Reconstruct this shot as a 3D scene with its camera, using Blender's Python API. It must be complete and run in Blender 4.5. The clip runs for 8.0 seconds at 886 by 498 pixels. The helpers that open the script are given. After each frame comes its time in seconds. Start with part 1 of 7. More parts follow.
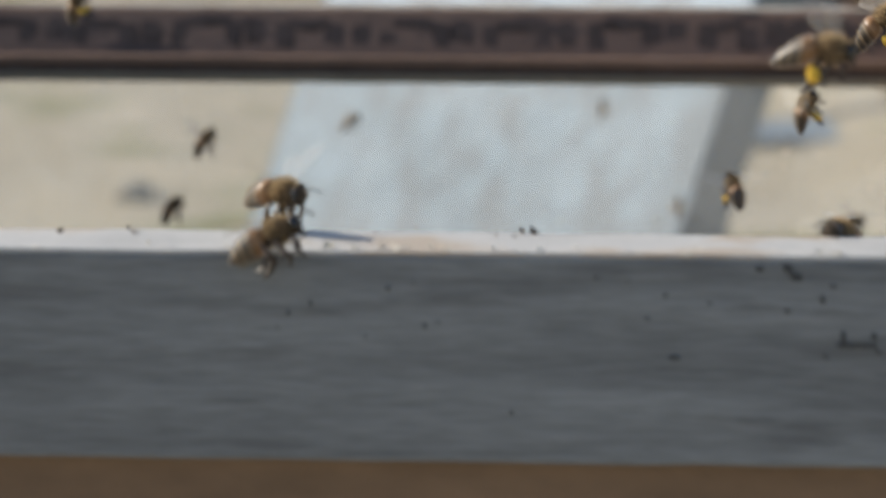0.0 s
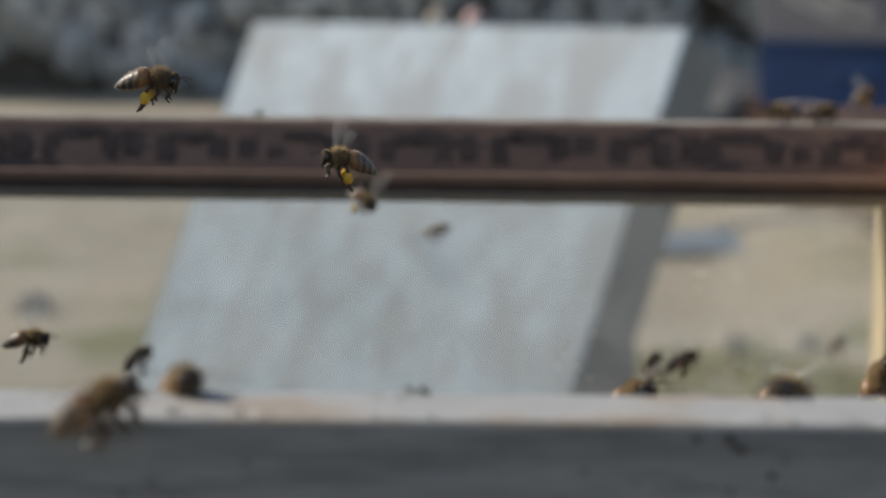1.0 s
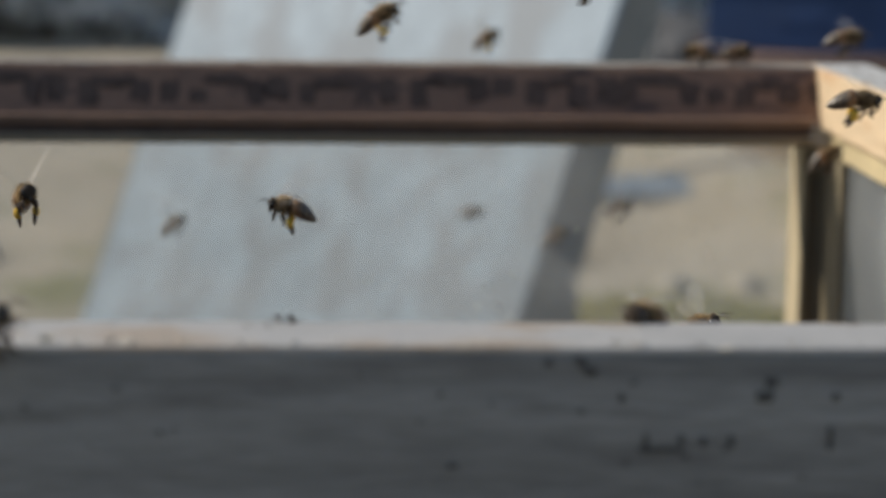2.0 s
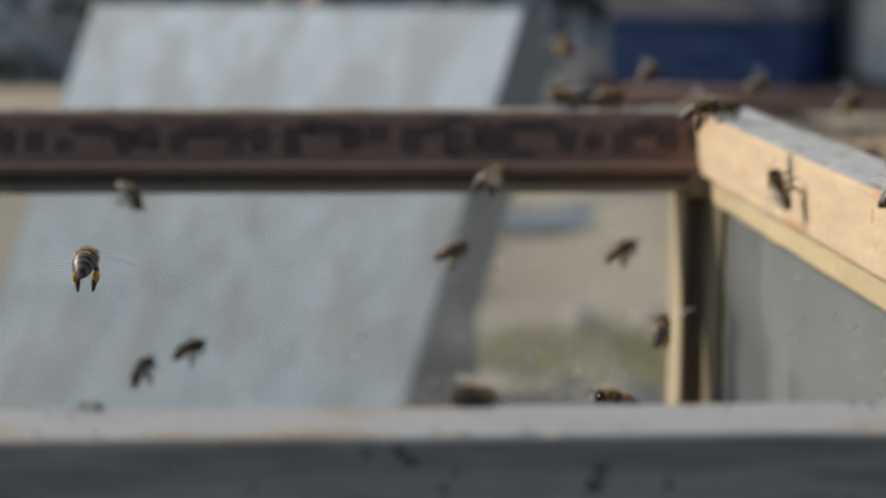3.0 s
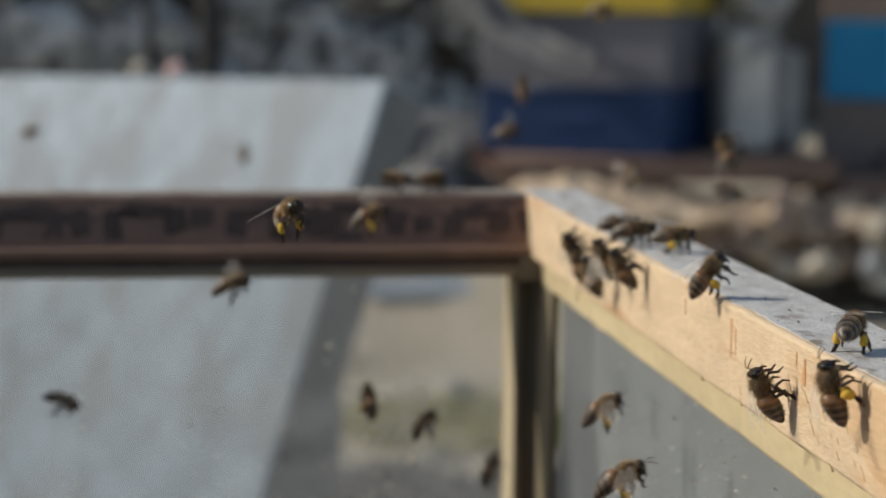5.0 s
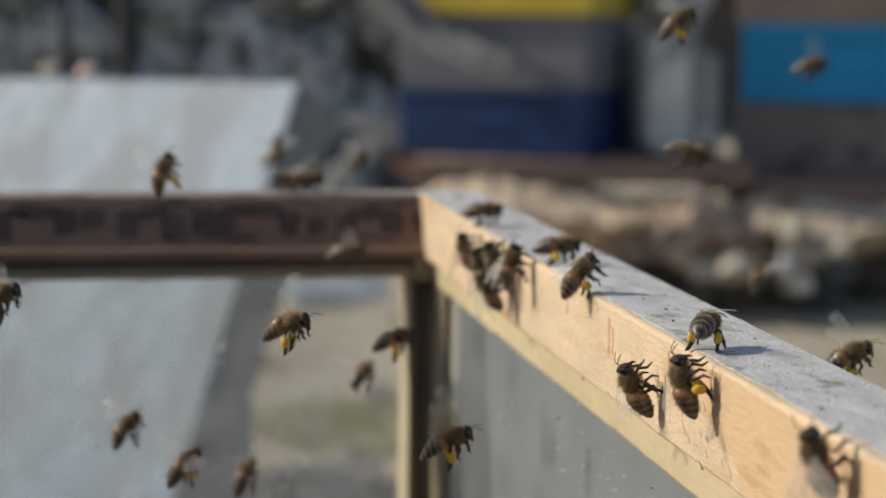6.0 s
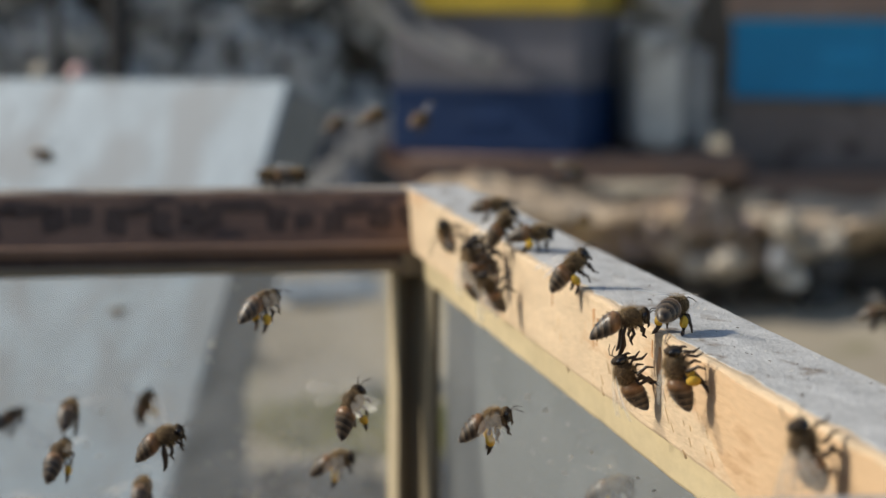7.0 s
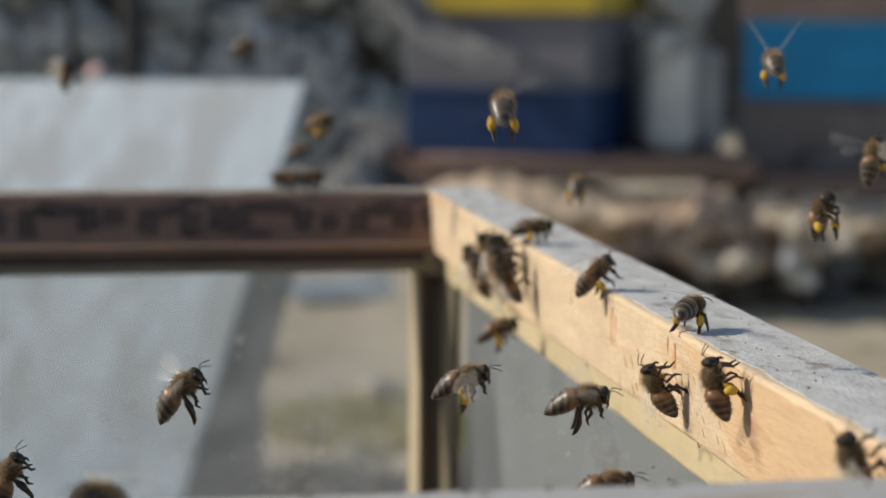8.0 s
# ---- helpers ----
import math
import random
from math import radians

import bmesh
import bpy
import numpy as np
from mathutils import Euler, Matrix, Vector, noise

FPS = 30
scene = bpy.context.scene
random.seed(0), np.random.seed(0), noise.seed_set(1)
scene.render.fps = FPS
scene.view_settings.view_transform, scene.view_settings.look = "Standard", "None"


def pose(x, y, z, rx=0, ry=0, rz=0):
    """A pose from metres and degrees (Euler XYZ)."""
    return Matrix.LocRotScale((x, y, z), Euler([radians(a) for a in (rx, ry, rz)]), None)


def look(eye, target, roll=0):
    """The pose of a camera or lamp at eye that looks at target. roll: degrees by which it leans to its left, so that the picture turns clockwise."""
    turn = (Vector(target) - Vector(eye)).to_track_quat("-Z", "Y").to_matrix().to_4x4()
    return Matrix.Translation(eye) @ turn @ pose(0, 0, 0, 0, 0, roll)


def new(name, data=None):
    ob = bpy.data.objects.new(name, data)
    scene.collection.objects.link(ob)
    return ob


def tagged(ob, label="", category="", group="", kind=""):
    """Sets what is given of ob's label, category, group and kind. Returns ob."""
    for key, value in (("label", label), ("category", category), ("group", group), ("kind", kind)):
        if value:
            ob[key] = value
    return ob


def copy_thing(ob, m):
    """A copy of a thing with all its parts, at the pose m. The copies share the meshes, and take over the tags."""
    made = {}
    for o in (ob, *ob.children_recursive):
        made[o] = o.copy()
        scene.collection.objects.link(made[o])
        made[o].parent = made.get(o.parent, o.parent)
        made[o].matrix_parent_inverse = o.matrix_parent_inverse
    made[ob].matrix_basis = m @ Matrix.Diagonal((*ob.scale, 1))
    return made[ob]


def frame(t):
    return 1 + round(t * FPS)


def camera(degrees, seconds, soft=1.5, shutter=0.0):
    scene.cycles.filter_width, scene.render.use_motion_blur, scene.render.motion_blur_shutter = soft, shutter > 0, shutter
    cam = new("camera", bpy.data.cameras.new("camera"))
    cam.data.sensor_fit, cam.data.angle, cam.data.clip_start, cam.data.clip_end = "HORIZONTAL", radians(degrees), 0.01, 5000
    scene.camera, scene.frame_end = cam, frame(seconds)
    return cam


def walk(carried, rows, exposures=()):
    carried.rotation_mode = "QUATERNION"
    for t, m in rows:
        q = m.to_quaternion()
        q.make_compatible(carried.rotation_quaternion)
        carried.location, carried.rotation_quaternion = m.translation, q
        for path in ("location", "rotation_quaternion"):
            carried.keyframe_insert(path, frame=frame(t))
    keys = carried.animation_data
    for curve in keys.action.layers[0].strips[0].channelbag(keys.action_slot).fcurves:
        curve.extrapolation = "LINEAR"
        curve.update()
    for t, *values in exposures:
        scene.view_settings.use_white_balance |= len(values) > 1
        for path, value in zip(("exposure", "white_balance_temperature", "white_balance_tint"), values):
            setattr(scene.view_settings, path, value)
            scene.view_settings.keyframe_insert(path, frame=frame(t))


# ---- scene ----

# Camera: a hand-held close-up lens, focused on the middle of the open box.
cam = camera(24.0, 8.0, 1.5, 0.2)
cam.data.dof.use_dof = True
cam.data.dof.focus_distance = 0.385
cam.data.dof.aperture_fstop = 19.0
PATH = [
    (0, (-0.16, -0.737, 0.057), (-0.232, 1.2251, -0.324), 0.2),
    (0.5, (-0.1745, -0.6618, 0.0494), (-0.2117, 1.319, -0.225), 0.64),
    (1, (-0.1579, -0.6848, 0.0538), (-0.1398, 1.2958, -0.2234), 0.67),
    (2.3, (-0.1435, -0.695, 0.0535), (-0.0415, 1.275, -0.281), 0.4),
    (2.5, (-0.1398, -0.692, 0.0545), (-0.0024, 1.278, -0.276), 0.42),
    (3, (-0.1345, -0.6811, 0.0574), (0.0129, 1.2917, -0.2397), 0.38),
    (3.5, (-0.1313, -0.6777, 0.0601), (0.0357, 1.2967, -0.2155), 0.75),
    (4, (-0.1252, -0.6685, 0.0572), (0.0686, 1.3036, -0.2143), 0.42),
    (4.5, (-0.12, -0.6612, 0.0587), (0.1065, 1.3107, -0.1871), 0.4),
    (5, (-0.1156, -0.6677, 0.0616), (0.1444, 1.3015, -0.1722), 0.55),
    (5.2, (-0.1166, -0.6847, 0.0636), (0.1694, 1.2805, -0.1732), 0.85),
    (6.5, (-0.1011, -0.6597, 0.0596), (0.2425, 1.2974, -0.1679), 0.45),
    (7, (-0.1046, -0.6698, 0.0599), (0.235, 1.2875, -0.1718), 0.22),
    (7.5, (-0.1093, -0.6717, 0.0596), (0.2213, 1.2879, -0.1662), 0.38),
    (8, (-0.1116, -0.6915, 0.0627), (0.2174, 1.2675, -0.1696), 0.42),
]
walk(cam, [(t, look(eye, target, roll)) for t, eye, target, roll in PATH],
     exposures=[(0.0, 0.68), (0.5, 0.47), (1.0, 0.23), (2.5, 0.1), (3.0, 0.0), (3.5, -0.18), (4.5, -0.14), (5.2, -0.05), (6.5, 0.08), (8.0, 0.1)])

# Sun and sky.
SUN_TO = Vector((-0.76, 0.26, 0.53)).normalized()
world = bpy.data.worlds.new("sky")
scene.world = world
world.use_nodes = True
wn = world.node_tree.nodes
sky = wn.new("ShaderNodeTexSky")
sky.sky_type = "NISHITA"
sky.sun_disc = False
sky.sun_elevation = math.asin(SUN_TO.z)
sky.sun_rotation = math.atan2(SUN_TO.x, SUN_TO.y)
world.node_tree.links.new(sky.outputs[0], wn["Background"].inputs[0])
wn["Background"].inputs[1].default_value = 0.10
sun_data = bpy.data.lights.new("sun", "SUN")
sun_data.energy = 3.6
sun_data.angle = radians(0.53)
sun_data.color = (1.0, 0.925, 0.79)
sun = new("sun", sun_data)
sun.matrix_world = look((-4, 1, 3), Vector((-4, 1, 3)) - SUN_TO)


# ---- materials ----
def material(name, base, rough=0.7, vary=0.25, scale=40.0, fine=400.0, bump=0.2, stretch=(1, 1, 1), second=None,
             amount=0.0, metal=0.0, island=0.0, spec=0.4, bump_at=0.0006, patch=8.0):
    """Two-scale noise over a base colour, with fine relief; second: the colour of stains that cover amount of it."""
    m = bpy.data.materials.new(name)
    m.use_nodes = True
    n, l = m.node_tree.nodes, m.node_tree.links
    b = n["Principled BSDF"]
    b.inputs["Roughness"].default_value = rough
    b.inputs["Metallic"].default_value = metal
    b.inputs["Specular IOR Level"].default_value = spec
    tc = n.new("ShaderNodeTexCoord")
    mp = n.new("ShaderNodeMapping")
    mp.inputs["Scale"].default_value = stretch
    l.new(tc.outputs["Object"], mp.inputs[0])

    def noise_at(size, detail=4.0):
        t = n.new("ShaderNodeTexNoise")
        t.inputs["Scale"].default_value = size
        t.inputs["Detail"].default_value = detail
        t.inputs["Roughness"].default_value = 0.6
        l.new(mp.outputs[0], t.inputs["Vector"])
        return t

    coarse, grain = noise_at(scale), noise_at(fine)
    add = n.new("ShaderNodeMath")
    add.operation = "MULTIPLY_ADD"
    l.new(coarse.outputs["Fac"], add.inputs[0])
    add.inputs[1].default_value = 0.6
    mul = n.new("ShaderNodeMath")
    mul.operation = "MULTIPLY"
    l.new(grain.outputs["Fac"], mul.inputs[0])
    mul.inputs[1].default_value = 0.4
    l.new(mul.outputs[0], add.inputs[2])
    ramp = n.new("ShaderNodeValToRGB")
    ramp.color_ramp.elements[0].position = 0.3
    ramp.color_ramp.elements[1].position = 0.7
    ramp.color_ramp.elements[0].color = (*[c * (1 - vary) for c in base], 1)
    ramp.color_ramp.elements[1].color = (*[min(1, c * (1 + vary)) for c in base], 1)
    l.new(add.outputs[0], ramp.inputs[0])
    colour = ramp.outputs[0]
    if second:
        spots = noise_at(patch, 5.0)
        cut = n.new("ShaderNodeValToRGB")
        cut.color_ramp.elements[0].position = 0.62 - amount * 0.3
        cut.color_ramp.elements[1].position = 0.72 - amount * 0.3
        l.new(spots.outputs["Fac"], cut.inputs[0])
        mix = n.new("ShaderNodeMix")
        mix.data_type = "RGBA"
        l.new(cut.outputs[0], mix.inputs[0])
        l.new(colour, mix.inputs[6])
        mix.inputs[7].default_value = (*second, 1)
        colour = mix.outputs[2]
    if island:
        info = n.new("ShaderNodeObjectInfo")
        geo = n.new("ShaderNodeNewGeometry")
        rnd = n.new("ShaderNodeMath")
        rnd.operation = "ADD"
        l.new(info.outputs["Random"], rnd.inputs[0])
        l.new(geo.outputs["Random Per Island"], rnd.inputs[1])
        hsv = n.new("ShaderNodeHueSaturation")
        val = n.new("ShaderNodeMath")
        val.operation = "MULTIPLY_ADD"
        l.new(rnd.outputs[0], val.inputs[0])
        val.inputs[1].default_value = island
        val.inputs[2].default_value = 1.0 - island
        l.new(val.outputs[0], hsv.inputs["Value"])
        l.new(colour, hsv.inputs["Color"])
        colour = hsv.outputs[0]
    l.new(colour, b.inputs["Base Color"])
    if bump:
        bp = n.new("ShaderNodeBump")
        bp.inputs["Strength"].default_value = bump
        bp.inputs["Distance"].default_value = bump_at
        l.new(add.outputs[0], bp.inputs["Height"])
        l.new(bp.outputs[0], b.inputs["Normal"])
    return m


RAW_WOOD = material("raw_pine", (0.66, 0.5, 0.325), 0.75, 0.2, 60, 520, 1.0, (3, 0.6, 3), (0.56, 0.34, 0.18), 0.22, patch=26)
GREY_PAINT = material("weathered_grey_paint", (0.505, 0.497, 0.475), 0.75, 0.36, 160, 1400, 1.2, (1, 0.5, 1), (0.24, 0.2, 0.16), 0.2, patch=130)
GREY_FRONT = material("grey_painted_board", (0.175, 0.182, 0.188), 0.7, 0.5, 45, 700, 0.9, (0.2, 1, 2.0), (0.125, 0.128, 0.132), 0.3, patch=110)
TOP_PAINT = material("pale_grey_top_paint", (0.4, 0.39, 0.375), 0.7, 0.2, 60, 800, 0.6, (0.6, 1, 1), (0.36, 0.3, 0.24), 0.3, patch=60)
GREY_WALL = material("dusty_grey_side", (0.13, 0.138, 0.142), 0.4, 0.15, 12, 300, 0.1, (1, 0.6, 1), spec=0.7)
CAP = material("dusty_tan_edge", (0.3, 0.265, 0.22), 0.8, 0.35, 60, 700, 0.5, (0.6, 1, 1), (0.16, 0.12, 0.09), 0.35, patch=70)
BROWN = material("dark_brown_stain", (0.222, 0.13, 0.088), 0.6, 0.3, 40, 400, 0.4, (0.5, 1, 2), (0.075, 0.05, 0.042), 0.25, patch=60)
GROOVE_SHADE = material("carved_groove_shade", (0.1, 0.066, 0.052), 0.8, 0.35, 120, 800, 0.3)
POST = material("blackened_iron", (0.03, 0.03, 0.032), 0.7, 0.3, 30, 200, 0.3)
LOWER = material("brown_board_stain", (0.18, 0.112, 0.066), 0.8, 0.35, 20, 200, 0.3, (0.4, 1, 1))
# Jamb wood is paled for sunlight; its front colours are darkened for shade.
JAMB_SUNLIT = material("sunlit_pale_wood", (0.45, 0.375, 0.25), 0.7, 0.15, 40, 400, 0.3, (1, 1, 0.3))
JAMB_SHADE = material("olive_brown_in_shade", (0.2, 0.165, 0.105), 0.75, 0.25, 40, 300, 0.4, (1, 1, 0.2))
JAMB_GROOVE_SHADE = material("shade_olive_groove", (0.135, 0.11, 0.07), 0.8, 0.25, 40, 300, 0.3, (1, 1, 0.2))
LEDGE = material("reddish_brown_ledge", (0.232, 0.142, 0.095), 0.6, 0.3, 40, 400, 0.4, (0.4, 1, 2))
# The back bead's olive is darkened to stand for shade.
BACK_BEAD_SHADE = material("shade_olive_bead", (0.25, 0.2, 0.13), 0.7, 0.2, 40, 400, 0.3)
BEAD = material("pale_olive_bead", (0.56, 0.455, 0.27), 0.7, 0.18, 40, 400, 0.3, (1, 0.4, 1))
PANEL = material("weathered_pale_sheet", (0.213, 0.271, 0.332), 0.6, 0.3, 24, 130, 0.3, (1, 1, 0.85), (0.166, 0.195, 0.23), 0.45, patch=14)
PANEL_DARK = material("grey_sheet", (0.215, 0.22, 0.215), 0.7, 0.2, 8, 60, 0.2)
GROUND = material("dry_ground", (0.41, 0.35, 0.26), 0.95, 0.25, 4, 60, 0.6, (1, 1, 1), (0.22, 0.21, 0.1), 0.25, patch=2.2, bump_at=0.01)
STONE = material("grey_stone", (0.5, 0.495, 0.48), 0.9, 0.42, 13, 60, 0.6, (1, 1, 1), (0.075, 0.073, 0.07), 0.46, island=0.35, patch=8.5, bump_at=0.005)
FIELD_STONE = material("dark_field_stone", (0.1, 0.1, 0.102), 0.9, 0.4, 9, 50, 0.6, (1, 1, 1), (0.06, 0.06, 0.058), 0.3, patch=6, bump_at=0.005)
GREY_ROCK = material("mid_grey_rock", (0.2, 0.206, 0.215), 0.9, 0.4, 16, 80, 0.6, (1, 1, 1), (0.1, 0.098, 0.092), 0.35, patch=14, bump_at=0.005)
PALE_STONE = material("pale_stone", (0.4, 0.355, 0.29), 0.9, 0.3, 9, 70, 0.6, island=0.3, bump_at=0.005)
HIVE_BLUE = material("navy_paint", (0.006, 0.032, 0.11), 0.55, 0.2, 8, 90, 0.2)
HIVE_UMBER = material("grey_brown_paint", (0.2, 0.168, 0.155), 0.7, 0.3, 7, 80, 0.2, (1, 1, 1), (0.08, 0.062, 0.055), 0.25, patch=12)
HIVE_GREY = material("grey_violet_paint", (0.165, 0.163, 0.185), 0.65, 0.2, 6, 80, 0.2)
HIVE_YELLOW = material("mustard_paint", (0.55, 0.4, 0.045), 0.6, 0.2, 8, 80, 0.2)
HIVE_TEAL = material("turquoise_paint", (0.012, 0.25, 0.5), 0.55, 0.15, 8, 80, 0.2)
HIVE_BROWN = material("brown_hive_paint", (0.3, 0.2, 0.155), 0.65, 0.25, 8, 80, 0.2)
PLANK = material("weathered_brown_plank", (0.25, 0.165, 0.125), 0.8, 0.3, 10, 120, 0.4, (0.2, 1, 2))
WHITE_BLOCK = material("pale_block", (0.74, 0.72, 0.66), 0.85, 0.2, 12, 80, 0.4, (1, 1, 1), (0.3, 0.29, 0.27), 0.25, patch=14)
RUBBLE = material("tan_rubble", (0.6, 0.465, 0.325), 0.95, 0.3, 22, 160, 0.7, (1, 1, 1), (0.38, 0.28, 0.19), 0.35, island=0.2, patch=14, bump_at=0.006)
# Soil colour holds the shadow under the stand and between stones.
SOIL_SHADE = material("shade_dark_soil", (0.14, 0.117, 0.095), 0.95, 0.4, 8, 70, 0.6, bump_at=0.008)
PINK_GRAVEL = material("pinkish_grey_gravel", (0.36, 0.28, 0.245), 0.9, 0.3, 30, 160, 0.5, island=0.4, bump_at=0.003)
PINK = material("pinkish_pebble", (0.75, 0.5, 0.46), 0.8, 0.1, 60, 400, 0.1)
CLOTH = material("pale_grey_cloth", (0.36, 0.36, 0.37), 0.9, 0.15, 12, 120, 0.2)


# ---- mesh helpers ----
def part(name, bm, mat, parent=None, label=""):
    me = bpy.data.meshes.new(name)
    bm.to_mesh(me)
    bm.free()
    me.materials.append(mat)
    ob = new(name, me)
    if parent:
        ob.parent = parent
    if label:
        ob["label"] = label
    return ob


def thing(name, label, category, group="", kind="", at=None):
    ob = new(name)
    ob.empty_display_size = 0.02
    if at is not None:
        ob.matrix_world = at
    return tagged(ob, label, category, group, kind)


def slab(x0, x1, y0, y1, z0, z1, bevel=0.0005, segments=2, into=None, turn=None):
    bm = into or bmesh.new()
    made = bmesh.ops.create_cube(bm, size=1.0)["verts"]
    for v in made:
        v.co = Vector((x0 + (v.co.x + 0.5) * (x1 - x0), y0 + (v.co.y + 0.5) * (y1 - y0), z0 + (v.co.z + 0.5) * (z1 - z0)))
    if bevel:
        edges = list({e for v in made for e in v.link_edges})
        made = bmesh.ops.bevel(bm, geom=edges, offset=bevel, segments=segments, affect="EDGES", profile=0.5)["verts"]
    return bm


def wobble(bm, amount, size, keep=None):
    """Uneven, worn surfaces: shift the points by smooth noise."""
    for v in bm.verts:
        if keep and not keep(v.co):
            continue
        v.co += noise.noise_vector(v.co * size) * amount
    return bm


def batten(x0, x1, y0, y1, z0, z1, cuts, axis, worn=0.0003, bevel=0.0008):
    """A long worn board, cut into short lengths so that its edges can waver."""
    bm = slab(x0, x1, y0, y1, z0, z1, bevel)
    lo, hi = ((x0, x1), (y0, y1))[axis]
    for i in range(1, cuts):
        p, nrm = Vector((0, 0, 0)), Vector((0, 0, 0))
        p[axis] = lo + (hi - lo) * i / cuts
        nrm[axis] = 1
        bmesh.ops.bisect_plane(bm, geom=bm.verts[:] + bm.edges[:] + bm.faces[:], plane_co=p, plane_no=nrm)
    return wobble(bm, worn, 90)


def rock(radius, seed, squash=0.7, detail=2):
    bm = bmesh.new()
    bmesh.ops.create_icosphere(bm, subdivisions=detail, radius=radius)
    off = Vector((seed * 7.3, seed * 3.1, seed * 1.7))
    for v in bm.verts:
        d = v.co.normalized()
        k = 1 + 0.35 * noise.noise(d * 1.3 + off) + 0.15 * noise.noise(d * 3.1 + off)
        v.co = d * radius * k
        v.co.z *= squash
    return bm


# ---- ground ----
GROUND_Z = -0.62
bm = bmesh.new()
bmesh.ops.create_grid(bm, x_segments=120, y_segments=120, size=1.0)
for v in bm.verts:
    u, w = v.co.x, v.co.y
    v.co.x = math.copysign(abs(u) ** 2.6 * 90, u)
    v.co.y = math.copysign(abs(w) ** 2.6 * 90, w) + 2
    rise = max(0.0, min(1.0, (v.co.y - 2.7) / 0.6)) * max(0.0, min(1.0, (v.co.x - 0.5) / 0.3))
    v.co.z = GROUND_Z + 0.08 * rise + 0.02 * noise.noise(v.co * 2.0) + (0.008 * noise.noise(v.co * 9) if abs(v.co.x) < 6 and abs(v.co.y) < 8 else 0)
ground = part("ground", bm, GROUND)
for f in ground.data.polygons:
    f.use_smooth = True
tagged(ground, "dry tan earth with thin patches of grass", "ground", kind="structure")


# ---- the open box ----
FRONT_IN, FRONT_OUT = -0.430, -0.446
LEFT_IN = -0.43
box = thing("hive_box", "open wooden hive box with worn grey painted rim", "hive box")
part("right_rail", batten(0.0, 0.0206, -0.43, 0.020, -0.0195, 0.0, 60, 1), RAW_WOOD, box, "bare pale pine rail lit by the sun")
def chipped(bm):
    """The inner edge of the paint, worn back unevenly."""
    for v in bm.verts:
        if v.co.x < 0.004:
            v.co.x += 0.0011 * noise.noise(Vector((0, v.co.y * 70, 0))) + 0.0007 * noise.noise(Vector((3, v.co.y * 260, 0))) + 0.0006
    return bm


WORN_WOOD = material("worn_orange_pine", (0.63, 0.43, 0.25), 0.75, 0.16, 60, 500, 0.8, (3, 0.5, 3), (0.55, 0.35, 0.19), 0.12, patch=60)
strip = batten(-0.00022, 0.0004, -0.4298, -0.336, -0.0193, -0.0022, 40, 1, 0.0002, 0.0001)
for v in strip.verts:
    if v.co.z > -0.01:
        v.co.z += 0.0012 + 0.0008 * noise.noise(Vector((0, v.co.y * 90, 0)))
    if v.co.y > -0.36:
        v.co.y += (0.03 if v.co.z > -0.01 else -0.014) * (v.co.y + 0.36) / 0.024
part("worn_face", strip, WORN_WOOD, box, "bare orange pine where the pale coat has worn off")
part("right_rail_paint", chipped(batten(0.0012, 0.0209, -0.4298, 0.0198, -0.0006, 0.00012, 220, 1, 0.0001, 0.0001)), GREY_PAINT, box, "weathered grey paint on the rail top")
part("right_side_wall", slab(0.0165, 0.0195, -0.43, 0.02, -0.24, -0.0195, 0.0003), GREY_WALL, box, "dull grey board behind the side pane")
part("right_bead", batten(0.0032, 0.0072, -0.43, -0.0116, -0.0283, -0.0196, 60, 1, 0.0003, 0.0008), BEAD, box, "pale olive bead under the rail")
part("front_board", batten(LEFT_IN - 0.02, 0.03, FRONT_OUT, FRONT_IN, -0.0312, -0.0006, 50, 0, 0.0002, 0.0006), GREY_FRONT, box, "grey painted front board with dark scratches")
# The top is a paler grey than the board's face.
part("front_top_paint", batten(LEFT_IN - 0.02, 0.03, FRONT_OUT + 0.0002, FRONT_IN, -0.0008, 0.0, 50, 0, 0.0002, 0.0003), TOP_PAINT, box, "paler grey paint with worn spots on the front board's top")
part("front_lower_board", slab(LEFT_IN - 0.02, 0.03, FRONT_OUT + 0.003, FRONT_IN, -0.24, -0.0314, 0.0005), LOWER, box, "olive brown lower front board")
part("left_side_wall", slab(LEFT_IN - 0.02, LEFT_IN, FRONT_IN, 0.02, -0.24, -0.0, 0.0008), GREY_FRONT, box)
part("floor_board", slab(LEFT_IN - 0.02, 0.0195, FRONT_OUT, 0.02, -0.255, -0.2402, 0.0008), PLANK, box)
def leaning(bm):
    """The rail's face leans forward towards its foot."""
    for v in bm.verts:
        v.co.y += 0.5 * min(0.0, v.co.z) * max(0.0, 1 - max(0.0, v.co.y) / 0.018)
    return bm


# Back: a carved rail over an open window with a jamb.
part("back_rail", leaning(batten(LEFT_IN, -0.0002, 0.0, 0.018, -0.0192, -0.0003, 40, 0, 0.0002, 0.0006)), BROWN, box, "dark brown stained back rail with carved blocks")
part("back_rail_cap", batten(LEFT_IN, -0.0002, 0.0012, 0.0178, -0.0005, 0.0003, 40, 0, 0.0002, 0.0002), CAP, box, "pale worn top of the back rail")
part("back_rail_ledge", batten(LEFT_IN, -0.0002, -0.0112, -0.0055, -0.0190, -0.0158, 40, 0, 0.0002, 0.0009), LEDGE, box, "reddish brown ledge under the carved blocks")
# The gap's shade is put into its dark colour.
part("back_recess", slab(LEFT_IN, -0.0002, -0.0094, 0.0, -0.0224, -0.01925, 0.0), GROOVE_SHADE, box, "gap under the ledge, its shade in the dark colour")
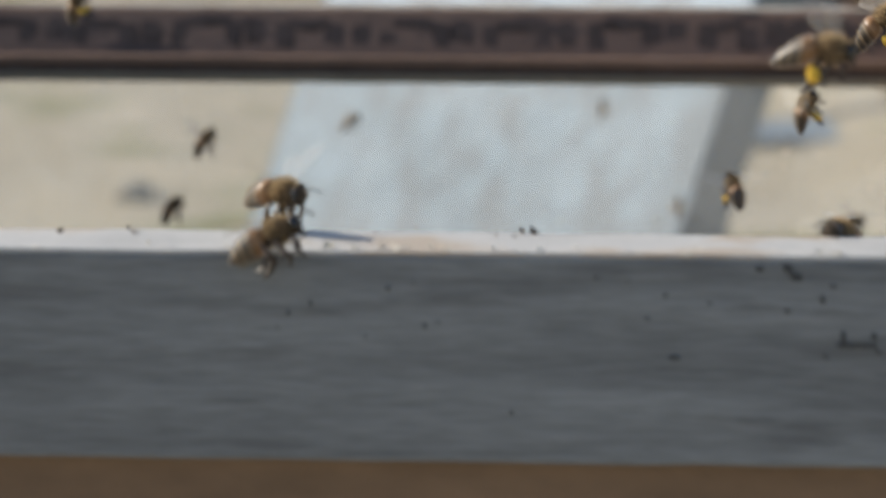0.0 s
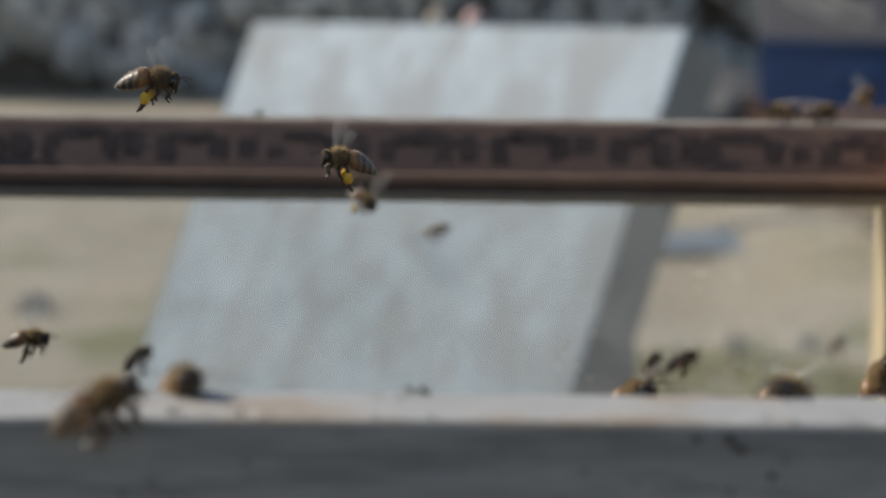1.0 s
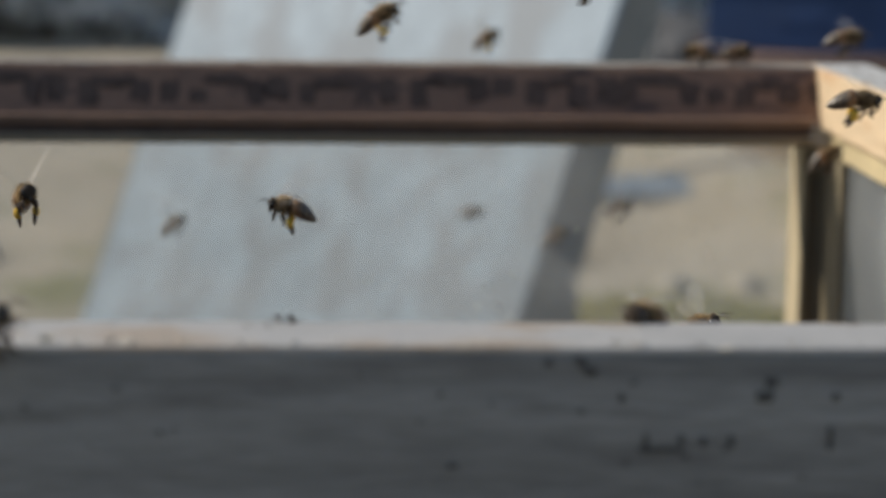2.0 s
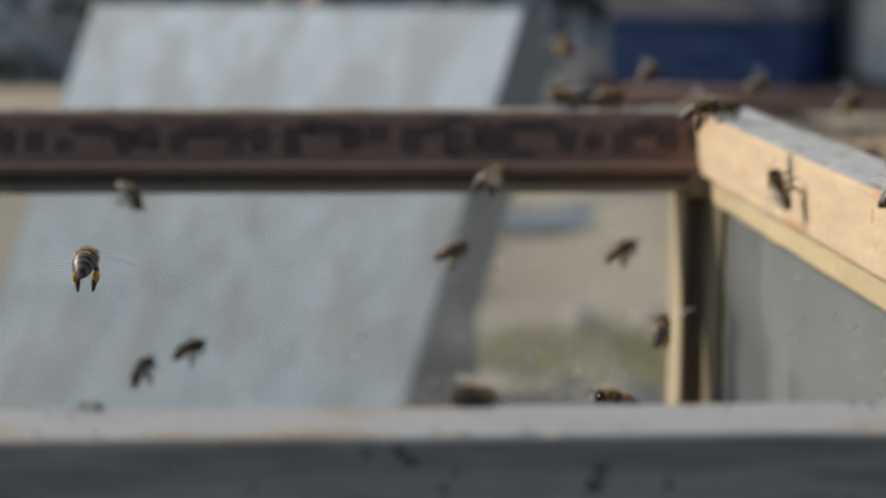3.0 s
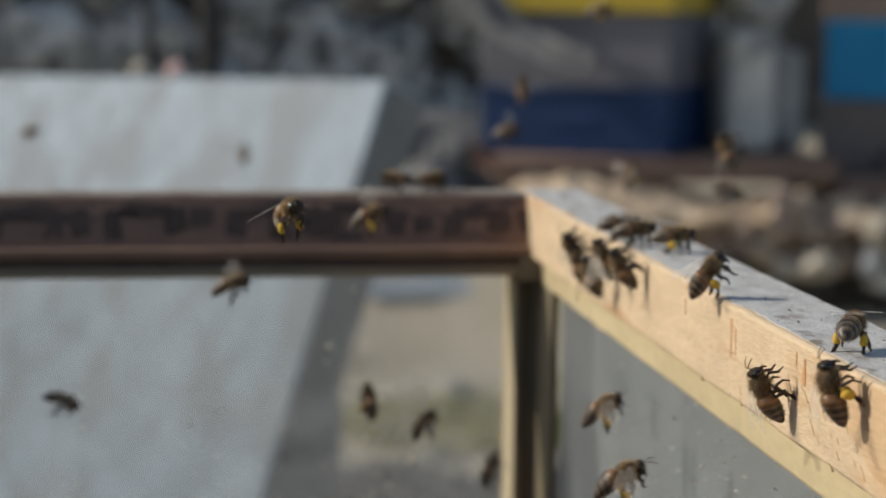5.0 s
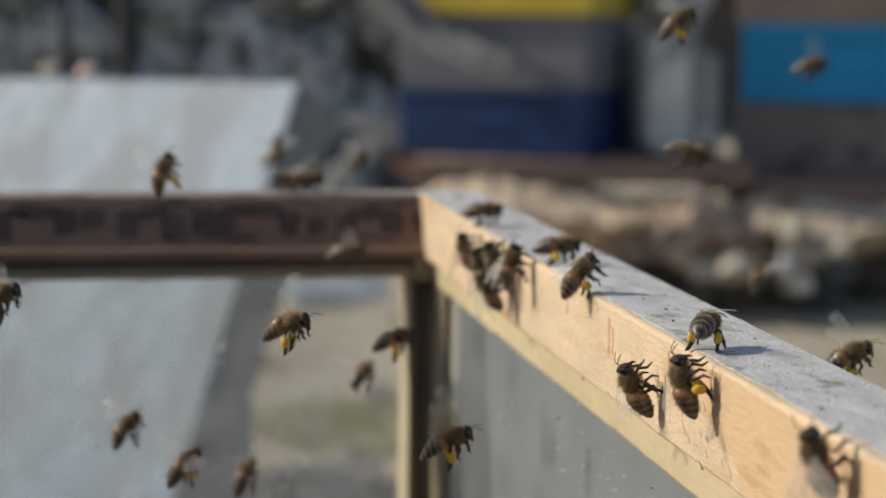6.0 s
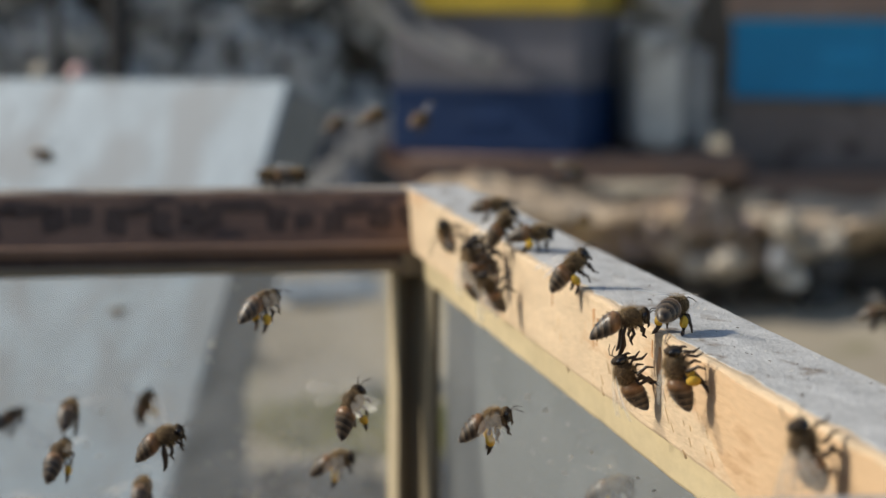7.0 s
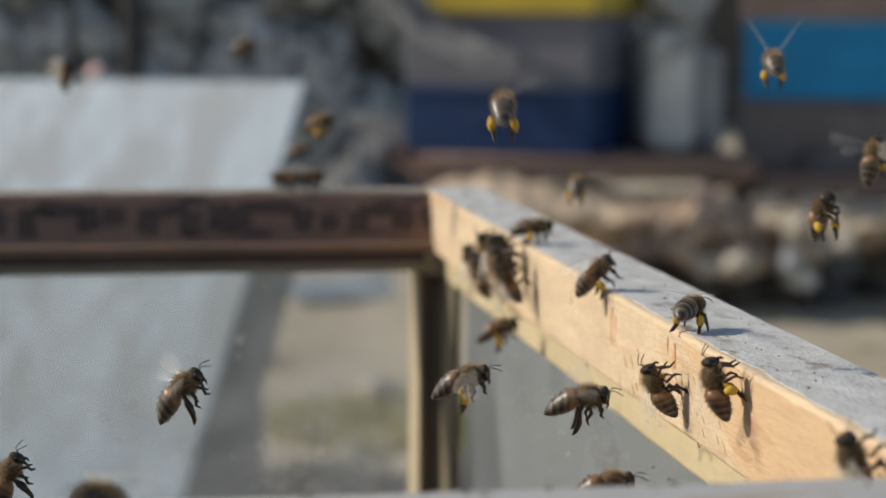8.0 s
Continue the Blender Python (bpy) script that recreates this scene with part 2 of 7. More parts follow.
part("back_bead", batten(LEFT_IN, -0.0036, -0.0115, 0.018, -0.0252, -0.0222, 30, 0, 0.0002, 0.0006), BACK_BEAD_SHADE, box)
part("back_jamb", batten(-0.0036, 0.0059, 0.0, 0.0225, -0.24, -0.0196, 4, 0, 0.0002, 0.0006), JAMB_SUNLIT, box, "wooden window jamb, paled in colour as if sunlit")
part("jamb_face", batten(-0.0034, -0.0014, -0.0016, 0.0, -0.24, -0.0197, 4, 0, 0.0002, 0.0005), JAMB_SHADE, box, "jamb face in olive brown darkened for shade")
part("jamb_groove", slab(-0.0014, 0.0022, -0.0006, 0.0, -0.24, -0.0197, 0.0), JAMB_GROOVE_SHADE, box, "jamb groove with its shade in the colour")
part("jamb_face", batten(0.0022, 0.0058, -0.0016, 0.0, -0.24, -0.0197, 4, 0, 0.0002, 0.0005), JAMB_SHADE, box, "jamb face in olive brown darkened for shade")
part("corner_post", batten(0.0036, 0.0059, -0.027, -0.0018, -0.24, -0.0273, 4, 1, 0.0002, 0.0005), JAMB_SHADE, box, "olive corner post on the side wall, darkened for shade")
part("jamb_head", batten(-0.0036, 0.0059, -0.0115, -0.0017, -0.0268, -0.0194, 4, 0, 0.0002, 0.0005), BACK_BEAD_SHADE, box, "olive corner of the window frame, shade in its colour")
part("back_sill", slab(LEFT_IN, -0.0038, 0.001, 0.02, -0.24, -0.15, 0.0006), BEAD, box)
rg = random.Random(14)
SPANS = [(-0.0284, -0.0057), (-0.0682, -0.0398), (-0.0976, -0.0767), (-0.1364, -0.110)]
SPANS += [(-0.1735 - i * 0.0365, -0.1485 - i * 0.0365) for i in range(7)]


def groove_shade(x0, x1, z0, z1, bits):
    """A groove's shade as ragged dark colour on the leaning face, of several uneven patches."""
    for k in range(bits):
        proud = 0.0002 + 0.00005 * k + rg.uniform(0.0, 0.00004)
        w, h = (x1 - x0) * rg.uniform(0.45, 0.9), (z1 - z0) * rg.uniform(0.45, 0.9)
        a, c = rg.uniform(x0, x1 - w), rg.uniform(z0, z1 - h)
        bm = slab(a, a + w, -0.0003, 0.0016, c, c + h, 0.0004, 1)
        bmesh.ops.subdivide_edges(bm, edges=bm.edges[:], cuts=2)
        wobble(bm, 0.0017, 420, lambda p: p.y < 0.001)
        for v in bm.verts:
            v.co.y = min(v.co.y, 0.0012) if v.co.y > 0.0008 else -proud
            v.co.y += 0.5 * v.co.z
        part("carved_groove", bm, GROOVE_SHADE, box)


for x0, x1 in SPANS:
    top, foot = -0.0033 + rg.uniform(-0.0008, 0.0006), -0.0125 - rg.uniform(0, 0.001)
    lw, rw = rg.uniform(0.0055, 0.008), rg.uniform(0.0055, 0.008)
    groove_shade(x0, x0 + lw, foot, top - 0.001, 3)
    groove_shade(x1 - rw, x1, foot, top - 0.001, 3)
    groove_shade(x0 + lw * 0.6, x1 - rw * 0.6, top - 0.0034, top, 6)
    groove_shade(x1 + 0.001, x1 + 0.009, foot, top, rg.choice((1, 2, 2)))


def dusty_glass():
    """Glass that a thin even film of dirt has dulled a little."""
    m = bpy.data.materials.new("dull_glass")
    m.use_nodes = True
    n, l = m.node_tree.nodes, m.node_tree.links
    clear = n.new("ShaderNodeBsdfTransparent")
    tc = n.new("ShaderNodeTexCoord")
    film = n.new("ShaderNodeTexNoise")
    film.inputs["Scale"].default_value = 30
    l.new(tc.outputs["Object"], film.inputs["Vector"])
    tint = n.new("ShaderNodeMix")
    tint.data_type = "RGBA"
    tint.inputs[6].default_value = (0.92, 0.93, 0.93, 1)
    tint.inputs[7].default_value = (0.82, 0.835, 0.835, 1)
    l.new(film.outputs["Fac"], tint.inputs[0])
    l.new(tint.outputs[2], clear.inputs[0])
    gloss = n.new("ShaderNodeBsdfGlossy")
    gloss.inputs["Roughness"].default_value = 0.02
    mix = n.new("ShaderNodeMixShader")
    mix.inputs[0].default_value = 0.03
    l.new(clear.outputs[0], mix.inputs[1])
    l.new(gloss.outputs[0], mix.inputs[2])
    dust = n.new("ShaderNodeBsdfTranslucent")
    dust.inputs[0].default_value = (0.74, 0.75, 0.76, 1)
    smear = n.new("ShaderNodeTexNoise")
    smear.inputs["Scale"].default_value = 26
    smear.inputs["Detail"].default_value = 5
    smear.inputs["Distortion"].default_value = 1.2
    l.new(tc.outputs["Object"], smear.inputs["Vector"])
    cover = n.new("ShaderNodeMapRange")
    cover.inputs["From Min"].default_value = 0.35
    cover.inputs["From Max"].default_value = 0.75
    cover.inputs["To Min"].default_value = 0.05
    cover.inputs["To Max"].default_value = 0.14
    l.new(smear.outputs["Fac"], cover.inputs["Value"])
    dusty = n.new("ShaderNodeMixShader")
    l.new(cover.outputs[0], dusty.inputs[0])
    l.new(mix.outputs[0], dusty.inputs[1])
    l.new(dust.outputs[0], dusty.inputs[2])
    l.new(dusty.outputs[0], n["Material Output"].inputs[0])
    return m


pane = part("window_pane", slab(LEFT_IN, -0.0037, 0.0185, 0.0205, -0.1502, -0.0252, 0.0), dusty_glass(), box, "dusty window pane in the box's back")
pane.visible_shadow = False


def dusty_side_glass():
    """Clear glass under an even coat of pale dust."""
    m = bpy.data.materials.new("dusty_side_glass")
    m.use_nodes = True
    n, l = m.node_tree.nodes, m.node_tree.links
    clear = n.new("ShaderNodeBsdfTransparent")
    clear.inputs[0].default_value = (0.9, 0.92, 0.92, 1)
    gloss = n.new("ShaderNodeBsdfGlossy")
    gloss.inputs["Roughness"].default_value = 0.05
    sheen = n.new("ShaderNodeMixShader")
    sheen.inputs[0].default_value = 0.04
    l.new(clear.outputs[0], sheen.inputs[1])
    l.new(gloss.outputs[0], sheen.inputs[2])
    dust = n.new("ShaderNodeBsdfDiffuse")
    dust.inputs[0].default_value = (0.7, 0.72, 0.73, 1)
    tc = n.new("ShaderNodeTexCoord")
    film = n.new("ShaderNodeTexNoise")
    film.inputs["Scale"].default_value = 34
    film.inputs["Detail"].default_value = 6
    l.new(tc.outputs["Object"], film.inputs["Vector"])
    cover = n.new("ShaderNodeMapRange")
    cover.inputs["From Min"].default_value = 0.3
    cover.inputs["From Max"].default_value = 0.7
    cover.inputs["To Min"].default_value = 0.072
    cover.inputs["To Max"].default_value = 0.118
    l.new(film.outputs["Fac"], cover.inputs["Value"])
    mix = n.new("ShaderNodeMixShader")
    l.new(cover.outputs[0], mix.inputs[0])
    l.new(sheen.outputs[0], mix.inputs[1])
    l.new(dust.outputs[0], mix.inputs[2])
    l.new(mix.outputs[0], n["Material Output"].inputs[0])
    return m


side_pane = part("side_pane", slab(0.006, 0.008, -0.43, 0.0, -0.24, -0.0197, 0.0), dusty_side_glass(), box, "dusty glass pane in the box's side")
side_pane.visible_shadow = False


def scatter(name, count, seed, spot, sizes, mat, parent, label):
    """Loose crumbs joined into one piece; spot gives a place for two random numbers."""
    rn = random.Random(seed)
    bm = bmesh.new()
    for _ in range(count):
        c = Vector(spot(rn))
        r = rn.uniform(*sizes)
        vs = [bm.verts.new(c + Vector((rn.gauss(0, 1), rn.gauss(0, 1), rn.gauss(0, 0.7))) * r) for _ in range(4)]
        for tri in ((0, 1, 2), (0, 1, 3), (0, 2, 3), (1, 2, 3)):
            bm.faces.new([vs[k] for k in tri])
    bmesh.ops.recalc_face_normals(bm, faces=bm.faces[:])
    ob = part(name, bm, mat, parent, label)
    ob["kind"] = "stuff"
    return ob


CRUMB_PALE = material("pale_crumbs", (0.6, 0.56, 0.48), 0.9, 0.2, 300, 2000, 0.0)
CRUMB_DARK = material("dark_crumbs", (0.09, 0.06, 0.04), 0.9, 0.3, 300, 2000, 0.0)
scatter("wall_dust", 170, 31, lambda q: (0.0059, -abs(q.gauss(0.2, 0.07)), -0.03 - abs(q.gauss(0, 0.04))), (0.00012, 0.0005), CRUMB_PALE, box, "white dust specks on the side wall")
scatter("pane_dust", 300, 36, lambda q: (-0.03 - abs(q.gauss(0, 0.055)), 0.0183, -0.13 + abs(q.gauss(0, 0.035))), (0.0002, 0.0008), CRUMB_PALE, box, "pale dust specks on the window pane")
scatter("crumb_dust", 130, 32, lambda q: (q.uniform(0.001, 0.0195), q.uniform(-0.42, 0.0), 0.0004), (0.0001, 0.0003), CRUMB_DARK, box, "dark crumbs on the rail top")
scatter("flake_dust", 380, 35, lambda q: (0.0195 - abs(q.gauss(0, 0.004)), q.uniform(-0.42, 0.0), 0.0004), (0.00007, 0.00022), CRUMB_PALE, box, "pale paint flakes on the rail")
scatter("crumb_dust", 60, 33, lambda q: (q.uniform(-0.4, 0.02), FRONT_IN - abs(q.gauss(0, 0.003)), 0.0004), (0.0002, 0.0005), CRUMB_DARK, box, "dark crumbs on the front board")
scatter("flake_dust", 200, 34, lambda q: (q.uniform(-0.4, 0.02), FRONT_OUT + abs(q.gauss(0, 0.002)), 0.0003), (0.00015, 0.0005), CRUMB_PALE, box, "pale paint flakes on the front edge")
SCRATCH = material("dark_scratch", (0.06, 0.06, 0.06), 0.8, 0.3, 200, 900, 0.2)
GOUGE = material("orange_gouge", (0.62, 0.33, 0.15), 0.8, 0.3, 200, 900, 0.4)
for i, (y, top, run, w) in enumerate(((-0.2395, -0.0035, 0.0095, 0.0007), (-0.2432, -0.006, 0.01, 0.001), (-0.2505, -0.0025, 0.0085, 0.0018),
                                     (-0.2542, -0.004, 0.006, 0.0007), (-0.3005, -0.0026, 0.0052, 0.002), (-0.2962, -0.002, 0.0035, 0.0008),
                                     (-0.212, -0.004, 0.004, 0.0007), (-0.276, -0.012, 0.004, 0.0006))):
    drip = slab(-0.00012, 0.0005, y - w, y, top - run, top, 0.0002, 1)
    bmesh.ops.subdivide_edges(drip, edges=[e for e in drip.edges if abs(e.verts[0].co.z - e.verts[1].co.z) > 0.002], cuts=4)
    for v in drip.verts:
        k = (top - v.co.z) / 0.01
        v.co.y += 0.0012 * noise.noise(Vector((i + 9 * (v.co.y > y - w / 2), v.co.z * 420, 0))) + (y - w / 2 - v.co.y) * abs(k * 2 - 0.7) * 0.7
    part("gouge", drip, GOUGE, box)
FINE_CUT = material("fine_brown_scratch", (0.5, 0.36, 0.21), 0.8, 0.3, 300, 900, 0.2)
rg = random.Random(12)
for i in range(46):
    y, z = rg.uniform(-0.335, -0.215), rg.uniform(-0.0185, -0.006)
    run = rg.uniform(0.001, 0.004)
    cut = bmesh.new()
    c, d, n = Vector((0, y, z)), Vector((0, -0.75, -0.66)), Vector((0, 0.66, -0.75))
    ends = [c + d * run * k + n * 0.00006 * q for k, q in ((0, 0.2), (0.4, 1), (1, 0.2), (1, -0.2), (0.5, -1), (0, -0.2))]
    rim = [[cut.verts.new(p + Vector((dx, 0, 0))) for p in ends] for dx in (-0.00012, 0.0003)]
    cut.faces.new(rim[0])
    for k in range(6):
        cut.faces.new((rim[0][k], rim[0][(k + 1) % 6], rim[1][(k + 1) % 6], rim[1][k]))
    part("scratch", cut, FINE_CUT, box)
# Nicks in the front board: place along it, height, and size in millimetres.
NICKS = ((-0.1257, -0.0019, 1.1, 0.8), (-0.1218, -0.0018, 1.0, 1.4), (-0.1206, -0.0031, 1.4, 1.0), (-0.1152, -0.0043, 0.8, 0.5), (-0.0989, -0.0061, 1.9, 1.2), (-0.0982, -0.0043, 1.4, 1.1), (-0.1136, -0.012, 0.6, 2.2), (-0.1116, -0.0128, 5.5, 0.6), (-0.1092, -0.0116, 0.6, 1.1), (-0.1064, -0.0117, 0.6, 1.2), (-0.103, -0.0117, 0.6, 1.5), (-0.0907, -0.0114, 0.6, 2.9), (-0.0902, -0.0061, 1.0, 0.7), (-0.1375, -0.0149, 1.4, 0.4), (-0.0802, -0.0109, 1.1, 0.6))
rg = random.Random(10)
NICKS += tuple((rg.uniform(-0.2, -0.04), -0.003 - abs(rg.gauss(0, 0.009)), rg.uniform(0.2, 0.6), rg.uniform(0.2, 0.8)) for _ in range(26))
for i, (x, z, w, h) in enumerate(NICKS):
    nick = slab(x - w * 0.0005, x + w * 0.0005, FRONT_OUT - 0.0003, FRONT_OUT + 0.0005, z - h * 0.0005, z + h * 0.0005, 0.0001, 1)
    bmesh.ops.subdivide_edges(nick, edges=nick.edges[:], cuts=2)
    for v in nick.verts:
        v.co.x += 0.00035 * noise.noise(Vector((i, v.co.x * 1900, v.co.z * 1900)))
        v.co.z += 0.00035 * noise.noise(Vector((v.co.x * 1900, i + 7, v.co.z * 1900)))
    part("scratch", nick, SCRATCH, box)

# The box stands on a lower hive body and two bearers.
lower = thing("lower_hive_body", "grey painted hive body under the open box", "hive box")
part("body", slab(LEFT_IN - 0.024, 0.024, FRONT_OUT - 0.004, 0.024, GROUND_Z + 0.06, -0.2555, 0.003), GREY_FRONT, lower)
part("hand_hold", slab(-0.26, -0.15, FRONT_OUT - 0.008, FRONT_OUT, -0.4, -0.37, 0.003), PLANK, lower)
for y in (FRONT_OUT + 0.05, -0.08):
    bearer = thing("bearer", "brown wooden bearer under the hive body", "beam", "bearers under the hive")
    part("beam", slab(LEFT_IN - 0.06, 0.06, y, y + 0.07, GROUND_Z - 0.03, GROUND_Z + 0.06, 0.004), PLANK, bearer)

# ---- behind the box ----
lid = thing("leaning_cover", "pale blue grey weathered hive cover leaning behind the box", "hive cover")


def lid_part(name, u0, u1, v0, v1, w0, w1, mat, label="", flare=0.0):
    """u along the top edge, v down the slope, w in from the face."""
    right = Vector((0.588, -0.808, 0.023)).normalized()
    down = Vector((-0.808 * 0.40, -0.588 * 0.40, -1.0)).normalized()
    inward = right.cross(down).normalized()
    if inward.y < 0:
        inward = -inward
    top = Vector((-0.368, 1.86, -0.025))
    bm = slab(u0, u1, v0, v1, w0, w1, 0.004)
    for v in bm.verts:
        if v.co.y > (v0 + v1) / 2 and v.co.z > (w0 + w1) / 2:
            v.co.z += flare
        v.co = top + right * v.co.x + down * v.co.y + inward * v.co.z
    return part(name, bm, mat, lid, label)


lid_part("face_sheet", 0.0, 0.767, 0.0, 0.64, 0.0, 0.004, PANEL, "pale blue grey whitewashed face")
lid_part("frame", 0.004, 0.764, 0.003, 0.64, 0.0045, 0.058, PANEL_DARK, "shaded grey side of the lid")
# Added board: its flare widens the dark band where the lid's shadow falls.
lid_part("foot_board", 0.008, 0.76, 0.29, 0.635, 0.0585, 0.068, PANEL_DARK, "added dark grey board, flared like the lid's shadow", 0.13)

def super_box(corner, width, z0, z1, turn, mat, label):
    """A hive box, its front left lower corner at the given place."""
    ob = thing("hive_super", label, "hive box", "stacked hive boxes", at=pose(*corner, z0, 0, 0, turn))
    h = z1 - z0
    part("body", slab(0, width, 0, 0.45, 0, h, 0.004), mat, ob)
    part("hand_hold", slab(width / 2 - 0.05, width / 2 + 0.05, -0.004, 0.01, h / 2 - 0.012, h / 2 + 0.012, 0.004), mat, ob)
    part("rim", slab(-0.004, width + 0.004, -0.004, 0.454, h - 0.012, h - 0.001, 0.002), mat, ob)
    return ob


Y2 = 3.7
super_box((0.54, Y2), 0.405, -0.248, -0.112, -27, HIVE_BLUE, "navy blue painted hive box on a plank stand")
super_box((0.545, Y2 + 0.02), 0.405, -0.111, 0.047, -27, HIVE_GREY, "grey violet hive box on the navy one")
super_box((0.55, Y2), 0.405, 0.048, 0.19, -27, HIVE_YELLOW, "mustard yellow hive box on top of a stack")
super_box((1.285, Y2 + 0.02), 0.5, -0.29, -0.136, -20, HIVE_UMBER, "grey brown hive box on a plank stand")
super_box((1.29, Y2), 0.5, -0.135, 0.031, -20, HIVE_TEAL, "turquoise painted hive box on a brown one")
super_box((1.29, Y2 + 0.02), 0.5, 0.032, 0.17, -20, HIVE_BROWN, "reddish brown hive box on a turquoise one")
stand = thing("hive_stand", "brown plank stand under the navy hive", "stand")
for i in range(3):
    plank = batten(0.535, 1.262, Y2 - 0.2 + i * 0.19, Y2 - 0.02 + i * 0.19, -0.3, -0.25, 20, 0, 0.004, 0.004)
    for v in plank.verts:
        if v.co.x < 0.55:
            v.co.x += 0.22 * (v.co.y - Y2 + 0.2)
    part("plank", plank, PLANK, stand)
part("leg_block", slab(0.82, 0.98, Y2 + 0.1, Y2 + 0.3, GROUND_Z - 0.03, -0.3, 0.006), SOIL_SHADE, stand)
stand = thing("hive_stand", "low brown plank stand under the turquoise hive", "stand")
for i in range(3):
    part("plank", batten(1.27, 2.1, Y2 - 0.2 + i * 0.19, Y2 - 0.02 + i * 0.19, -0.345, -0.292, 20, 0, 0.004, 0.004), PLANK, stand)
for x in (1.4, 2.0):
    part("leg_block", slab(x - 0.08, x + 0.08, Y2 + 0.1, Y2 + 0.3, GROUND_Z - 0.03, -0.346, 0.006), SOIL_SHADE, stand)
block = thing("white_block", "pale upright block between the hives", "block")
part("body", wobble(slab(1.072, 1.178, Y2 - 0.02, Y2 + 0.2, -0.2495, 0.006, 0.03, 4), 0.006, 14), WHITE_BLOCK, block)
part("shaded_side", slab(1.181, 1.262, Y2 + 0.04, Y2 + 0.2, -0.2495, -0.03, 0.02, 3), STONE, block)


def boulder(name, x, y, z, r, seed, mat, label, squash=0.75, detail=3):
    ob = part(name, rock(r, seed, squash, detail), mat)
    ob.matrix_world = pose(x, y, z, 0, 0, seed * 77)
    smooth_faces(ob)
    return tagged(ob, label, "stone", "loose stones")


def smooth_faces(ob):
    for f in ob.data.polygons:
        f.use_smooth = True


# An earth bank, darkened to stand for shade, and pale rubble carry the plank.
bank = bmesh.new()
bmesh.ops.create_grid(bank, x_segments=110, y_segments=40, size=1.0)
for v in bank.verts:
    x, y = 1.86 + v.co.x * 1.09, 4.02 + v.co.y * 0.53
    edge = min(1, (1 - abs(v.co.x)) * 5) * min(1, (1 + v.co.y) * 9) * min(1, (1 - v.co.y) * 3)
    v.co = Vector((x, y, GROUND_Z - 0.05 + edge * 0.27 + (0.05 * noise.noise(Vector((x, y, 0)) * 6) + 0.025 * noise.noise(Vector((x, y, 3)) * 17)) * min(1, edge * 2)))
bank_ob = part("earth_bank", bank, SOIL_SHADE)
smooth_faces(bank_ob)
tagged(bank_ob, "earth bank under the hive stand, darkened to stand for shade", "bank", kind="structure")
lip = bmesh.new()
bmesh.ops.create_grid(lip, x_segments=200, y_segments=30, size=1.0)
for v in lip.verts:
    x, k = 1.345 + v.co.x * 0.785, (v.co.y + 1) / 2
    rough = 0.03 * noise.noise(Vector((x * 8, k * 2, 0))) + 0.016 * noise.noise(Vector((x * 23, k * 6, 4))) + 0.008 * noise.noise(Vector((x * 60, k * 14, 8)))
    if k < 0.72:
        y, z = 3.58 - 0.27 * k / 0.72, -0.335 - 0.03 * k / 0.72
    else:
        q = (k - 0.72) / 0.28
        y, z = 3.31 + 0.14 * q, -0.365 - 0.08 * q
    z += 0.045 * max(0.0, min(1.0, (1.0 - x) / 0.3)) * min(1.0, 3 - 3 * k)
    v.co = Vector((x, y + rough * 0.6, z + rough * (1.0 if k < 0.72 else 0.6)))
lip_ob = part("rubble_lip", lip, RUBBLE)
smooth_faces(lip_ob)
tagged(lip_ob, "tan rubble and earth heaped along the stand", "rubble", kind="structure")


def chunk(x, y, z, r, seed, mat, label, flat=0.8):
    """An angular broken stone: the hull of a few scattered points, its edges worn."""
    rn = random.Random(seed)
    bm = bmesh.new()
    for _ in range(16):
        d = Vector((rn.gauss(0, 1), rn.gauss(0, 1), rn.gauss(0, 1))).normalized() * rn.uniform(0.8, 1.05)
        bm.verts.new((d.x * r * rn.uniform(0.9, 1.2), d.y * r, d.z * r * flat))
    done = bmesh.ops.convex_hull(bm, input=bm.verts[:])
    bmesh.ops.delete(bm, geom=[g for g in done["geom_interior"] if isinstance(g, bmesh.types.BMVert)], context="VERTS")
    bmesh.ops.bevel(bm, geom=bm.edges[:], offset=r * 0.1, segments=1, affect="EDGES")
    ob = part("stone", bm, mat)
    ob.matrix_world = pose(x, y, z, rn.uniform(-20, 20), rn.uniform(-20, 20), rn.uniform(0, 360))
    return tagged(ob, label, "stone", "loose stones")


rnd = random.Random(21)
for i in range(90):
    k = rnd.random()
    x = rnd.uniform(0.72, 2.05)
    r = rnd.choice((0.008, 0.012, 0.016, 0.022, 0.028))
    chunk(x, 3.55 - 0.22 * k, -0.338 - 0.03 * k, r, i + 1, RUBBLE if i % 4 else PALE_STONE, "pale tan rubble stone under the stand")
for i in range(26):
    x = rnd.uniform(0.9, 2.1)
    r = rnd.uniform(0.015, 0.04)
    chunk(x, 3.47 + rnd.uniform(-0.04, 0.04), GROUND_Z + 0.075 + r * 0.4, r, i + 120, FIELD_STONE if i % 3 else SOIL_SHADE, "grey stone at the foot of the earth bank")
# A heap of broken stones leans on the bank.
heap = random.Random(77)
for i in range(34):
    q = heap.random()
    z = -0.335 - 0.12 * q
    x = 1.09 + heap.gauss(0, 0.1 + 0.02 * q)
    chunk(x, 3.40 - 0.1 * q + 0.3 * abs(x - 1.1), z, heap.uniform(0.018, 0.05), 300 + i, (RUBBLE, RUBBLE, PALE_STONE)[i % 3], "broken tan stone in a heap against the bank", 0.85)
